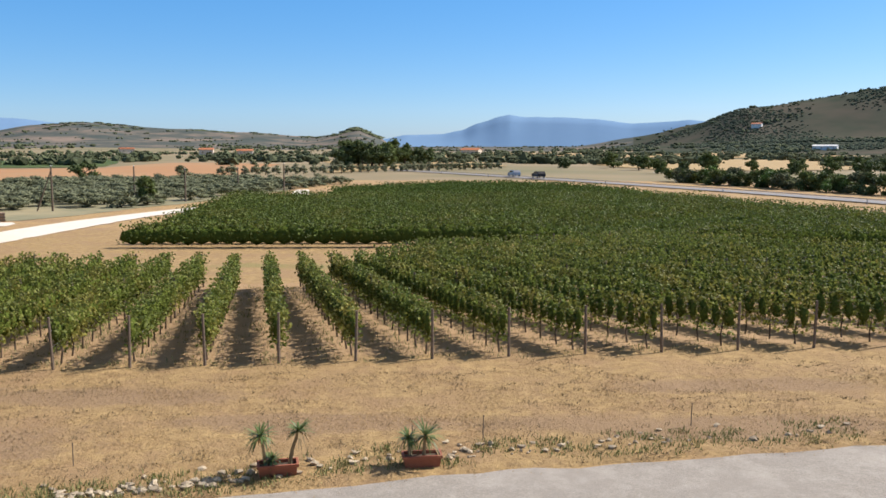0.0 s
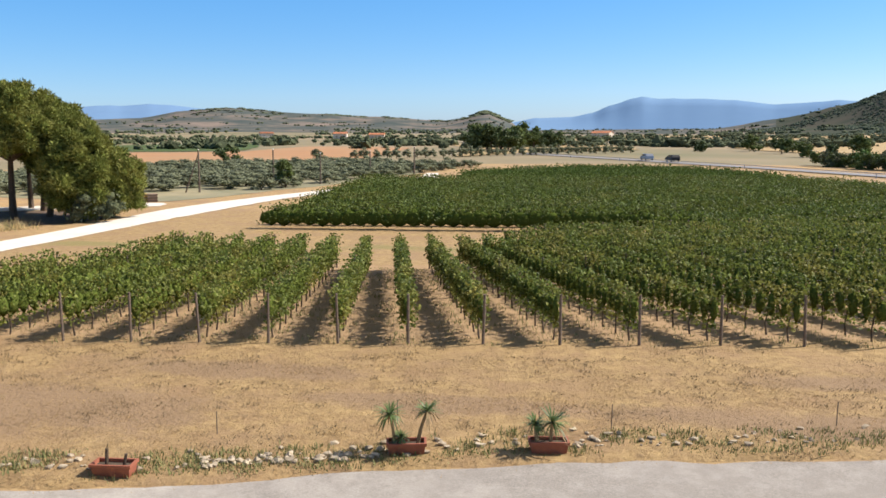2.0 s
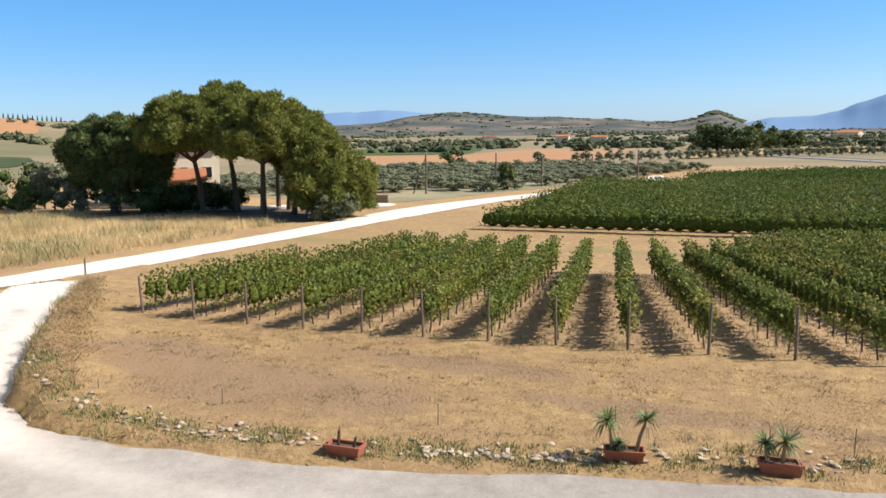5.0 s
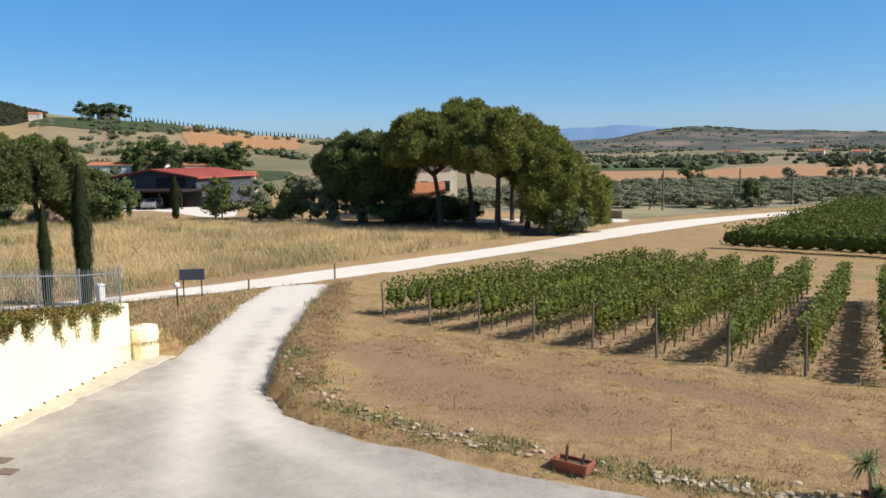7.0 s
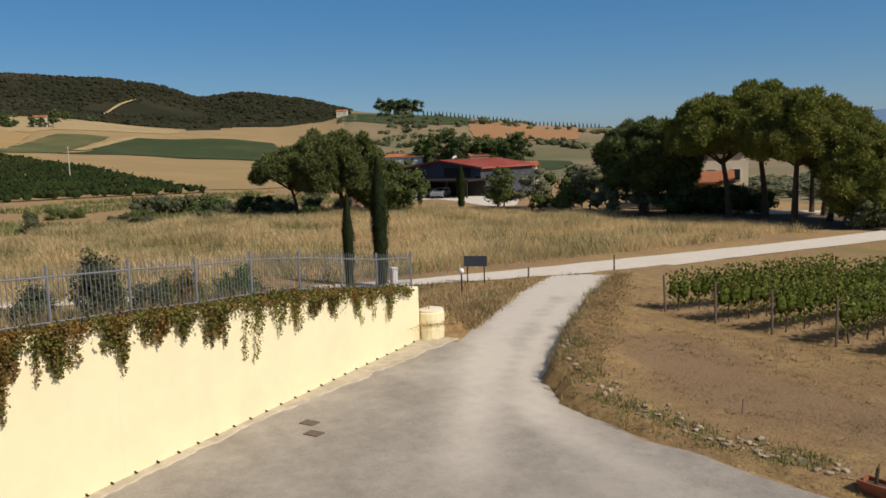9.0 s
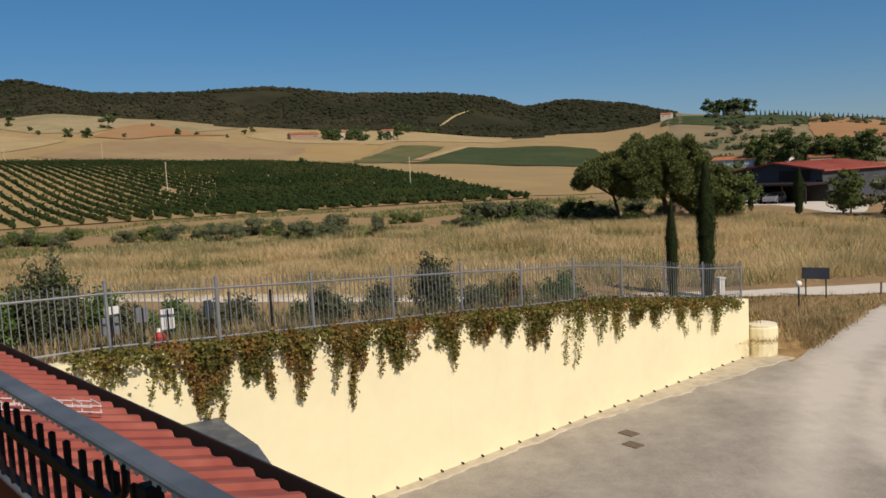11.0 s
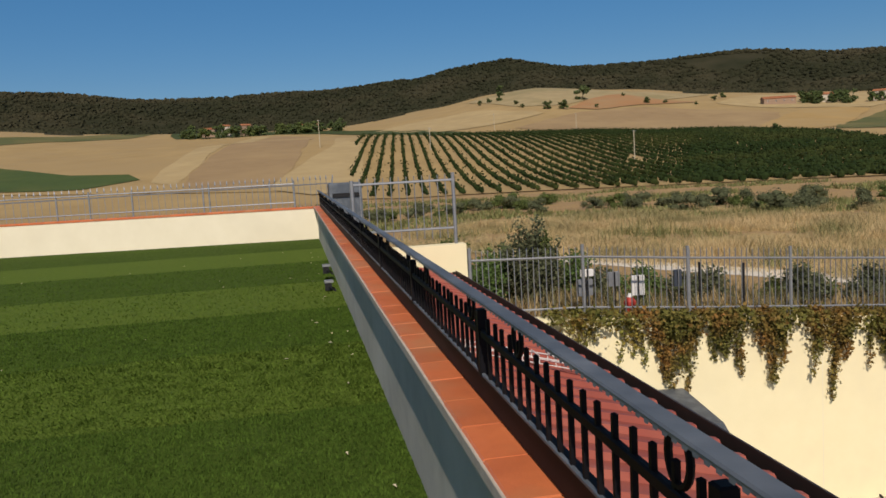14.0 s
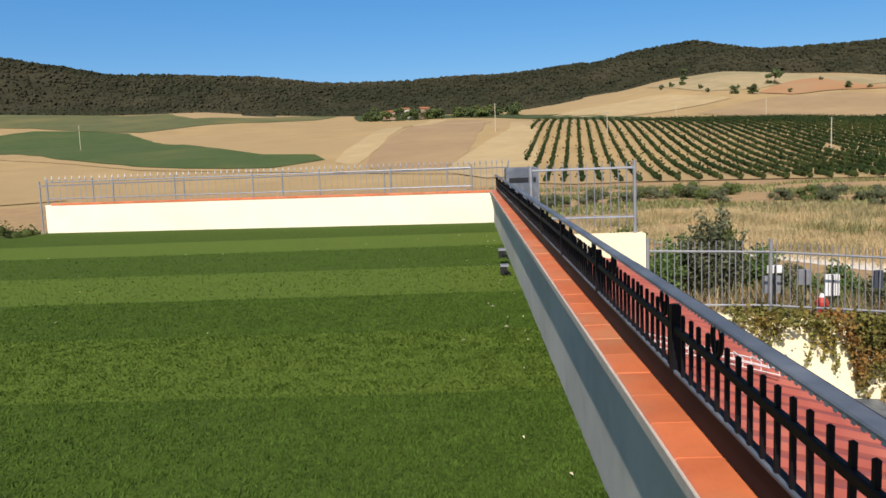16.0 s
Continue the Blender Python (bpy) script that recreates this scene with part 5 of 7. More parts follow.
def pine(name, label, pos, trunk_h, trunk_r, crown, material, seed, lean=(0, 0), low=-0.5, size=0.15, group=""):
    """A pine with a dense lobed crown; crown: centre height, half width, half height; low: how far round its underside goes."""
    rnd = random.Random(seed)
    zc, rx, rz_ = crown
    e = thing(name, label, "tree", group, at=(*pos, ground(*pos)))
    c = Vector((lean[0], lean[1], zc))
    tr, lv, heart = Soup(), Soup(), Soup()
    top = Vector((lean[0] * 0.8, lean[1] * 0.8, trunk_h))
    tr.tube([(0, 0, -0.15), (lean[0] * 0.15, lean[1] * 0.15, trunk_h * 0.35), (lean[0] * 0.45, lean[1] * 0.45, trunk_h * 0.7), top], [trunk_r * 1.25, trunk_r, trunk_r * 0.85, trunk_r * 0.7], 8)
    for i in range(9):
        a = 6.283 * i / 9 + rnd.uniform(-0.3, 0.3)
        q = c + Vector((math.cos(a) * rx * 0.7, math.sin(a) * rx * 0.7, rz_ * 0.1))
        tr.tube([top - Vector((0, 0, 0.5)), top.lerp(q, 0.5) + Vector((0, 0, -0.2)), q], [trunk_r * 0.5, trunk_r * 0.36, trunk_r * 0.15], 5, False)
    ph = Vector((seed * 1.7, 0, 0))

    def lobe(d):
        return 0.88 + 0.22 * noise.noise(d * 2.2 + ph) + 0.10 * noise.noise(d * 5.5 + ph)
    under = 0.55 if low > -0.6 else 1.0
    vs = []
    for d in ICO[3][0]:
        k = lobe(d) * 0.66
        vs.append((c.x + d.x * rx * k, c.y + d.y * rx * k, c.z + d.z * rz_ * (1 if d.z > 0 else under) * k))
    heart.add(vs, ICO[3][1])
    big = 0.95 if size < 0.2 else 1.5
    n = int(3.4 * rx * (rx + rz_) / big ** 2)
    golden = 2.39996
    for i in range(n):
        dz = 1 - (1 - low) * (i + 0.5) / n
        a = golden * i + rnd.uniform(-0.35, 0.35)
        w = math.sqrt(max(0.0, 1 - dz * dz))
        d = Vector((w * math.cos(a), w * math.sin(a), dz + rnd.uniform(-0.06, 0.06)))
        k = lobe(d) * rnd.uniform(0.80, 0.95)
        q = Vector((c.x + d.x * rx * k, c.y + d.y * rx * k, c.z + d.z * rz_ * (1 if d.z > 0 else under) * k))
        cr = big * rnd.uniform(0.55, 1.0)
        heart.blob(q, cr * 0.60, rnd, 2, (1, 1, 0.85), 0.35)
        for _ in range(int(620 * cr * cr * (0.15 / size))):
            o = Vector((rnd.gauss(0, 1), rnd.gauss(0, 1), rnd.gauss(0.25, 1))).normalized()
            out = (o + Vector((rnd.gauss(0, 0.5), rnd.gauss(0, 0.5), 0.35 + rnd.gauss(0, 0.5)))).normalized()
            lv.needle(q + Vector((o.x, o.y, o.z * 0.85)) * cr * (0.55 + 0.40 * rnd.random() ** 1.5), out, size * rnd.uniform(1.2, 2.2), rnd)
    part("trunk", tr, M["bark"], e)
    cw = part("crown", lv, material, e)
    part("inner_foliage", heart, inner_shade(material), cw, smooth=True)
    return e


pine("stone_pine", PL, (-49.1, 57.4), 5.2, 0.24, (6.9, 5.0, 4.1), M["pine"], 11, (-0.6, -0.5), group=PG)
pine("stone_pine", PL, (-47.0, 59.5), 5.4, 0.25, (7.0, 5.7, 4.6), M["pine"], 12, (-0.5, -0.4), group=PG)
pine("stone_pine", PL, (-42.0, 56.6), 5.0, 0.25, (6.4, 5.0, 4.4), M["pine"], 13, (0.1, 0.1), group=PG)
pine("stone_pine", PL, (-44.6, 64.0), 5.0, 0.24, (5.9, 4.2, 4.0), M["pine"], 14, (0.8, 0.6), group=PG)
pine("stone_pine", PL, (-40.9, 59.4), 3.8, 0.22, (4.7, 3.6, 3.7), M["pine"], 15, (1.2, 0.9), -0.5, group=PG)
pine("stone_pine", PL, (-47.2, 66.0), 4.6, 0.2, (6.0, 3.8, 3.3), M["pine"], 20, (0, 0), group=PG)
YP = "bushy young pine with foliage down to the ground"
pine("young_pine", YP, (-37.0, 56.6), 3.2, 0.16, (3.7, 3.0, 3.7), M["pine"], 16, (0.2, 0.3), -1.0, group=PG)
pine("young_pine", YP, (-35.5, 59.4), 2.4, 0.14, (2.8, 2.6, 2.9), M["pine"], 17, (0, 0.3), -1.0, group=PG)
tree("dense_shrub", "low olive-grey shrub at the road bend", (-35.0, 56.6), 0, 0, (1.1, 1.9, 1.9, 1.1), 14, 0.75, 70, 0.2, M["greyshrub"], 18, cat_="shrub")
pine("dark_oak", "dense dark evergreen oak beside the farmhouse", (-58.6, 56.4), 3.0, 0.3, (5.2, 4.5, 3.9), M["oakleaf"], 19, (-0.3, -0.3), -0.9, 0.16)

pine("dark_oak", "dense dark evergreen oak beside the farmhouse", (-56.3, 58.4), 2.4, 0.2, (4.4, 2.4, 2.6), M["oakleaf"], 21, (0, 0), -0.9, 0.16)
tree("dark_oak", "low dark evergreen oak before the farmhouse", (-52.6, 60.6), 0.8, 0.16, (1.3, 2.5, 2.5, 1.3), 24, 0.9, 110, 0.2, M["pinedark"], 23)
tree("dark_oak", "low dark evergreen oak before the farmhouse", (-55.2, 57.6), 0.8, 0.16, (1.3, 2.4, 2.4, 1.3), 24, 0.9, 110, 0.2, M["pinedark"], 24)

# hedges and garden shrubs before the farmhouse
for i, (x, y, h, w, m) in enumerate(((-61.5, 55.0, 3.0, 1.7, "olive"), (-59.0, 57.4, 3.2, 1.8, "olive"), (-64.4, 52.2, 2.6, 1.5, "shrub"), (-56.3, 59.0, 2.6, 1.6, "shrub"), (-53.8, 60.6, 2.4, 1.7, "pinedark"), (-51.6, 61.6, 2.4, 1.6, "pinedark"), (-49.6, 62.4, 2.0, 1.3, "shrub"), (-66.5, 56.5, 4.4, 2.1, "olive"), (-69.4, 57.8, 4.8, 2.0, "greyshrub"), (-72.1, 57.6, 4.8, 1.9, "shrub"), (-63.2, 60.4, 3.6, 1.9, "pinedark"), (-67.6, 53.4, 1.7, 1.0, "leafgreen"), (-70.5, 53.0, 1.8, 1.1, "shrub"), (-73.4, 54.2, 4.7, 2.0, "olive"), (-75.0, 51.4, 4.3, 1.9, "shrub"), (-78.0, 52.6, 3.2, 1.5, "greyshrub"))):
    tree("garden_shrub" if h < 3.5 else "garden_tree", {"olive": "silvery olive-leaved garden shrub", "shrub": "round green garden shrub", "pinedark": "dark clipped evergreen hedge shrub", "greyshrub": "grey-green leafy garden tree", "leafgreen": "small bright green garden bush"}[m], (x, y), h * 0.4, 0.09, (h * 0.55, w, w, h * 0.45), 16, w * 0.45, 70, 0.2, M[m], 200 + i, cat_="shrub" if h < 3.5 else "tree", group="garden planting by the farmhouse", limbs=4)


# cypresses
def cypress(pos, h, w, seed, z=None, n=3000):
    rnd = random.Random(seed)
    z0 = ground(*pos) if z is None else z
    e = thing("cypress", "slim dark green column cypress", "tree", "cypresses", at=(pos[0], pos[1], z0))
    lv = Soup()
    prof = lambda k: w * (0.55 + 0.9 * k if k < 0.25 else (0.78 + 0.22 * math.sin((k - 0.25) * 3.6)) * (1 - max(0, k - 0.62) / 0.40) ** 0.75)
    for i in range(n):
        k = rnd.random()
        a = rnd.uniform(0, 6.283)
        r = prof(k) * (0.75 + 0.3 * rnd.random()) * (1 + 0.3 * noise.noise(Vector((k * 9, seed, 0))) + 0.35 * noise.noise(Vector((math.cos(a) * 1.5, math.sin(a) * 1.5 + seed, k * 12))))
        p = Vector((math.cos(a) * r, math.sin(a) * r, 0.12 + k * (h - 0.12)))
        s = w * 0.22 * rnd.uniform(0.6, 1.2)
        up = Vector((math.cos(a) * 0.25, math.sin(a) * 0.25, 1)).normalized() * s * 1.2
        side = Vector((-math.sin(a), math.cos(a), rnd.gauss(0, 0.3))).normalized() * s * 0.45
        lv.add([p - side, p + side, p + up], [(0, 1, 2)])
    rows = [(max(0.02, prof(k / 12) * 0.8), 0.1 + k / 12 * (h - 0.15)) for k in range(13)]
    cw = part("crown", lv, M["cypress"], e)
    part("inner_foliage", Soup().lathe((0, 0, 0), rows, 10), inner_shade(M["cypress"]), cw, smooth=True)
    part("trunk", Soup().tube([(0, 0, -0.1), (0, 0, 0.5)], 0.08, 6), M["bark"], e)


cypress((-35.89, 15.59), 4.7, 0.32, 1)
cypress((-36.14, 17.40), 6.35, 0.46, 2, n=5000)
cypress((-88.7, 48.3), 3.9, 0.45, 3)
cypress((-81.1, 49.6), 4.8, 0.6, 4)

pine("umbrella_pine", "wide umbrella pine with a dark drooping crown", (-85.2, 36.6), 4.6, 0.28, (5.4, 6.6, 4.0), M["pineumb"], 31, (-0.4, -1.0), -0.8, 0.18)
pine("umbrella_pine", "lower umbrella pine leaning beside a taller one", (-87.0, 31.8), 3.4, 0.2, (4.7, 4.4, 2.4), M["pineumb"], 33, (-0.4, -0.8), -0.5, 0.18)
pine("umbrella_pine", "low bushy pine with branches near the ground", (-83.6, 40.2), 2.4, 0.2, (3.0, 3.6, 3.0), M["pineumb"], 34, (0, 0.2), -1.0, 0.18)
tree("leafy_tree", "rounded light green tree beside the umbrella pine", (-82.2, 42.6), 1.8, 0.15, (2.6, 2.6, 2.6, 2.2), 20, 1.0, 70, 0.28, M["shrub"], 32)
tower = thing("stone_hut", "small round rough stone hut in the field", "hut", at=(-91.4, 41.0, 0))
part("wall", Soup().lathe((0, 0, 0), [(1.35, -0.1), (1.3, 1.2), (1.15, 1.8)], 14), M["stonehouse"], tower)
part("roof", Soup().lathe((0, 0, 1.8), [(1.3, 0), (0.6, 0.35), (0.1, 0.5)], 14), M["stonehouse"], tower)
# long dark hedge behind the dry field
for i in range(9):
    x, y = -92 - i * 1.9, 30 - i * 1.4
    tree("hedge_shrub", "dark green hedge shrub in the field", (x, y), 0, 0, (1.0, 1.5, 1.5, 1.2), 9, 0.8, 50, 0.28, M["pinedark"] if i < 5 else M["greyshrub"], 400 + i, cat_="shrub", group="hedge behind the dry field")

# shrubs behind the fence, on the bank: many leafy stems rising from one foot
def stem_shrub(label, pos, h, w, material, seed, leaf=0.052, stems=74):
    rnd = random.Random(seed)
    e = thing("bank_shrub", label, "shrub", "shrubs behind the fence", at=(*pos, ground(*pos)))
    lv, st = Soup(), Soup()
    for i in range(stems):
        a, out = rnd.uniform(0, 6.283), w * rnd.random() ** 0.7
        ln = h * rnd.uniform(0.55, 1.12) * (1.05 - 0.45 * (out / w) ** 2)
        foot = Vector((math.cos(a) * out * 0.35, math.sin(a) * out * 0.35, -0.05))
        tip = Vector((math.cos(a) * out, math.sin(a) * out, ln))
        mid = foot.lerp(tip, 0.5) + Vector((rnd.gauss(0, 0.05), rnd.gauss(0, 0.05), 0.06 * h))
        st.tube([foot, mid, tip], [0.010, 0.007, 0.003], 3, False)
        for _ in range(int(70 * ln / 1.0)):
            t = rnd.uniform(0.12, 1.03)
            q = foot.lerp(mid, t * 2) if t < 0.5 else mid.lerp(tip, t * 2 - 1)
            lv.leaf(q + Vector((rnd.gauss(0, 0.055), rnd.gauss(0, 0.055), rnd.gauss(0, 0.04))), leaf, rnd, 0.35, 1.5)
    part("woody_base", st, M["bark"], e)
    part("foliage", lv, material, e)


SHRUB_LABEL = {"leafgreen": "fresh green upright shrub behind the fence", "greyshrub": "grey-green feathery shrub behind the fence", "shrub": "dark green twiggy shrub behind the fence", "creeper": "small rust-leaved shrub behind the fence"}
for i, (s, d, h, w, m) in enumerate(((21.5, 2.2, 1.0, 0.55, "leafgreen"), (20.5, 2.4, 1.55, 0.70, "greyshrub"), (20.0, 3.4, 1.3, 0.5, "shrub"), (18.35, 2.2, 0.75, 0.45, "leafgreen"), (17.3, 2.6, 0.6, 0.45, "greyshrub"), (14.95, 1.9, 0.85, 0.5, "greyshrub"), (15.3, 2.4, 0.6, 0.4, "shrub"), (11.75, 2.0, 1.45, 0.6, "greyshrub"), (11.2, 2.4, 1.0, 0.5, "shrub"), (10.2, 2.1, 0.7, 0.5, "greyshrub"), (9.4, 2.4, 0.7, 0.45, "shrub"), (8.6, 2.3, 0.85, 0.5, "creeper"), (6.4, 2.5, 1.1, 0.75, "leafgreen"), (5.2, 2.8, 0.7, 0.5, "greyshrub"), (13.0, 2.8, 0.55, 0.5, "greyshrub"), (21.9, 3.6, 1.2, 0.6, "shrub"), (19.2, 3.6, 0.9, 0.6, "leafgreen"), (18.9, 2.9, 0.7, 0.5, "greyshrub"), (16.4, 3.2, 0.7, 0.6, "greyshrub"), (14.1, 3.0, 0.7, 0.55, "shrub"), (12.4, 3.4, 0.9, 0.5, "greyshrub"), (7.6, 3.0, 0.6, 0.5, "shrub"), (20.9, 3.2, 1.1, 0.6, "leafgreen"))):
    x, y, _ = wall_pt(s, d, 0)
    stem_shrub(SHRUB_LABEL[m], (x, y), h, w, M[m], 500 + i)

# bushes beyond the end of the terrace
for i, (az, r, h, w) in enumerate(((153.6, 60, 3.2, 1.9), (152.3, 66, 2.4, 1.5), (155.5, 57, 3.0, 1.8))):
    x, y = polar(az, r)
    tree("bank_bush", "dark green bush below the terrace end", (x, y), 0, 0, (h * 0.5, w, w, h * 0.5), 22, w * 0.42, 130, 0.13, M["shrub"], 560 + i, cat_="shrub", group="bushes below the terrace end")

# dead-straight poles by the farm road
for i, (x, y, h) in enumerate(((-40.6, 85.6, 4.7), (-37.2, 99.5, 4.4), (-31.5, 101.0, 3.9), (-30.3, 122.3, 3.7), (-22.3, 116.4, 4.4))):
    e = thing("utility_pole", "weathered wooden utility pole beside the farm road", "pole", "poles by the farm road", at=(x, y, 0))
    part("pole", Soup().tube([(0, 0, -0.2), (0.05, 0, h)], [0.12, 0.08], 7), M["postwood"], e)
    if i == 0:
        part("stay", Soup().tube([(-1.5, -0.3, 0), (0, 0, h - 0.5)], [0.09, 0.06], 6), M["postwood"], e)
    part("insulator", Soup().lathe((0.05, 0, h), [(0.05, 0), (0.06, 0.08), (0.03, 0.14)], 7), M["white"], e)
tree("small_tree", "small dark round tree beside the farm road", (-33.9, 94.7), 1.3, 0.1, (2.0, 1.3, 1.3, 1.3), 14, 0.6, 60, 0.22, M["shrub"], 41)
tree("small_tree", "dark spreading tree in the ploughed field", (-73.0, 166.7), 1.0, 0.2, (2.0, 3.0, 3.0, 1.4), 14, 1.0, 50, 0.4, M["pinedark"], 42)
tree("small_tree", "small brown-green tree in the ploughed field", (-54.6, 172.0), 1.0, 0.12, (1.8, 1.4, 1.4, 1.1), 10, 0.6, 50, 0.3, M["greyshrub"], 43)

# olive grove along the road
proto = tree("olive_tree", "small silvery olive tree in the grove", (-48, 84), 0.7, 0.10, (1.35, 1.45, 1.45, 1.05), 13, 0.62, 60, 0.2, M["olive"], 51, group="olive grove")
proto2 = tree("olive_tree", "small silvery olive tree in the grove", (-52, 88), 0.7, 0.10, (1.5, 1.7, 1.5, 1.2), 15, 0.65, 60, 0.2, M["olive"], 52, group="olive grove")
rnd = random.Random(61)
sheet("grove_ground", smooth_outline([(-38, 74), (-33, 90), (-27, 110), (-24, 132), (-34, 158), (-70, 160), (-100, 150), (-92, 110), (-70, 84), (-50, 74)], 3, 1.2, seed=33), mat("grove_grass", (0.26, 0.235, 0.135), (0.19, 0.18, 0.10), 0.5, 0.95, c3=(0.32, 0.27, 0.15), scale3=0.1), 0.03, 10, "grey-green dry grass under the olive trees", "ground", height=land)
for i in range(17):
    for j in range(12):
        x = -40 - j * 4.2 + i * 1.3 + rnd.uniform(-0.8, 0.8)
        y = 77 + i * 4.6 + j * 1.0 + rnd.uniform(-0.8, 0.8)
        if x < -30 + (y - 100) * 0.25 and x > -100 and not (x > -44 and y < 88) and y < 158:
            copy_thing(proto if (i + j) % 2 else proto2, pose(x, y, -0.25, 0, 0, rnd.uniform(0, 360)) @ Matrix.Scale(rnd.uniform(0.75, 1.05), 4) @ Matrix.Diagonal((1.25, 1.25, 0.8, 1)))
for i in range(34):
    k = i / 33
    copy_thing(proto, pose(-52 + 70 * k + rnd.uniform(-0.5, 0.5), 195 + 63 * k, 0, 0, 0, rnd.uniform(0, 360)) @ Matrix.Scale(rnd.uniform(0.8, 1.1), 4))

# wood in the plain, and trees along the main road
for i in range(13):
    x = -38 + rnd.uniform(0, 32)
    y = 296 + rnd.uniform(-12, 14)
    h = rnd.uniform(7, 10.5)
    tree("woodland_tree", "tall dark broadleaf tree of a small wood", (x, y), h * 0.3, 0.25, (h * 0.55, 4.0, 4.0, h * 0.42), 18, 1.8, 50, 0.7, M["pinedark"] if i % 3 else M["shrub"], 600 + i, group="small wood in the plain", limbs=3)
for i, (x, y, h) in enumerate(((56.9, 273, 5.4), (58.8, 245.7, 4.8), (56.9, 213, 3.8), (65.7, 223, 2.8), (74.7, 228.6, 5.0), (40.8, 273, 3.6), (86.3, 228.8, 3.0), (87.1, 204.7, 3.3), (87.8, 185, 4.8), (90.3, 175, 5.0), (98, 190, 4.2), (104, 170, 5.0), (66, 262, 3.5), (80, 246, 4.0), (93, 215, 4.0), (112, 205, 4.5))):
    tree("roadside_tree", "round dark tree near the main road", (x, y), h * 0.25, 0.15, (h * 0.52, h * 0.55, h * 0.55, h * 0.46), 14, h * 0.26, 45, 0.5, M["pinedark"] if i % 2 else M["shrub"], 650 + i, group="trees near the main road", limbs=3)
for i in range(30):
    k = i / 29
    x, y = 44 + 28 * k + rnd.uniform(-1, 1), 162 - 78 * k + rnd.uniform(-2, 2)
    tree("roadside_bush", "yellow-green bush beside the main road", (x + 2, y), 0, 0, (1.3, 2.3, 2.3, 1.5), 12, 1.0, 60, 0.35, M[("shrub", "greyshrub", "pinedark", "shrub", "leafgreen")[i % 5]], 700 + i, cat_="shrub", group="bushes beside the main road")


# ---- western fields, laid over the rising land ----
def el_r(az, r):
    return polar(az, r)


def field(name, rim, material, label, lift=0.25, cell=25.0, wob=2.0):
    return sheet(name, smooth_outline([el_r(a, r) for a, r in rim], 12.0, wob, seed=len(label)), material, lift * 0.45, cell, label, "field", height=lay)


M["fallow"] = mat("fallow_grey_grass", (0.40, 0.31, 0.165), (0.32, 0.25, 0.125), 0.08, 0.95, c3=(0.28, 0.23, 0.11), scale3=0.02)
M["tawny"] = mat("tawny_stubble", (0.44, 0.29, 0.11), (0.37, 0.245, 0.095), 0.06, 0.95, c3=(0.40, 0.28, 0.125), scale3=0.02, bump=0.2, fine=1.0)
M["leafcrop"] = mat("green_crop", (0.068, 0.105, 0.022), (0.050, 0.078, 0.017), 0.12, 0.9, c3=(0.096, 0.113, 0.028), scale3=0.025, bump=0.5, fine=0.6)
field("stubble_field", [(119.2, 205), (124, 198), (131.4, 215), (138.7, 236), (146, 262), (150, 300), (154, 345), (157, 350), (157, 230), (150, 180), (156, 175), (158, 400), (152, 420), (148, 520), (142.9, 556), (136, 650), (132.8, 672), (125.4, 662), (122.2, 574), (119.4, 420)], M["stubble"], "golden stubble field on the slope", 0.35)
field("mown_strip", [(119.4, 190), (125.4, 205), (124.9, 230), (122.6, 290), (121.0, 342), (120.8, 430), (119.3, 430)], M["mown"], "pale mown strip beside the vines", 0.5, wob=1.0)
field("turned_strip", [(125.6, 215), (131.4, 228), (129.0, 330), (126.6, 480), (125.0, 616), (122.4, 544), (122.6, 400), (123.4, 300)], M["turned"], "brown harrowed strip between pale stubble", 0.55, 20, wob=1.5)
field("mown_strip", [(131.7, 236), (133.3, 246), (131.0, 340), (128.2, 480), (126.4, 622), (125.2, 618), (126.9, 480), (129.3, 330)], M["mown"], "pale mown stripe on the slope", 0.6, 20, wob=1.5)
field("stubble_east", [(69, 175), (77, 178), (84, 290), (89, 360), (92, 430), (84, 440), (74, 380), (66, 300), (62, 200)], M["stubble"], "golden stubble field beside the dark vineyard", 0.3)
field("pale_wedge", [(118.3, 554), (116.0, 608), (111.8, 640), (108.7, 603), (106.4, 577), (110.3, 518), (114.9, 498)], M["mown"], "pale mown wedge on the golden hill", 0.7, 15)
field("fallow_field", [(111.8, 727), (109.4, 760), (107.1, 838), (104.0, 800), (100.5, 740), (95.5, 752), (98.6, 665), (102.4, 690), (104.8, 628), (107.9, 622)], M["fallow"], "grey fallow field on the hill top", 0.8, 15)
field("ochre_field", [(104.8, 603), (102.8, 685), (101.3, 713), (98.6, 668), (96.2, 656), (100.1, 626), (102.9, 596)], M["ochre"], "patch of bare ochre soil on the hill", 1.1, 12)
field("brown_field", [(104.0, 579), (99.7, 613), (94.7, 589), (91.3, 572), (92.5, 449), (98.6, 454), (104.9, 454), (108.4, 488)], M["turned"], "brown harrowed field on the hill foot", 0.6, 15)
field("tawny_field", [(92.5, 476), (90.2, 586), (87.3, 603), (86.2, 591), (88.0, 440), (89.1, 380), (91.7, 400)], M["tawny"], "tawny stubble field below the hill farm", 0.7, 15)
field("pale_field", [(95.1, 648), (92.8, 736), (88.3, 755), (82.3, 792), (79.3, 775), (77.2, 757), (78.0, 691), (85.1, 638), (86.2, 605), (92.1, 608)], M["mown"], "pale mown field on the hill", 0.6, 15)
field("scrub_slope", [(87.8, 380), (88.0, 456), (84.8, 600), (81.7, 600), (83.4, 508), (85.5, 400)], M["pasture"], "scrubby green slope beside the stubble", 0.7, 15)
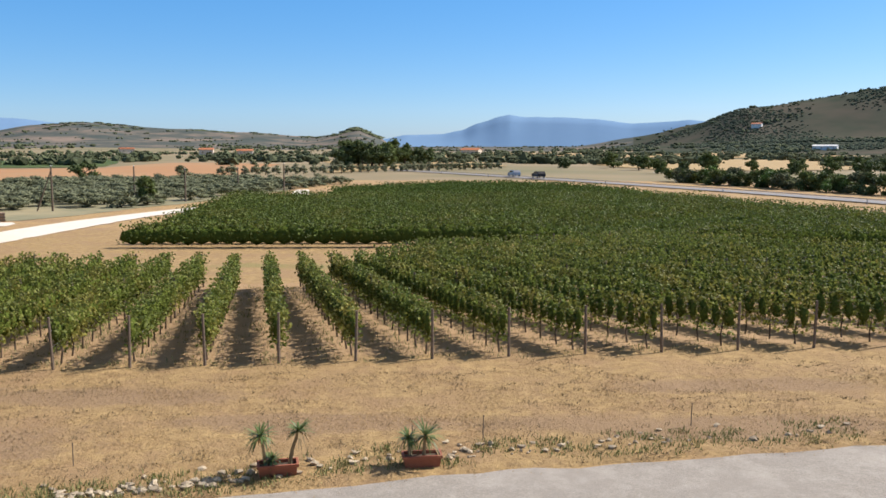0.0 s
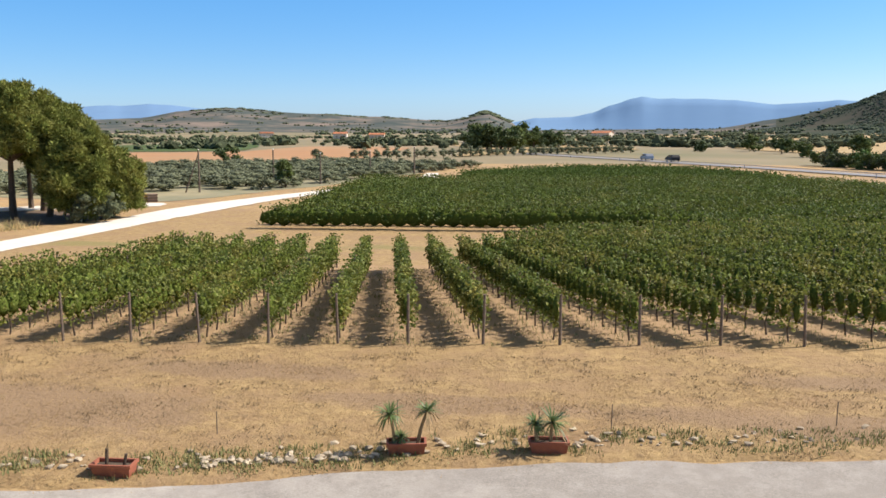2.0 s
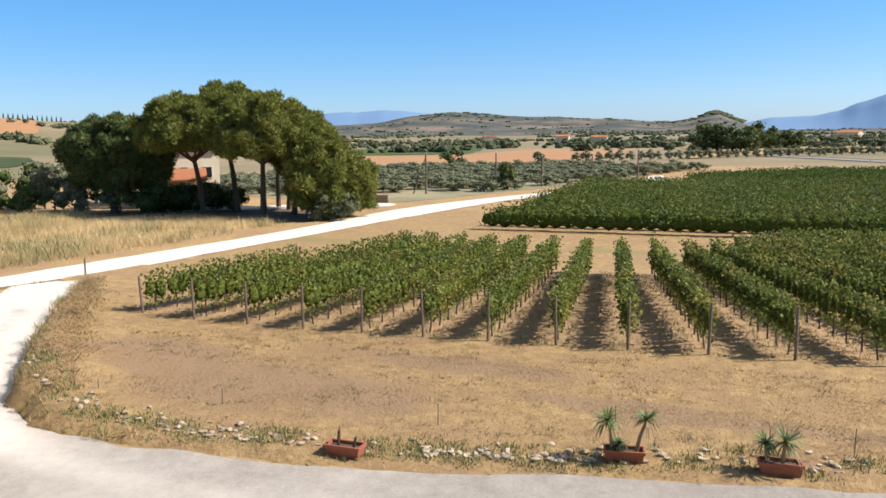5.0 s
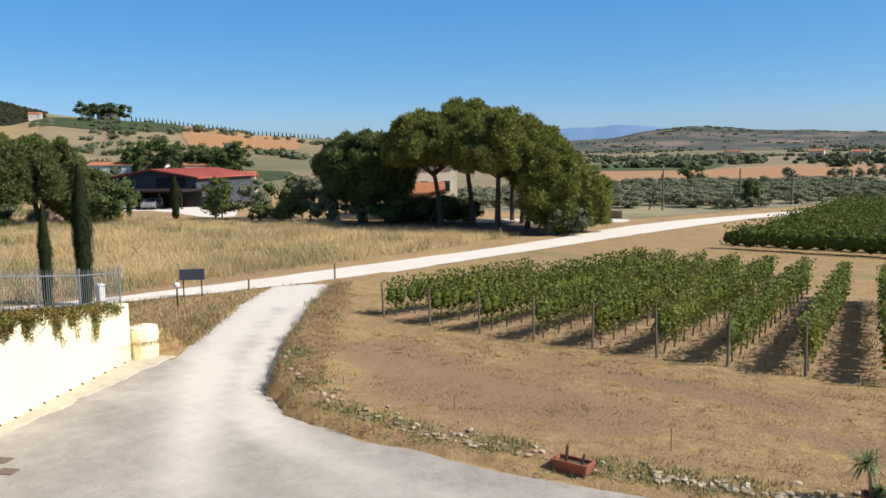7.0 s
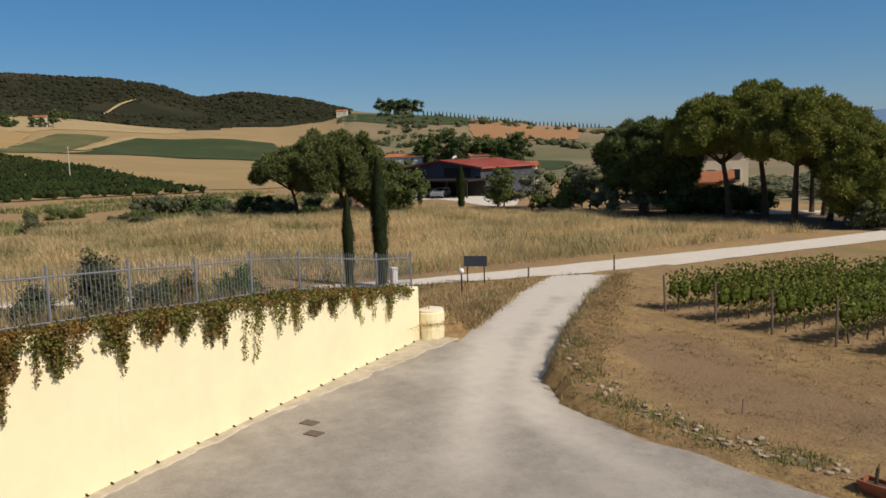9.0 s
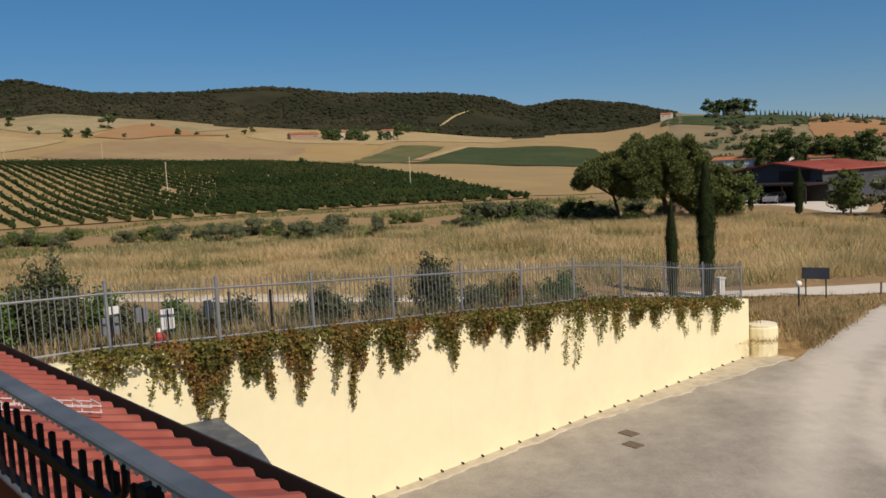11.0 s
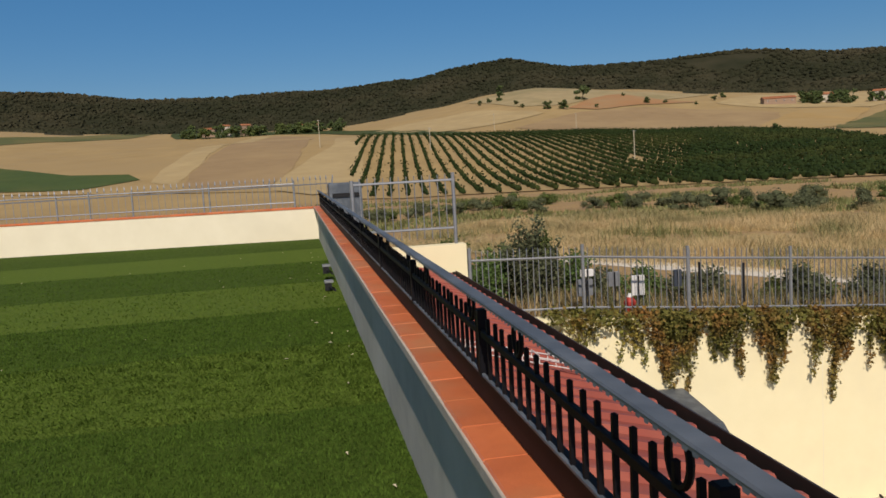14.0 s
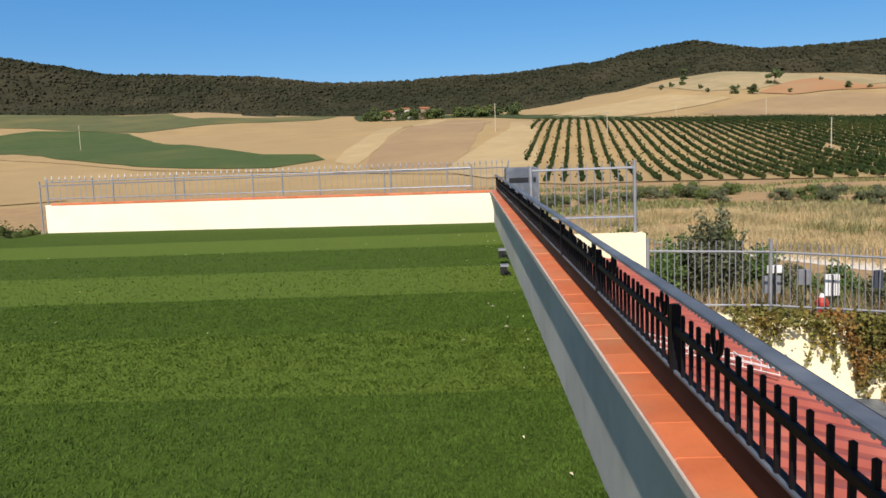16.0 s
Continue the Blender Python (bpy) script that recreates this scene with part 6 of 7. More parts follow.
field("green_slope", [(83.4, 447), (80.3, 612), (77.7, 620), (75.0, 600), (71.4, 600), (70.5, 480), (72, 420), (78.7, 410), (83.7, 400), (85.9, 400)], M["grove"], "green vineyard slope below the woods", 0.8, 15)
field("slope_track", [(84.0, 470), (80.6, 610), (80.2, 622), (78.4, 628), (78.4, 620), (80.0, 612), (83.4, 465)], M["mown"], "pale dirt track along the green slope", 1.1, 12, wob=0.5)
field("hill_track", [(82.0, 1310), (81.05, 1395), (80.0, 1450), (79.9, 1450), (80.9, 1390), (81.9, 1305)], M["mown"], "pale track climbing the wooded hill", 6.0, 20, wob=0.0)
field("green_band", [(131.4, 650), (125.0, 640), (121.5, 592), (111.9, 428), (111.9, 480), (121.5, 655), (128, 760), (131.4, 780)], M["grove"], "dark green strip behind the stubble field", 0.7, 15)
field("ochre_hill", [(50.5, 620), (57.5, 600), (57.5, 800), (53.0, 830), (50.5, 780)], M["ochre"], "ploughed orange field on the rise", 1.0, 20)
field("green_slope", [(83.2, 445), (80.4, 596), (75.6, 640), (71.4, 600), (70.5, 480), (72, 430), (78, 440)], M["grove"], "green vineyard slope below the woods", 0.9, 20)
field("green_flat", [(52, 240), (60, 260), (70, 330), (68, 470), (58, 480), (51, 380)], M["grove"], "flat green field behind the sheds", 0.4, 25)
field("green_hill", [(56, 700), (62, 680), (67, 720), (66, 850), (60, 850), (56, 820)], M["grove"], "green vine-planted hilltop slope", 0.8, 25)
field("vineyard_left", [(153.9, 591), (152.0, 618), (146.4, 570), (142.2, 365), (137.9, 293), (134.4, 277), (133.9, 257), (137.5, 243), (143.1, 258), (146.2, 275), (150.9, 330), (154.0, 421), (158, 460), (158, 600)], M["leafcrop"], "green vineyard on the western slope", 0.75, 12)
field("pasture_strip", [(153.8, 860), (150, 845), (146.3, 760), (143.9, 790), (142.3, 690), (132.8, 800), (134.3, 690), (139.2, 650), (145.7, 575), (152.0, 640), (153.8, 650), (158, 660), (158, 860)], M["pasture"], "grey-green pasture under the woods", 0.6, 20)
# northern plain
field("ochre_plain", [(32, 180), (29.3, 188), (22.7, 176), (15.1, 192), (11.3, 340), (18.2, 380), (22.7, 290), (29.3, 294), (33, 290)], M["ochre"], "ploughed orange field in the plain", 0.2, 20)
field("green_plain", [(33, 310), (29.8, 304), (22.4, 306), (21.5, 420), (22.4, 520), (29.8, 460), (33, 430)], M["leafcrop"], "flat green crop in the plain", 0.35, 20)
sheet("tan_plain", smooth_outline([(-30, 215), (-10, 262), (10, 276), (24, 300), (10, 420), (-60, 420), (-40, 320)], 8, 2.0, seed=9), M["stubble"], 0.2, 25, "tan stubble field in the plain", "field", height=lay)
sheet("stubble_plain", smooth_outline([(70, 240), (130, 250), (260, 300), (330, 420), (240, 520), (120, 430), (60, 330)], 8, 2.0, seed=11), M["stubble"], 0.2, 30, "pale stubble field beyond the main road", "field", height=lay)
sheet("stubble_far", smooth_outline([(-20, 560), (160, 520), (330, 640), (300, 900), (60, 980), (-60, 800)], 12, 3.0, seed=12), M["stubble"], 0.5, 60, "far pale stubble fields", "field", height=lay)
ROADR = [(66, 52), (60, 76), (52.8, 97), (44.2, 122), (32.2, 150), (21.5, 172), (13, 190), (2, 212), (-16, 246)]
sheet("main_road", smooth_outline([(x - 1.2, y) for x, y in ROADR] + [(x + 3.2, y + 1.0) for x, y in reversed(ROADR)], 6, 0.0), M["asphalt"], 0.14, 15, "grey asphalt main road", "road", height=land)
rail = Soup()
for (ax, ay), (bx, by) in zip(ROADR, ROADR[1:]):
    rail.tube([(ax - 2.2, ay, 0.65), (bx - 2.2, by, 0.65)], 0.07, 4)
for i in range(8):
    ax, ay = ROADR[i]
    rail.tube([(ax - 2.2, ay, -0.05), (ax - 2.2, ay, 0.7)], 0.07, 4)
solid("guard_rail", rail, M["zinc"], "long steel guard rail along the main road", "guard rail")


# dark vineyard on the western slope: long rows running uphill
def slope_vines():
    rim = [polar(a, r) for a, r in ((75.6, 166), (82, 166), (90, 164), (98, 163), (106, 164), (112, 165), (120.5, 172), (119.6, 300), (119.4, 418), (110, 420), (100, 420), (94, 405), (88, 345), (82.5, 272))]
    d = Vector((-math.sin(radians(116.5)), math.cos(radians(116.5)), 0))
    n = Vector((-d.y, d.x, 0))
    rnd = random.Random(5)
    s = Soup()
    bare = Soup()
    o = -260.0
    while o < 260:
        hits = []
        for i in range(len(rim)):
            a, b = Vector((*rim[i], 0)), Vector((*rim[(i + 1) % len(rim)], 0))
            na, nb = a.dot(n) - o, b.dot(n) - o
            if na * nb < 0:
                q = a.lerp(b, na / (na - nb))
                hits.append(q.dot(d))
        hits.sort()
        for t0, t1 in zip(hits[::2], hits[1::2]):
            if t1 - t0 < 4:
                continue
            mid = n * o + d * (t0 + t1) / 2
            az = math.degrees(math.atan2(-mid.x, mid.y))
            m = int((t1 - t0) / 1.7)
            for i in range(m):
                t = t0 + (t1 - t0) * (i + rnd.random()) / m
                p = n * o + d * t
                paz = math.degrees(math.atan2(-p.x, p.y))
                pr = math.hypot(p.x, p.y)
                young = paz > 111.5
                if abs(paz - 100.5) < 0.55 and 236 < pr < 249:
                    continue
                z = land(p.x, p.y)
                s.blob((p.x + rnd.gauss(0, 0.12), p.y + rnd.gauss(0, 0.12), z + 0.75), rnd.uniform(0.85, 1.15) * (0.55 if young else (0.60 if paz > 97 else 0.78)), rnd, 1, (0.9, 0.9, 0.95), 0.45)
                if i % 2 == 0:
                    for _ in range(3):
                        s.leaf((p.x + rnd.gauss(0, 0.5), p.y + rnd.gauss(0, 0.5), z + rnd.uniform(0.7, 1.9)), 0.6, rnd)
        o += 3.7
    solid("vineyard_slope", s, M["vinedark"], "dark green vineyard in long rows up the slope", "vineyard", kind="stuff")
    sheet("slope_soil", smooth_outline(rim, 10, 1.0, seed=1), M["stubble"], 0.2, 20, "pale soil under the slope vineyard", "field", height=lay)


slope_vines()

# poles across the fields
for az, r, h in ((122.0, 330, 11), (114.4, 300, 8.5), (109.9, 430, 10.5), (104.3, 440, 9.5), (100.5, 243, 8.6), (84.2, 225, 8.8), (149.4, 420, 11.5)):
    x, y = polar(az, r)
    e = thing("field_pole", "slim pale power pole standing in the fields", "pole", "power poles in the fields", at=(x, y, land(x, y)))
    part("pole", Soup().tube([(0, 0, -0.3), (0, 0, h)], [0.16, 0.11], 6), M["concrete"], e)
    part("crossarm", Soup().box((0, 0, h - 0.3), (1.1, 0.1, 0.1), radians(az)), M["zinc"], e)

# woods on the hills: countless crowns
rnd = random.Random(17)
fw = Soup()
for i in range(25000):
    az = rnd.uniform(66, 158)
    rs = lerp_table(SKY_R, az)
    r = R3 * 1.05 + (rs * 1.02 - R3 * 1.05) * rnd.random() ** 0.8
    x, y = polar(az, r)
    if noise.noise(Vector((x * 0.004, y * 0.004, 2))) < -0.44 and r < rs * 0.93:
        continue
    c = rnd.uniform(1.8, 4.4)
    fw.blob((x, y, land(x, y) + c * 0.25), c, rnd, 1, (1.1, 1.1, 0.8), 0.5)
solid("hill_woods", fw, M["forest"], "dense dark scrub woods on the hills", "woods", kind="stuff")
ft = Soup()
for i in range(5200):
    az = rnd.uniform(-32, 64)
    r = 330 + 1900 * rnd.random() ** 1.3
    x, y = polar(az, r)
    if noise.noise(Vector((az * 0.12, r * 0.012, 8))) < 0.05:
        continue
    c = rnd.uniform(1.3, 3.2)
    for _ in range(1 + int(rnd.random() * 3)):
        q = (x + rnd.gauss(0, 6), y + rnd.gauss(0, 3), land(x, y) + c * 0.5)
        k = c * rnd.uniform(0.7, 1.1)
        ft.blob(q, k * (0.8 if r < 800 else 1.0), rnd, 1, (1.3, 1.3, 0.85), 0.5)
        if r < 800:
            crown_leaves(ft, q, (k * 1.25, k * 1.25, k * 0.9), 26, k * 0.42, rnd, 0.7)
mq = Soup()
for i in range(13000):
    az, r = rnd.uniform(-34, -12), rnd.uniform(880, 1530)
    x, y = polar(az, r)
    if noise.noise(Vector((x * 0.006, y * 0.006, 2))) > -0.12 + 0.3 * rnd.random():
        c = rnd.uniform(1.0, 2.3)
        mq.blob((x, y, land(x, y) + c * 0.2), c, rnd, 1, (1.1, 1.1, 0.7), 0.4)
for i in range(260):
    az = rnd.uniform(4.3, 7.6)
    r = rnd.uniform(2100, 2650)
    x, y = polar(az, r)
    ft.blob((x, y, land(x, y)), rnd.uniform(4, 8), rnd, 1, (1.5, 1.5, 0.35), 0.5)
for i in range(420):
    az = rnd.uniform(9, 28)
    r = rnd.uniform(2250, 2650)
    x, y = polar(az, r)
    if noise.noise(Vector((az * 0.35, 0, 1))) > 0.0:
        ft.blob((x, y, land(x, y)), rnd.uniform(4, 8), rnd, 1, (1.6, 1.6, 0.3), 0.5)
# scrub leaves greyed and lightened: distance haze mixed into their colour
solid("maquis_scrub", mq, mat("hazed_maquis_leaf", (0.098, 0.114, 0.078), (0.076, 0.092, 0.064), 0.05, 0.95, per=0.3, spec=0.0), "hazy grey-green scrub covering the eastern hill", "scrub", kind="stuff")
solid("plain_trees", ft, M["plainleaf"], "scattered trees and hedges over the far plain", "trees", kind="stuff")
# lone dark trees on the golden hill
HILL_TREES = [(109.4, 739, 9), (103.8, 661, 11), (106.2, 600, 6), (105.1, 598, 6.5), (110.8, 674, 3.5), (110.2, 682, 4), (109.5, 685, 4.5), (108.3, 643, 3.5), (107.9, 618, 3), (99.5, 638, 5), (98.4, 643, 3), (96.4, 640, 2.5), (95.3, 674, 4), (94.7, 704, 4.5), (102.9, 608, 3), (101.1, 696, 3), (91.5, 367, 3.5), (84.9, 763, 9), (84.1, 766, 8), (82.7, 795, 9), (85.6, 655, 7), (88.2, 640, 7), (87.4, 636, 6), (89.2, 632, 5), (90.0, 640, 4)]
for i, (az, r, h) in enumerate(HILL_TREES):
    x, y = polar(az, r)
    tree("hill_tree", "lone dark oak on the golden hill", (x, y), h * 0.2, 0.4, (h * 0.5, h * 0.55, h * 0.55, h * 0.48), 12, h * 0.26, 26, h * 0.13, M["pinedark"], 800 + i, group="lone trees on the golden hill", z=lay(x, y), limbs=2)
# trees before the sheds' background, on the ridge and round the hill farms
for i in range(16):
    az = 54.2 + 7.2 * i / 15 + rnd.uniform(-0.2, 0.2)
    x, y = polar(az, 330 + rnd.uniform(-12, 20))
    h = rnd.uniform(10, 15)
    tree("windbreak_tree", "tall dark tree of a windbreak", (x, y), h * 0.25, 0.3, (h * 0.55, 3.6, 3.6, h * 0.45), 20, 1.6, 60, 0.6, M["shrub"] if i % 3 else M["pinedark"], 860 + i, group="windbreak behind the sheds", z=land(x, y), limbs=2)
for i in range(9):
    x, y = polar(61.4 + 2.6 * i / 8, 838)
    tree("ridge_tree", "dark pine on the ridge top", (x, y), 3, 0.4, (9, 6, 6, 6), 10, 3.0, 24, 1.6, M["pinedark"], 880 + i, group="trees on the ridge", z=land(x, y), limbs=2)
for i in range(46):
    x, y = polar(49.0 + 12 * i / 45, 845)
    e = thing("ridge_cypress", "distant cypress on the ridge line", "tree", "cypress avenue on the ridge", at=(x, y, land(x, y)))
    part("crown", Soup().lathe((0, 0, 0), [(0.3, 0), (0.7, 1.0), (0.6, 3), (0.1, 5.5)], 6), M["cypress"], e)
for i in range(40):
    az = rnd.uniform(119.6, 131)
    x, y = polar(az, 640 + rnd.uniform(-10, 25))
    h = rnd.uniform(5, 10)
    tree("farm_tree", "dark garden tree round the hill farm", (x, y), 1, 0.3, (h * 0.5, 4.5, 4.5, h * 0.5), 9, 2.4, 22, 1.3, M["pinedark"] if i % 2 else M["shrub"], 900 + i, group="trees round the hill farm", z=land(x, y), limbs=2)
for i in range(14):
    az = rnd.uniform(84.6, 90)
    x, y = polar(az, 640 + rnd.uniform(0, 20))
    tree("farm_tree", "dark garden tree round the hill farm", (x, y), 1, 0.3, (4, 4.0, 4.0, 4), 9, 2.2, 22, 1.2, M["pinedark"], 930 + i, group="trees round the hill farm", z=land(x, y), limbs=2)


# ---- buildings ----
def house(name, label, pos, size, rz_, wall_m, roof_m, z=None, eave=0.4, pitch=0.32, windows=3, group=""):
    L, W, H = size
    z0 = ground(*pos) if z is None else z
    e = thing(name, label, "building", group, at=(pos[0], pos[1], z0), rz=rz_)
    rise = W / 2 * pitch
    wl = Soup()
    wl.add([(-L / 2, -W / 2, -1), (L / 2, -W / 2, -1), (L / 2, W / 2, -1), (-L / 2, W / 2, -1), (-L / 2, -W / 2, H), (L / 2, -W / 2, H), (L / 2, W / 2, H), (-L / 2, W / 2, H), (-L / 2, 0, H + rise), (L / 2, 0, H + rise)],
           [(0, 1, 5, 4), (2, 3, 7, 6), (1, 2, 6, 9, 5), (3, 0, 4, 8, 7)])
    part("wall", wl, wall_m, e)
    for sgn in (-1, 1):
        k = eave * pitch
        rf = Soup()
        pts = [(-L / 2 - eave, 0, H + rise + 0.02), (L / 2 + eave, 0, H + rise + 0.02), (L / 2 + eave, sgn * (W / 2 + eave), H - k + 0.02), (-L / 2 - eave, sgn * (W / 2 + eave), H - k + 0.02)]
        rf.add(pts + [(x, y, zz + 0.16) for x, y, zz in pts], [(3, 2, 1, 0), (4, 5, 6, 7), (0, 1, 5, 4), (1, 2, 6, 5), (2, 3, 7, 6), (3, 0, 4, 7)])
        n = int(L / 0.45) if L < 40 else 0
        for i in range(n):
            x = -L / 2 + (i + 0.5) * L / n
            rf.tube([(x, sgn * 0.1, H + rise + 0.19), (x, sgn * (W / 2 + eave), H - k + 0.19)], 0.10, 4, False)
        part("roof", rf, roof_m, e)
    for i in range(windows):
        x = -L / 2 + L * (i + 0.5) / windows
        for sgn in (-1, 1):
            wdw = part("window", Soup().box((x, sgn * (W / 2 + 0.02), H * 0.55), (0.9, 0.08, 1.2)), M["white"], e)
            part("pane", Soup().box((x, sgn * (W / 2 + 0.045), H * 0.55), (0.76, 0.08, 1.06)), M["glass"], wdw)
    return e


house("farmhouse", "cream farmhouse with a clay tile roof behind pines", (-60.9, 68.4), (7.0, 7.0, 6.0), 42, M["creamt"], M["claytile"], windows=3)
# porch roof with columns on the side towards the road
porch = thing("porch", "tiled porch on ochre columns before the farmhouse", "porch", at=(-57.6, 63.6, 0), rz=42)
part("roof", Soup().add([(-2.9, -1.6, 2.6), (2.9, -1.6, 2.6), (2.9, 1.6, 3.6), (-2.9, 1.6, 3.6), (-2.9, -1.6, 2.76), (2.9, -1.6, 2.76), (2.9, 1.6, 3.76), (-2.9, 1.6, 3.76)], [(3, 2, 1, 0), (4, 5, 6, 7), (0, 1, 5, 4), (1, 2, 6, 5), (2, 3, 7, 6), (3, 0, 4, 7)]), M["claytile"], porch)
part("back_wall", Soup().box((0, 1.5, 1.6), (5.6, 0.2, 3.6)), M["housewall"], porch)
for i in range(4):
    part("column", Soup().tube([(-2.6 + 1.73 * i, -1.4, -0.1), (-2.6 + 1.73 * i, -1.4, 2.66)], 0.16, 8), M["housewall"], porch)
sheet("farm_forecourt", smooth_outline([(-56, 62), (-46, 69), (-38, 72.5), (-36.5, 69), (-42, 66.5), (-50, 61), (-54, 59.5)], 1.5, 0.3, seed=21), M["track"], 0.04, 4, "white gravel forecourt of the farmhouse", "yard")
sheet("pine_litter", smooth_outline([(-58, 53.5), (-46, 54.5), (-38, 53.2), (-35.4, 58), (-40, 64), (-50, 62), (-62, 55)], 1.5, 0.6, seed=22), mat("pine_litter", (0.15, 0.10, 0.06), (0.10, 0.07, 0.045), 2.0, 0.95, bump=0.02, fine=12), 0.025, 4, "brown pine litter under the trees", "ground")


def shed():
    e = thing("farm_shed", "long grey farm shed with a red low-pitched roof", "building", at=(-110.6, 69.4, 0), rz=-63.6)
    L, W, H, R = 17.0, 14.0, 4.0, 1.1
    part("wall", Soup().add([(-L / 2, -W / 2, -0.3), (L / 2, -W / 2, -0.3), (L / 2, W / 2, -0.3), (-L / 2, W / 2, -0.3), (-L / 2, -W / 2, H), (L / 2, -W / 2, H), (L / 2, W / 2, H), (-L / 2, W / 2, H), (-L / 2, 0, H + R), (L / 2, 0, H + R)],
                            [(0, 1, 5, 4), (2, 3, 7, 6), (1, 2, 6, 9, 5), (3, 0, 4, 8, 7)]), M["shedwall"], e)
    for sgn in (-1, 1):
        s = Soup()
        pts = [(-L / 2 - 0.5, 0, H + R), (L / 2 + 0.5, 0, H + R), (L / 2 + 0.5, sgn * (W / 2 + 0.6), H - 0.1), (-L / 2 - 0.5, sgn * (W / 2 + 0.6), H - 0.1)]
        s.add(pts + [(x, y, z + 0.2) for x, y, z in pts], [(3, 2, 1, 0), (4, 5, 6, 7), (0, 1, 5, 4), (1, 2, 6, 5), (2, 3, 7, 6), (3, 0, 4, 7)])
        rf = part("roof", s, M["shedroof"], e)
        for i in range(18):
            x = -L / 2 + i + 0.5
            part("rib", Soup().tube([(x, 0, H + R + 0.2), (x, sgn * (W / 2 + 0.5), H + 0.1)], 0.06, 4, False), M["shedroof"], rf)
    # opening drawn as a plate, the shade within it painted near-black
    part("door", Soup().box((L / 2 + 0.03, 3.0, 3.4), (0.1, 4.6, 1.4)), M["shadowgap"], e)
    part("window", Soup().box((L / 2 + 0.03, 6.6, 2.4), (0.1, 0.9, 0.8)), M["glass"], e)


shed()
cp = thing("carport", "dark flat-roofed open carport along the shed", "carport", at=(-104.6, 58.2, 0), rz=26.4)
part("roof", Soup().chamfer_box((0, 0, 2.45), (17, 5.0, 0.25), 0.05), M["darkgutter"], cp)
# back wall coloured near-black as the carport's shaded inside
part("back_wall", Soup().box((0, 2.4, 1.2), (17, 0.15, 2.5)), M["shadowgap"], cp)
for i in range(6):
    for yy in (-2.3,):
        part("post", Soup().box((-8.2 + i * 3.28, yy, 1.15), (0.16, 0.16, 2.5)), M["darkgutter"], cp)
sheet("shed_yard", smooth_outline([(-113, 52), (-104, 58), (-97, 66), (-90, 64), (-78, 55), (-80, 52.6), (-90, 55), (-98, 56), (-104, 49)], 2, 0.3, seed=24), M["track"], 0.04, 6, "pale gravel yard before the sheds", "yard")


def car(pos, rz_, paint, label, van=False):
    e = thing("van" if van else "car", label, "vehicle", "parked vehicles", at=pos, rz=rz_)
    L, W, H = (4.6, 1.8, 1.9) if van else (4.0, 1.7, 1.45)
    b = Soup()
    prof = [(-L / 2, 0.35), (L / 2, 0.35), (L / 2, 0.75), (L / 2 - 0.25, 0.9), (L * 0.26, 0.98), (L * 0.10, H - 0.05), (-L * 0.40, H), (-L / 2 + 0.05, 0.95)]
    n = len(prof)
    for y, k in ((-W / 2, 1), (W / 2, 1)):
        b.v += [(x, y * (0.86 if z > 1.0 else 1), z) for x, z in prof]
    b.f += [tuple(range(n - 1, -1, -1)), tuple(range(n, 2 * n))] + [(i, (i + 1) % n, n + (i + 1) % n, n + i) for i in range(n)]
    part("body", b, paint, e)
    for sgn in (-1, 1):
        part("side_window", Soup().box((-0.25, sgn * W * 0.45, H - 0.35), (L * 0.5, 0.12, 0.36)), M["glass"], e)
        for x in (-L * 0.31, L * 0.31):
            w = Soup().tube([(x, sgn * (W / 2 - 0.2), 0.31), (x, sgn * (W / 2 + 0.01), 0.31)], 0.31, 10)
            wh = part("wheel", w, M["rubber"], e)
            part("rim", Soup().tube([(x, sgn * (W / 2), 0.31), (x, sgn * (W / 2 + 0.02), 0.31)], 0.18, 8), M["zinc"], wh)
    part("windscreen", Soup().add([(L * 0.27, -W * 0.40, 1.0), (L * 0.27, W * 0.40, 1.0), (L * 0.125, W * 0.36, H - 0.08), (L * 0.125, -W * 0.36, H - 0.08)], [(0, 1, 2, 3)]), M["glass"], e)


car((-106.2, 55.6, 0.04), -55, M["carwhite"], "white delivery van parked under the carport", True)
car((-103.6, 56.9, 0.04), -55, M["carwhite"], "white small car parked under the carport")
car((-100.8, 58.2, 0.04), -50, M["cargrey"], "silver car parked before the carport")
for i, (x, y) in enumerate(((15.5, 187), (20.0, 178))):
    car((x + 1.0, y, 0.2), 105, M["black"] if i % 2 else M["cargrey"], "small car on the main road")

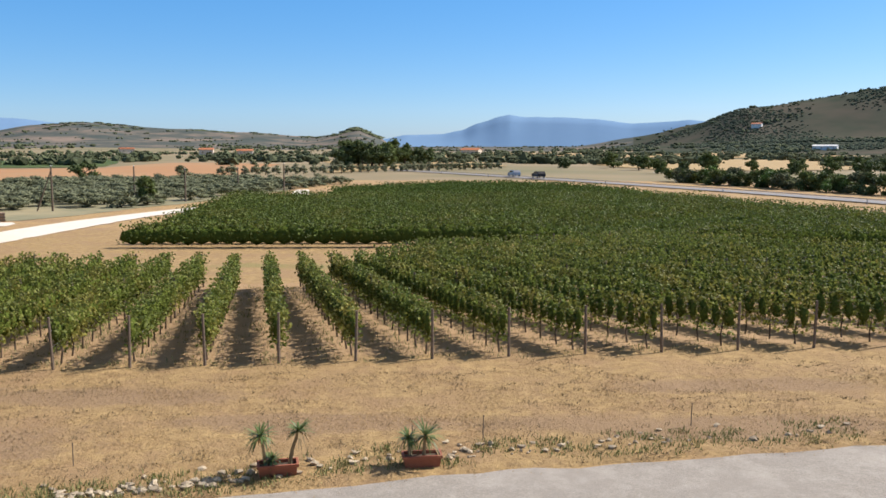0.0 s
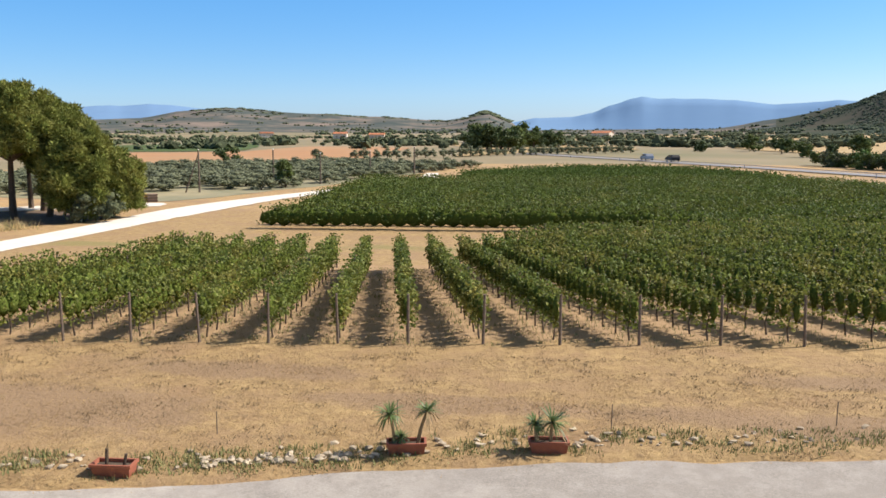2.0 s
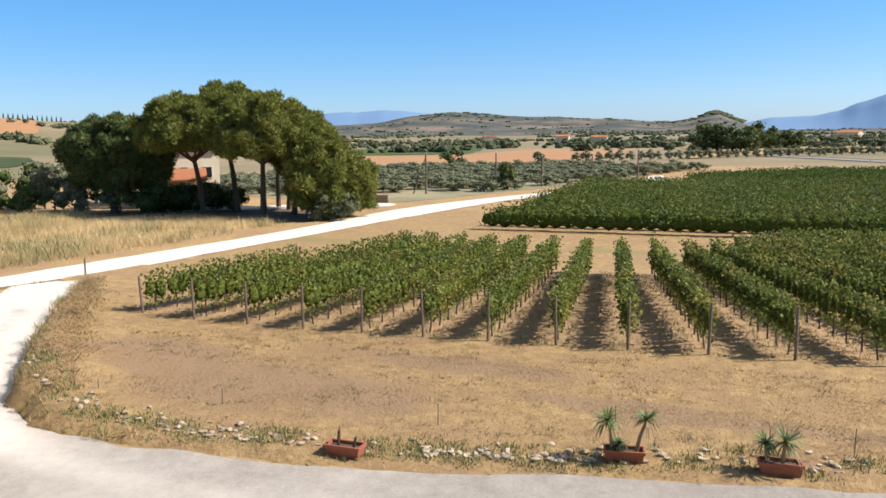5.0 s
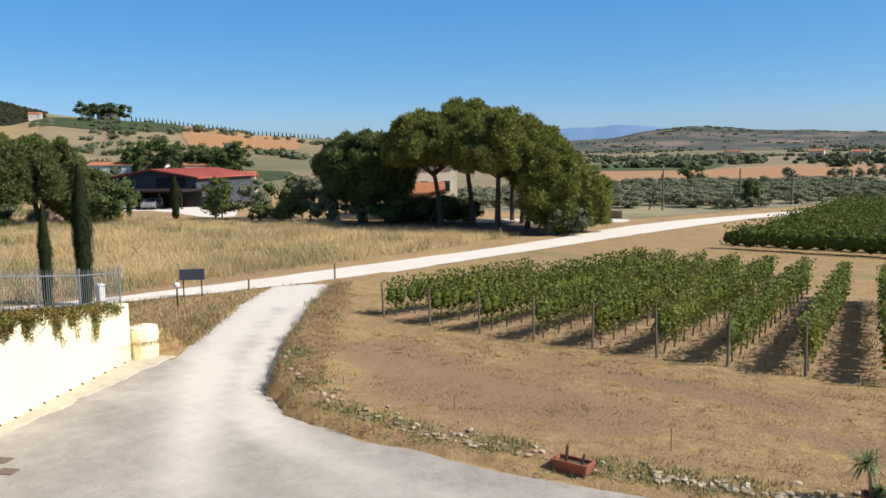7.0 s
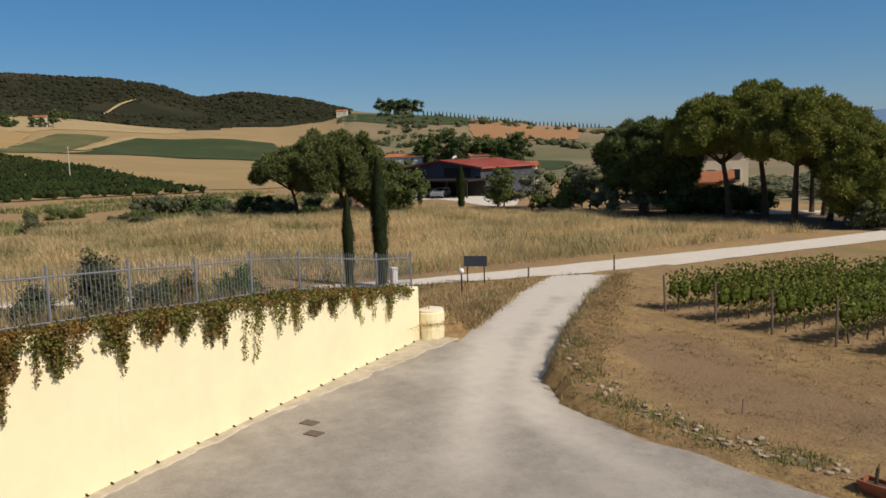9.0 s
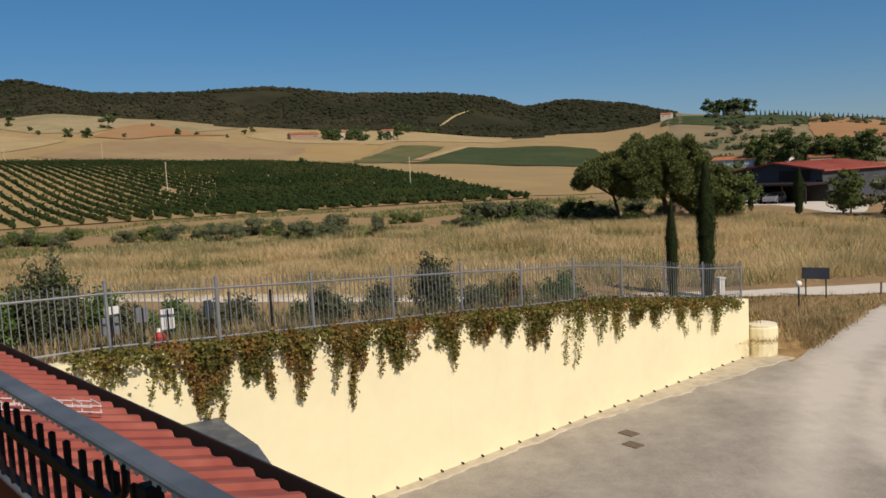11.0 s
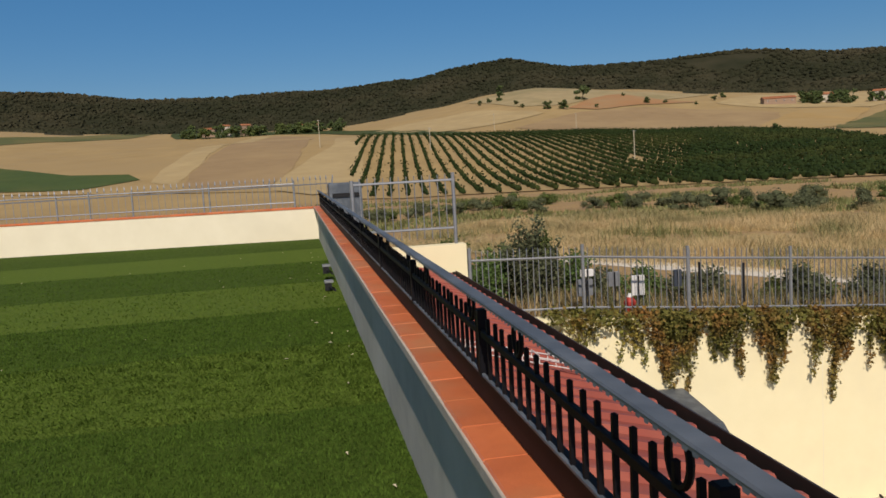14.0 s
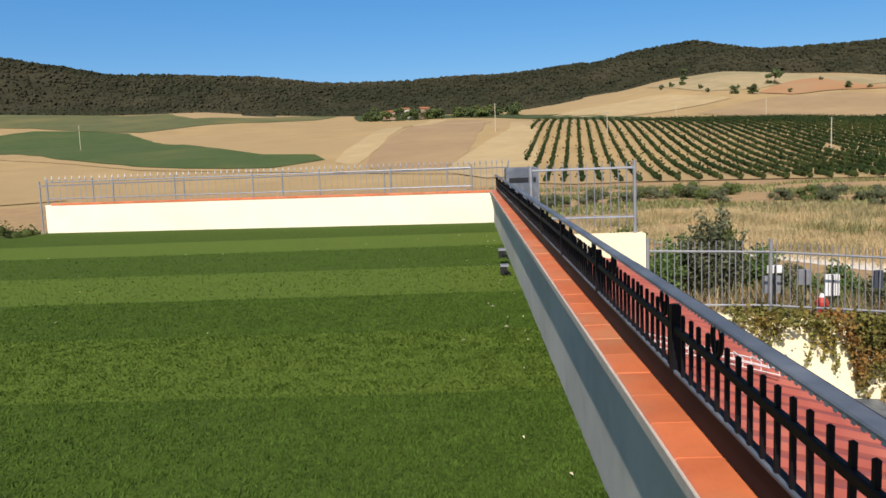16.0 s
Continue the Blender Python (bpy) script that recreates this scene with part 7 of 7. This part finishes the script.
for i, (az, r, L, W, H, m, rm) in enumerate(((129.2, 664, 11, 8, 6, "stonehouse", "claytile"), (128.2, 668, 6, 6, 8, "palehouse", "claytile"), (126.9, 664, 7, 7, 8, "stonehouse", "claytile"), (122.6, 650, 12, 8, 5, "stonehouse", "claytile"), (91.4, 640, 22, 9, 4, "stonehouse", "claytile"), (88.9, 650, 16, 9, 5, "palehouse", "claytile"), (85.6, 660, 9, 7, 7, "palehouse", "claytile"), (62.3, 340, 16, 7, 3.2, "white", "claytile"), (59.5, 335, 7, 6, 3.2, "white", "claytile"), (57.2, 335, 9, 6, 3.4, "palehouse", "claytile"), (62.4, 842, 18, 10, 6, "palehouse", "claytile"), (66.6, 800, 10, 8, 5, "palehouse", "claytile"), (13.5, 760, 14, 9, 4, "palehouse", "claytile"), (-2.0, 700, 16, 9, 5, "palehouse", "claytile"), (-24.9, 950, 24, 8, 4, "white", "white"), (-20.8, 1280, 14, 10, 5, "white", "claytile"), (21.0, 900, 14, 9, 5, "palehouse", "claytile"), (16.0, 760, 12, 9, 5, "palehouse", "claytile"), (55.0, 138, 8, 6, 3.4, "palehouse", "claytile"))):
    x, y = polar(az, r)
    house("distant_house", "distant stone farmhouse with a tiled roof" if m == "stonehouse" else "distant pale farm building with a tiled roof", (x, y), (L, W, H), az + rng.uniform(-25, 25), M[m], M[rm], z=land(x, y), windows=2 if L < 20 else 4, group="distant buildings")


# ---- far mountains, air haze painted in as blue ----
def mountain(name, label, rows, r, depth):
    v, f = [], []
    a = rows[0][0]
    azs = []
    while a <= rows[-1][0]:
        azs.append(a)
        a += 0.25
    for a in azs:
        el = lerp_table(rows, a) + 0.03 * noise.noise(Vector((a * 1.3, r, 0)))
        for k, hh in ((-1, -0.1), (-0.6, 0.35), (-0.25, 0.75), (0, 1.0), (0.5, 0.6), (1, -0.1)):
            rr = r + depth * k
            x, y = polar(a, rr)
            v.append((x, y, EYE + max(-0.2, el * hh) * rr * math.pi / 180 + 4 * noise.noise(Vector((x * 0.004, y * 0.004, 1))) * (1 if -0.9 < k < 0 else 0)))
    for i in range(len(azs) - 1):
        for j in range(5):
            f.append((i * 6 + j, (i + 1) * 6 + j, (i + 1) * 6 + j + 1, i * 6 + j + 1))
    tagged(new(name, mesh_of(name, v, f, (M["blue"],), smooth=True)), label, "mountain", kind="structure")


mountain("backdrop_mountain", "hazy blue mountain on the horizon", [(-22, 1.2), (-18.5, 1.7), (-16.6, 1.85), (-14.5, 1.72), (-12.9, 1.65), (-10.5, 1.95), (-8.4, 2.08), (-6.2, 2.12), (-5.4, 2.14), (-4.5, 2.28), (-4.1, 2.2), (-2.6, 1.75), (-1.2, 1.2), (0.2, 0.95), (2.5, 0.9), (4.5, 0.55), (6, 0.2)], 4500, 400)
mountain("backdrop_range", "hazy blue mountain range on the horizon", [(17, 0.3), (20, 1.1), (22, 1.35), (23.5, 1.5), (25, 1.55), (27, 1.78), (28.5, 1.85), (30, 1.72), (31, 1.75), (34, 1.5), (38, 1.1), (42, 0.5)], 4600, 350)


# ---- small things in the yard and by the road ----
def planter(pos, rz_, z=0.0):
    e = thing("planter", "rectangular terracotta planter on the dry verge", "planter", "planters along the yard", at=(*pos, z), rz=rz_)
    s = Soup()
    L, W, H, t = 0.80, 0.36, 0.30, 0.03

    def ring(l, w, zz):
        return [(-l / 2, -w / 2, zz), (l / 2, -w / 2, zz), (l / 2, w / 2, zz), (-l / 2, w / 2, zz)]
    rows = [ring(L * 0.86, W * 0.8, -0.02), ring(L * 0.97, W * 0.95, H - 0.06), ring(L + 0.03, W + 0.03, H - 0.06), ring(L + 0.03, W + 0.03, H), ring(L - 2 * t, W - 2 * t, H), ring(L * 0.9, W * 0.82, H - 0.10)]
    for r in rows:
        s.v += r
    for i in range(len(rows) - 1):
        for j in range(4):
            k = (j + 1) % 4
            s.f.append((i * 4 + j, i * 4 + k, i * 4 + 4 + k, i * 4 + 4 + j))
    s.f.append((3, 2, 1, 0))
    part("trough", s, M["terracotta"], e)
    part("soil", Soup().add(ring(L * 0.92, W * 0.84, H - 0.07), [(0, 1, 2, 3)]), M["bark"], e)
    return e


def yucca(base, stems, seed):
    rnd = random.Random(seed)
    e = thing("yucca", "spiky green yucca growing in the planter", "plant", "yuccas in the planters", at=base)
    for dx, dy, h, lean, size in stems:
        top = Vector((dx + lean, dy, h))
        part("stem", Soup().tube([(dx, dy, -0.05), (dx + lean * 0.4, dy, h * 0.5), top], [0.045, 0.035, 0.03], 6), M["deadleaf"], e)
        lv, dd = Soup(), Soup()
        for i in range(64):
            a = rnd.uniform(0, 6.283)
            up = rnd.uniform(-0.7, 1.0)
            ln = size * rnd.uniform(0.7, 1.1)
            d = Vector((math.cos(a), math.sin(a), up)).normalized()
            side = d.cross(Vector((0, 0, 1))).normalized() * 0.018
            m = top + d * ln * 0.55
            tip = top + d * ln + Vector((0, 0, -0.10 * ln - (0.10 if up < 0 else 0)))
            q = lv if up > -0.45 else dd
            q.add([top - side * 0.6, top + side * 0.6, m + side, m - side, tip], [(0, 1, 2, 3), (3, 2, 4)])
        part("leaves", lv, M["yucca"], e)
        if dd.v:
            part("dead_leaves", dd, M["deadleaf"], e)


planter((-3.05, 15.95), 12)
yucca((-3.05, 15.95, 0.24), ((-0.24, 0, 0.62, -0.10, 0.42), (0.22, 0.02, 0.72, 0.22, 0.38), (-0.12, 0.03, 0.12, 0, 0.30)), 3)
planter((-0.15, 16.45), 8)
yucca((-0.15, 16.45, 0.24), ((0.04, 0, 0.44, 0.03, 0.52), (-0.24, 0.0, 0.40, -0.05, 0.34)), 4)
planter((-8.45, 14.05), 4)
st = thing("cut_stumps", "two bare cut stems standing in the planter", "plant", at=(-8.45, 14.05, 0.24))
part("stem", Soup().tube([(-0.16, 0, -0.05), (-0.13, 0, 0.32)], [0.04, 0.035], 6), M["bark"], st)
part("stem", Soup().tube([(0.20, 0, -0.05), (0.27, 0, 0.24)], [0.035, 0.03], 6), M["bark"], st)
part("shoot", Soup().tube([(-0.13, 0, 0.30), (-0.10, 0, 0.42)], [0.02, 0.008], 5), M["deadleaf"], st)

# edging stones
rnd = random.Random(23)
EDGE = [(-20, 15.4), (-16.4, 13.1), (-13.4, 13.0), (-10.6, 13.5), (-8.7, 13.75), (-6.4, 14.3), (-4, 15.1), (-1, 16.2), (1.6, 16.6), (5.3, 17.2), (10, 18.1)]
stones = Soup()
for i in range(620):
    k = rnd.uniform(0, len(EDGE) - 1.001)
    a, b = EDGE[int(k)], EDGE[int(k) + 1]
    t = k - int(k)
    x, y = a[0] + (b[0] - a[0]) * t, a[1] + (b[1] - a[1]) * t
    dense = 1.0 if -7 < x < -2.5 else 0.42
    if rnd.random() > dense:
        continue
    c = rnd.uniform(0.025, 0.085) * (1.2 if -5.5 < x < -3 else 1.0)
    y += 0.3 + abs(rnd.gauss(0, 0.42))
    stones.blob((x, y, lawn_z(x, y) + c * 0.35), c, rnd, 1, (1.2, 1.0, 0.7), 0.7)
solid("edging_stones", stones, M["stone"], "rough pale stones along the gravel edge", "stones", kind="stuff")

# thin marker stakes in the dry grass
for x, y, h in ((-16.4, 15.0, 0.55), (-12.9, 15.6, 0.5), (-7.4, 16.4, 0.55), (-3.6, 17.6, 0.6), (1.2, 18.0, 0.6), (6.2, 18.9, 0.6), (-0.4, 17.6, 0.5)):
    solid("marker_stake", Soup().tube([(x, y, -0.05), (x + 0.01, y, h)], 0.012, 5), M["postwood"], "thin wooden marker stake in the grass", "stake", "marker stakes")

# sign board, bollard lamp and road posts at the junction
zb = ground(-34.07, 21.58)
sg = thing("sign_board", "dark blank sign board on two steel legs", "sign", at=(-34.07, 21.58, zb), rz=50)
part("board", Soup().chamfer_box((0, 0, 1.12), (1.15, 0.06, 0.52), 0.01), M["panel"], sg)
for x in (-0.42, 0.42):
    part("leg", Soup().tube([(x, 0.04, -0.2), (x, 0.04, 1.36)], 0.03, 6), M["black"], sg)
zb = ground(-31.87, 19.41)
lp = thing("bollard_lamp", "black bollard lamp with a white globe", "lamp", at=(-31.87, 19.41, zb))
part("post", Soup().tube([(0, 0, -0.2), (0, 0, 0.95)], 0.035, 7), M["black"], lp)
part("globe", Soup().lathe((0, 0, 0.95), [(0.05, 0), (0.12, 0.06), (0.14, 0.14), (0.10, 0.23), (0.02, 0.27)], 12), M["globe"], lp, smooth=True)
for x, y, h in ((-33.76, 24.57, 0.55), (-32.14, 28.89, 0.95)):
    solid("road_post", Soup().tube([(x, y, -0.1), (x + 0.02, y, h)], 0.045, 6), M["postwood"], "short wooden post at the road junction", "post", "posts at the junction")
gx = thing("gate_pillar", "small white letter box pillar by the cypresses", "pillar", at=(-34.6, 17.3, 0))
part("body", Soup().chamfer_box((0, 0, 0.55), (0.35, 0.25, 1.1), 0.05), M["white"], gx)
part("cap", Soup().chamfer_box((0, 0, 1.14), (0.42, 0.32, 0.08), 0.02), M["white"], gx)

# signs and meter boxes behind the fence
for s, d, zc, w, h, m, lab, cat_ in ((19.96, 0.8, 4.54, 0.24, 0.13, "white", "small white notice board behind the fence", "sign"), (19.98, 0.86, 4.27, 0.28, 0.30, "zinc", "grey metal meter box behind the fence", "box"), (19.26, 1.3, 4.31, 0.22, 0.27, "zinc", "pale grey notice plate behind the fence", "sign"), (19.03, 0.75, 4.25, 0.24, 0.36, "white", "white warning sign with black marks", "sign"), (18.0, 1.3, 4.23, 0.15, 0.32, "panel", "dark notice plate behind the fence", "sign")):
    x, y, _ = wall_pt(s, d, 0)
    zb = bank(s, d)
    zc -= zb
    e = thing("notice_board" if cat_ == "sign" else "meter_box", lab, cat_, "notices behind the fence", at=(x, y, zb), rz=math.degrees(math.atan2(WD.y, WD.x)))
    part("plate", Soup().chamfer_box((0, 0, zc), (w, 0.04, h), 0.008), M[m], e)
    part("post", Soup().tube([(0, 0.04, -0.15), (0, 0.04, zc + h / 2)], 0.015, 6), M["black"], e)
    if "warning" in lab:
        part("mark", Soup().box((0, -0.026, zc + 0.02), (0.025, 0.008, 0.18)), M["black"], e)
        for sg_ in (-1, 1):
            part("mark", Soup().add([(sg_ * 0.095, -0.025, zc - 0.13), (sg_ * 0.065, -0.025, zc - 0.13), (0.0, -0.025, zc + 0.10), (sg_ * 0.03, -0.025, zc + 0.12)], [(0, 1, 2, 3)]), M["black"], e)
x, y, _ = wall_pt(19.25, 0.6, 0)
hy = thing("hydrant", "small red hydrant behind the fence", "hydrant", at=(x, y, bank(19.25, 0.6)))
part("body", Soup().lathe((0, 0, -0.05), [(0.07, 0), (0.07, 0.3), (0.11, 0.32), (0.11, 0.38), (0.05, 0.46)], 10), M["redpaint"], hy)
part("cap", Soup().lathe((0, 0, 0.41), [(0.05, 0), (0.03, 0.06)], 8), M["white"], hy)
for s in (17.5, 16.6, 15.6):
    x, y, _ = wall_pt(s, 1.4, 0)
    solid("bank_post", Soup().tube([(x, y, bank(s, 1.4) - 0.1), (x, y, bank(s, 1.4) + 0.95)], 0.03, 6), M["black"], "dark slim post behind the fence", "post", "posts behind the fence")

# agave and crates at the road bend
ag = thing("agave", "grey-green agave with stiff pointed leaves", "plant", at=(-38.6, 68.0, 0))
lv = Soup()
rnd = random.Random(9)
for i in range(30):
    a, up = rnd.uniform(0, 6.283), rnd.uniform(0.25, 1.6)
    d = Vector((math.cos(a), math.sin(a), up)).normalized()
    sd = Vector((-math.sin(a), math.cos(a), 0)) * 0.11
    m, t = d * 0.8, d * rnd.uniform(1.4, 1.8)
    lv.add([(0, 0, 0), m + sd, t, m - sd, m + Vector((0, 0, -0.09))], [(0, 1, 4), (1, 2, 4), (2, 3, 4), (3, 0, 4), (0, 1, 2, 3)])
part("leaves", lv, M["olive"], ag)
for i, (x, y, m) in enumerate(((-40.5, 73.2, "yellow"), (-39.7, 73.5, "stonehouse"), (-41.3, 72.8, "postwood"))):
    cr = thing("field_crate", "weathered fruit crate at the road bend", "crate", "crates at the road bend", at=(x, y, 0), rz=30)
    part("body", Soup().box((0, 0, 0.4), (0.9, 0.9, 0.8)), M[m], cr)
    for zz in (0.15, 0.42, 0.7):
        part("slat", Soup().box((0, 0, zz), (0.98, 0.98, 0.12)), M["postwood"], cr)

# ---- grasses ----
def tufts(name, spots, blade, material, label, seed, spread=0.06, per=4, wide=0.012, lean=0.5):
    rnd = random.Random(seed)
    s = Soup()
    for x, y, z, k in spots:
        for _ in range(per):
            a = rnd.uniform(0, 6.283)
            p = Vector((x + rnd.gauss(0, spread), y + rnd.gauss(0, spread), z))
            h = blade * k * rnd.uniform(0.6, 1.2)
            d = Vector((math.cos(a) * lean * h, math.sin(a) * lean * h, h))
            w = Vector((-math.sin(a), math.cos(a), 0)) * wide * max(1.0, k)
            s.add([p - w, p + w, p + d], [(0, 1, 2)])
    return solid(name, s, material, label, "grass", kind="stuff")


rnd = random.Random(40)
sp = []
for i in range(26000):
    x, y = rnd.uniform(-27, 22), rnd.uniform(12.6, 27)
    if inside(x, y, YARD):
        continue
    k = 0.5 + 0.8 * max(0, noise.noise(Vector((x * 0.5, y * 0.9, 7))) + 0.35)
    if y > 23.5 and rnd.random() < 0.6:
        continue
    sp.append((x, y, lawn_z(x, y), k))
for i in range(1100):
    k = rnd.random()
    x, y = -17.6 - 13.4 * k + rnd.gauss(0, 0.35) + 0.9, 14.0 + 13.3 * k + rnd.gauss(0, 0.35) - 0.1
    if not inside(x, y, YARD):
        sp.append((x, y, lawn_z(x, y), rnd.uniform(0.8, 2.4)))
tufts("dry_lawn", sp, 0.045, M["lawn"], "short dry trampled grass before the vines", 41, 0.16, 7, 0.008, 2.0)
sp = []
for i in range(5200):
    x, y = rnd.uniform(-27, 22), rnd.uniform(12.6, 25.5)
    if inside(x, y, YARD) or noise.noise(Vector((x * 0.35, y * 0.8, 19))) < 0.02:
        continue
    sp.append((x, y, lawn_z(x, y), rnd.uniform(0.6, 1.5)))
tufts("brown_tufts", sp, 0.05, M["lawndark"], "small dead brown tufts in the dry lawn", 48, 0.10, 8, 0.009, 1.3)
sp = []
for i in range(1700):
    k = rnd.uniform(0, len(EDGE) - 1.001)
    a, b = EDGE[int(k)], EDGE[int(k) + 1]
    t = k - int(k)
    x, y = a[0] + (b[0] - a[0]) * t, a[1] + (b[1] - a[1]) * t + rnd.uniform(-0.1, 1.3)
    if noise.noise(Vector((x * 0.7, y * 0.7, 2))) > -0.1:
        sp.append((x, y, lawn_z(x, y), rnd.uniform(0.5, 1.3)))
tufts("verge_weeds", sp, 0.10, M["weed"], "green and dry weeds along the gravel edge", 42, 0.10, 7, 0.012, 0.5)
# weeds between vine rows and on the drive's verges
sp = []
for i in range(4200):
    k = rnd.randint(-8, 12)
    A, B = vine_ends(k)
    p = A.lerp(B, rnd.uniform(-0.02, 1))
    sp.append((p.x - 0.3 + rnd.gauss(0, 0.55), p.y, 0, rnd.uniform(0.3, 1.1)))
for i in range(90):
    k = rnd.random()
    x, y = -18.0 - 12.5 * k + rnd.gauss(0, 0.25) + 0.9, 14.0 + 13.3 * k + rnd.gauss(0, 0.3) - 0.3
    sp.append((x + 0.6, y, lawn_z(x + 0.6, y), rnd.uniform(0.4, 1.0)))
tufts("row_weeds", sp, 0.17, M["weed"], "weeds under the vines and along the drive", 43, 0.12, 6, 0.014, 0.6)
# dry and green weeds hanging over the eroded edge of the drive
for green in (0, 1):
    sp = []
    for i in range(3600):
        x, y = rnd.uniform(-32, -13), rnd.uniform(12.5, 28.5)
        d = yard_distance(x, y)
        if 0.05 < d < 1.1 and noise.noise(Vector((x * 0.6, y * 0.6, 11 + 7 * green))) > -0.15 + 0.3 * green:
            sp.append((x, y, lawn_z(x, y) - 0.02, rnd.uniform(0.4, 1.2) * (1.2 - 0.6 * d)))
    tufts("bank_weeds" if green else "bank_straw", sp, 0.30, M["weed"] if green else M["straw"], "green weeds on the drive's eroded edge" if green else "dry grass on the drive's eroded edge", 52 + green, 0.10, 7, 0.012, 0.7)
# tall dry grass of the field beyond the road
sp = []
POLY = [(-39, 14), (-38.5, 28), (-37.5, 44), (-37, 52), (-50, 53), (-62, 51), (-78, 47.5), (-88, 45), (-92, 36), (-92, 10), (-90, -20), (-75, -36), (-58, -30), (-50, -12), (-43, 2)]
for i in range(30000):
    x, y = rnd.uniform(-95, -36), rnd.uniform(-40, 54)
    if not inside(x, y, POLY):
        continue
    if noise.noise(Vector((x * 0.10, y * 0.10, 5))) < -0.32:
        continue
    k = 0.72 + 0.75 * noise.noise(Vector((x * 0.16, y * 0.16, 1))) + rnd.uniform(-0.15, 0.25)
    k = max(0.3, k)
    sp.append((x, y, ground(x, y), k))
tufts("tall_dry_grass", sp, 0.8, M["tallgrass"], "tall dry golden grass in the field", 44, 0.45, 11, 0.018, 0.85)
sp = []
for i in range(5200):
    x, y = rnd.uniform(-95, -36), rnd.uniform(-40, 54)
    if inside(x, y, POLY) and noise.noise(Vector((x * 0.13, y * 0.13, 15))) > 0.08:
        sp.append((x, y, ground(x, y), rnd.uniform(0.6, 1.2)))
tufts("field_weeds", sp, 0.85, M["weed"], "green weed patches in the dry field", 45, 0.4, 13, 0.02, 0.7)
# scrub band beyond, and low shrubs
for i in range(60):
    az = rnd.uniform(66, 122)
    r = rnd.uniform(88, 112) + (8 if az > 100 else 0)
    x, y = polar(az, r)
    w = rnd.uniform(0.8, 2.0)
    tree("field_shrub", "low grey-green shrub at the field's edge", (x, y), 0, 0, (w * 0.45, w, w, w * 0.5), 9, w * 0.45, 110, 0.15, M["greyshrub"] if i % 3 else M["shrub"], 1000 + i, cat_="shrub", group="shrubs at the field's edge")
sp = []
for i in range(9000):
    az, r = rnd.uniform(62, 124), rnd.uniform(84, 160)
    x, y = polar(az, r)
    if noise.noise(Vector((x * 0.06, y * 0.06, 3))) > 0.0:
        sp.append((x, y, ground(x, y), rnd.uniform(0.5, 1.2)))
tufts("scrub_grass", sp, 0.6, M["weed"], "patchy green scrub beyond the dry field", 46, 0.4, 5, 0.09, 0.5)
sp = []
for i in range(5200):
    s_, d_ = rnd.uniform(2, 26), rnd.uniform(0.5, 15)
    x, y, _ = wall_pt(s_, d_, 0)
    if noise.noise(Vector((x * 0.5, y * 0.5, 21))) > -0.05:
        sp.append((x, y, bank(s_, d_), rnd.uniform(0.4, 1.2)))
tufts("bank_weeds", sp, 0.55, M["bankweed"], "green and dry weeds on the bank behind the fence", 55, 0.14, 7, 0.014, 0.45)
sp = []
for i in range(8500):
    s_, d_ = rnd.uniform(-8, 24), rnd.uniform(0.5, 12)
    x, y, _ = wall_pt(s_, d_, 0)
    sp.append((x, y, bank(s_, d_), rnd.uniform(0.5, 1.3)))
for i in range(2600):
    s_ = rnd.uniform(-9, -0.3)
    run = 0.2 + 1.5 * (s_ + 9) / 9 if s_ < -2.2 else 0.2
    q = rnd.random()
    x, y, _ = wall_pt(s_, 0.3 - run * q, 0)
    sp.append((x, y, (bank(s_, 0.3) + 0.02) * (1 - q * q * (3 - 2 * q)), rnd.uniform(0.25, 0.7)))
for i in range(3200):
    x, y = rnd.uniform(-36, -26), rnd.uniform(14, 27)
    if not inside(x, y, YARD) and x > -36 + (27 - y) * 0.0 and not inside(x, y, ROAD_N + ROAD_S):
        sp.append((x, y, ground(x, y), rnd.uniform(0.2, 0.7)))
tufts("bank_grass", sp, 0.35, M["straw"], "dry grass on the bank behind the fence", 47, 0.15, 5, 0.02, 0.5)
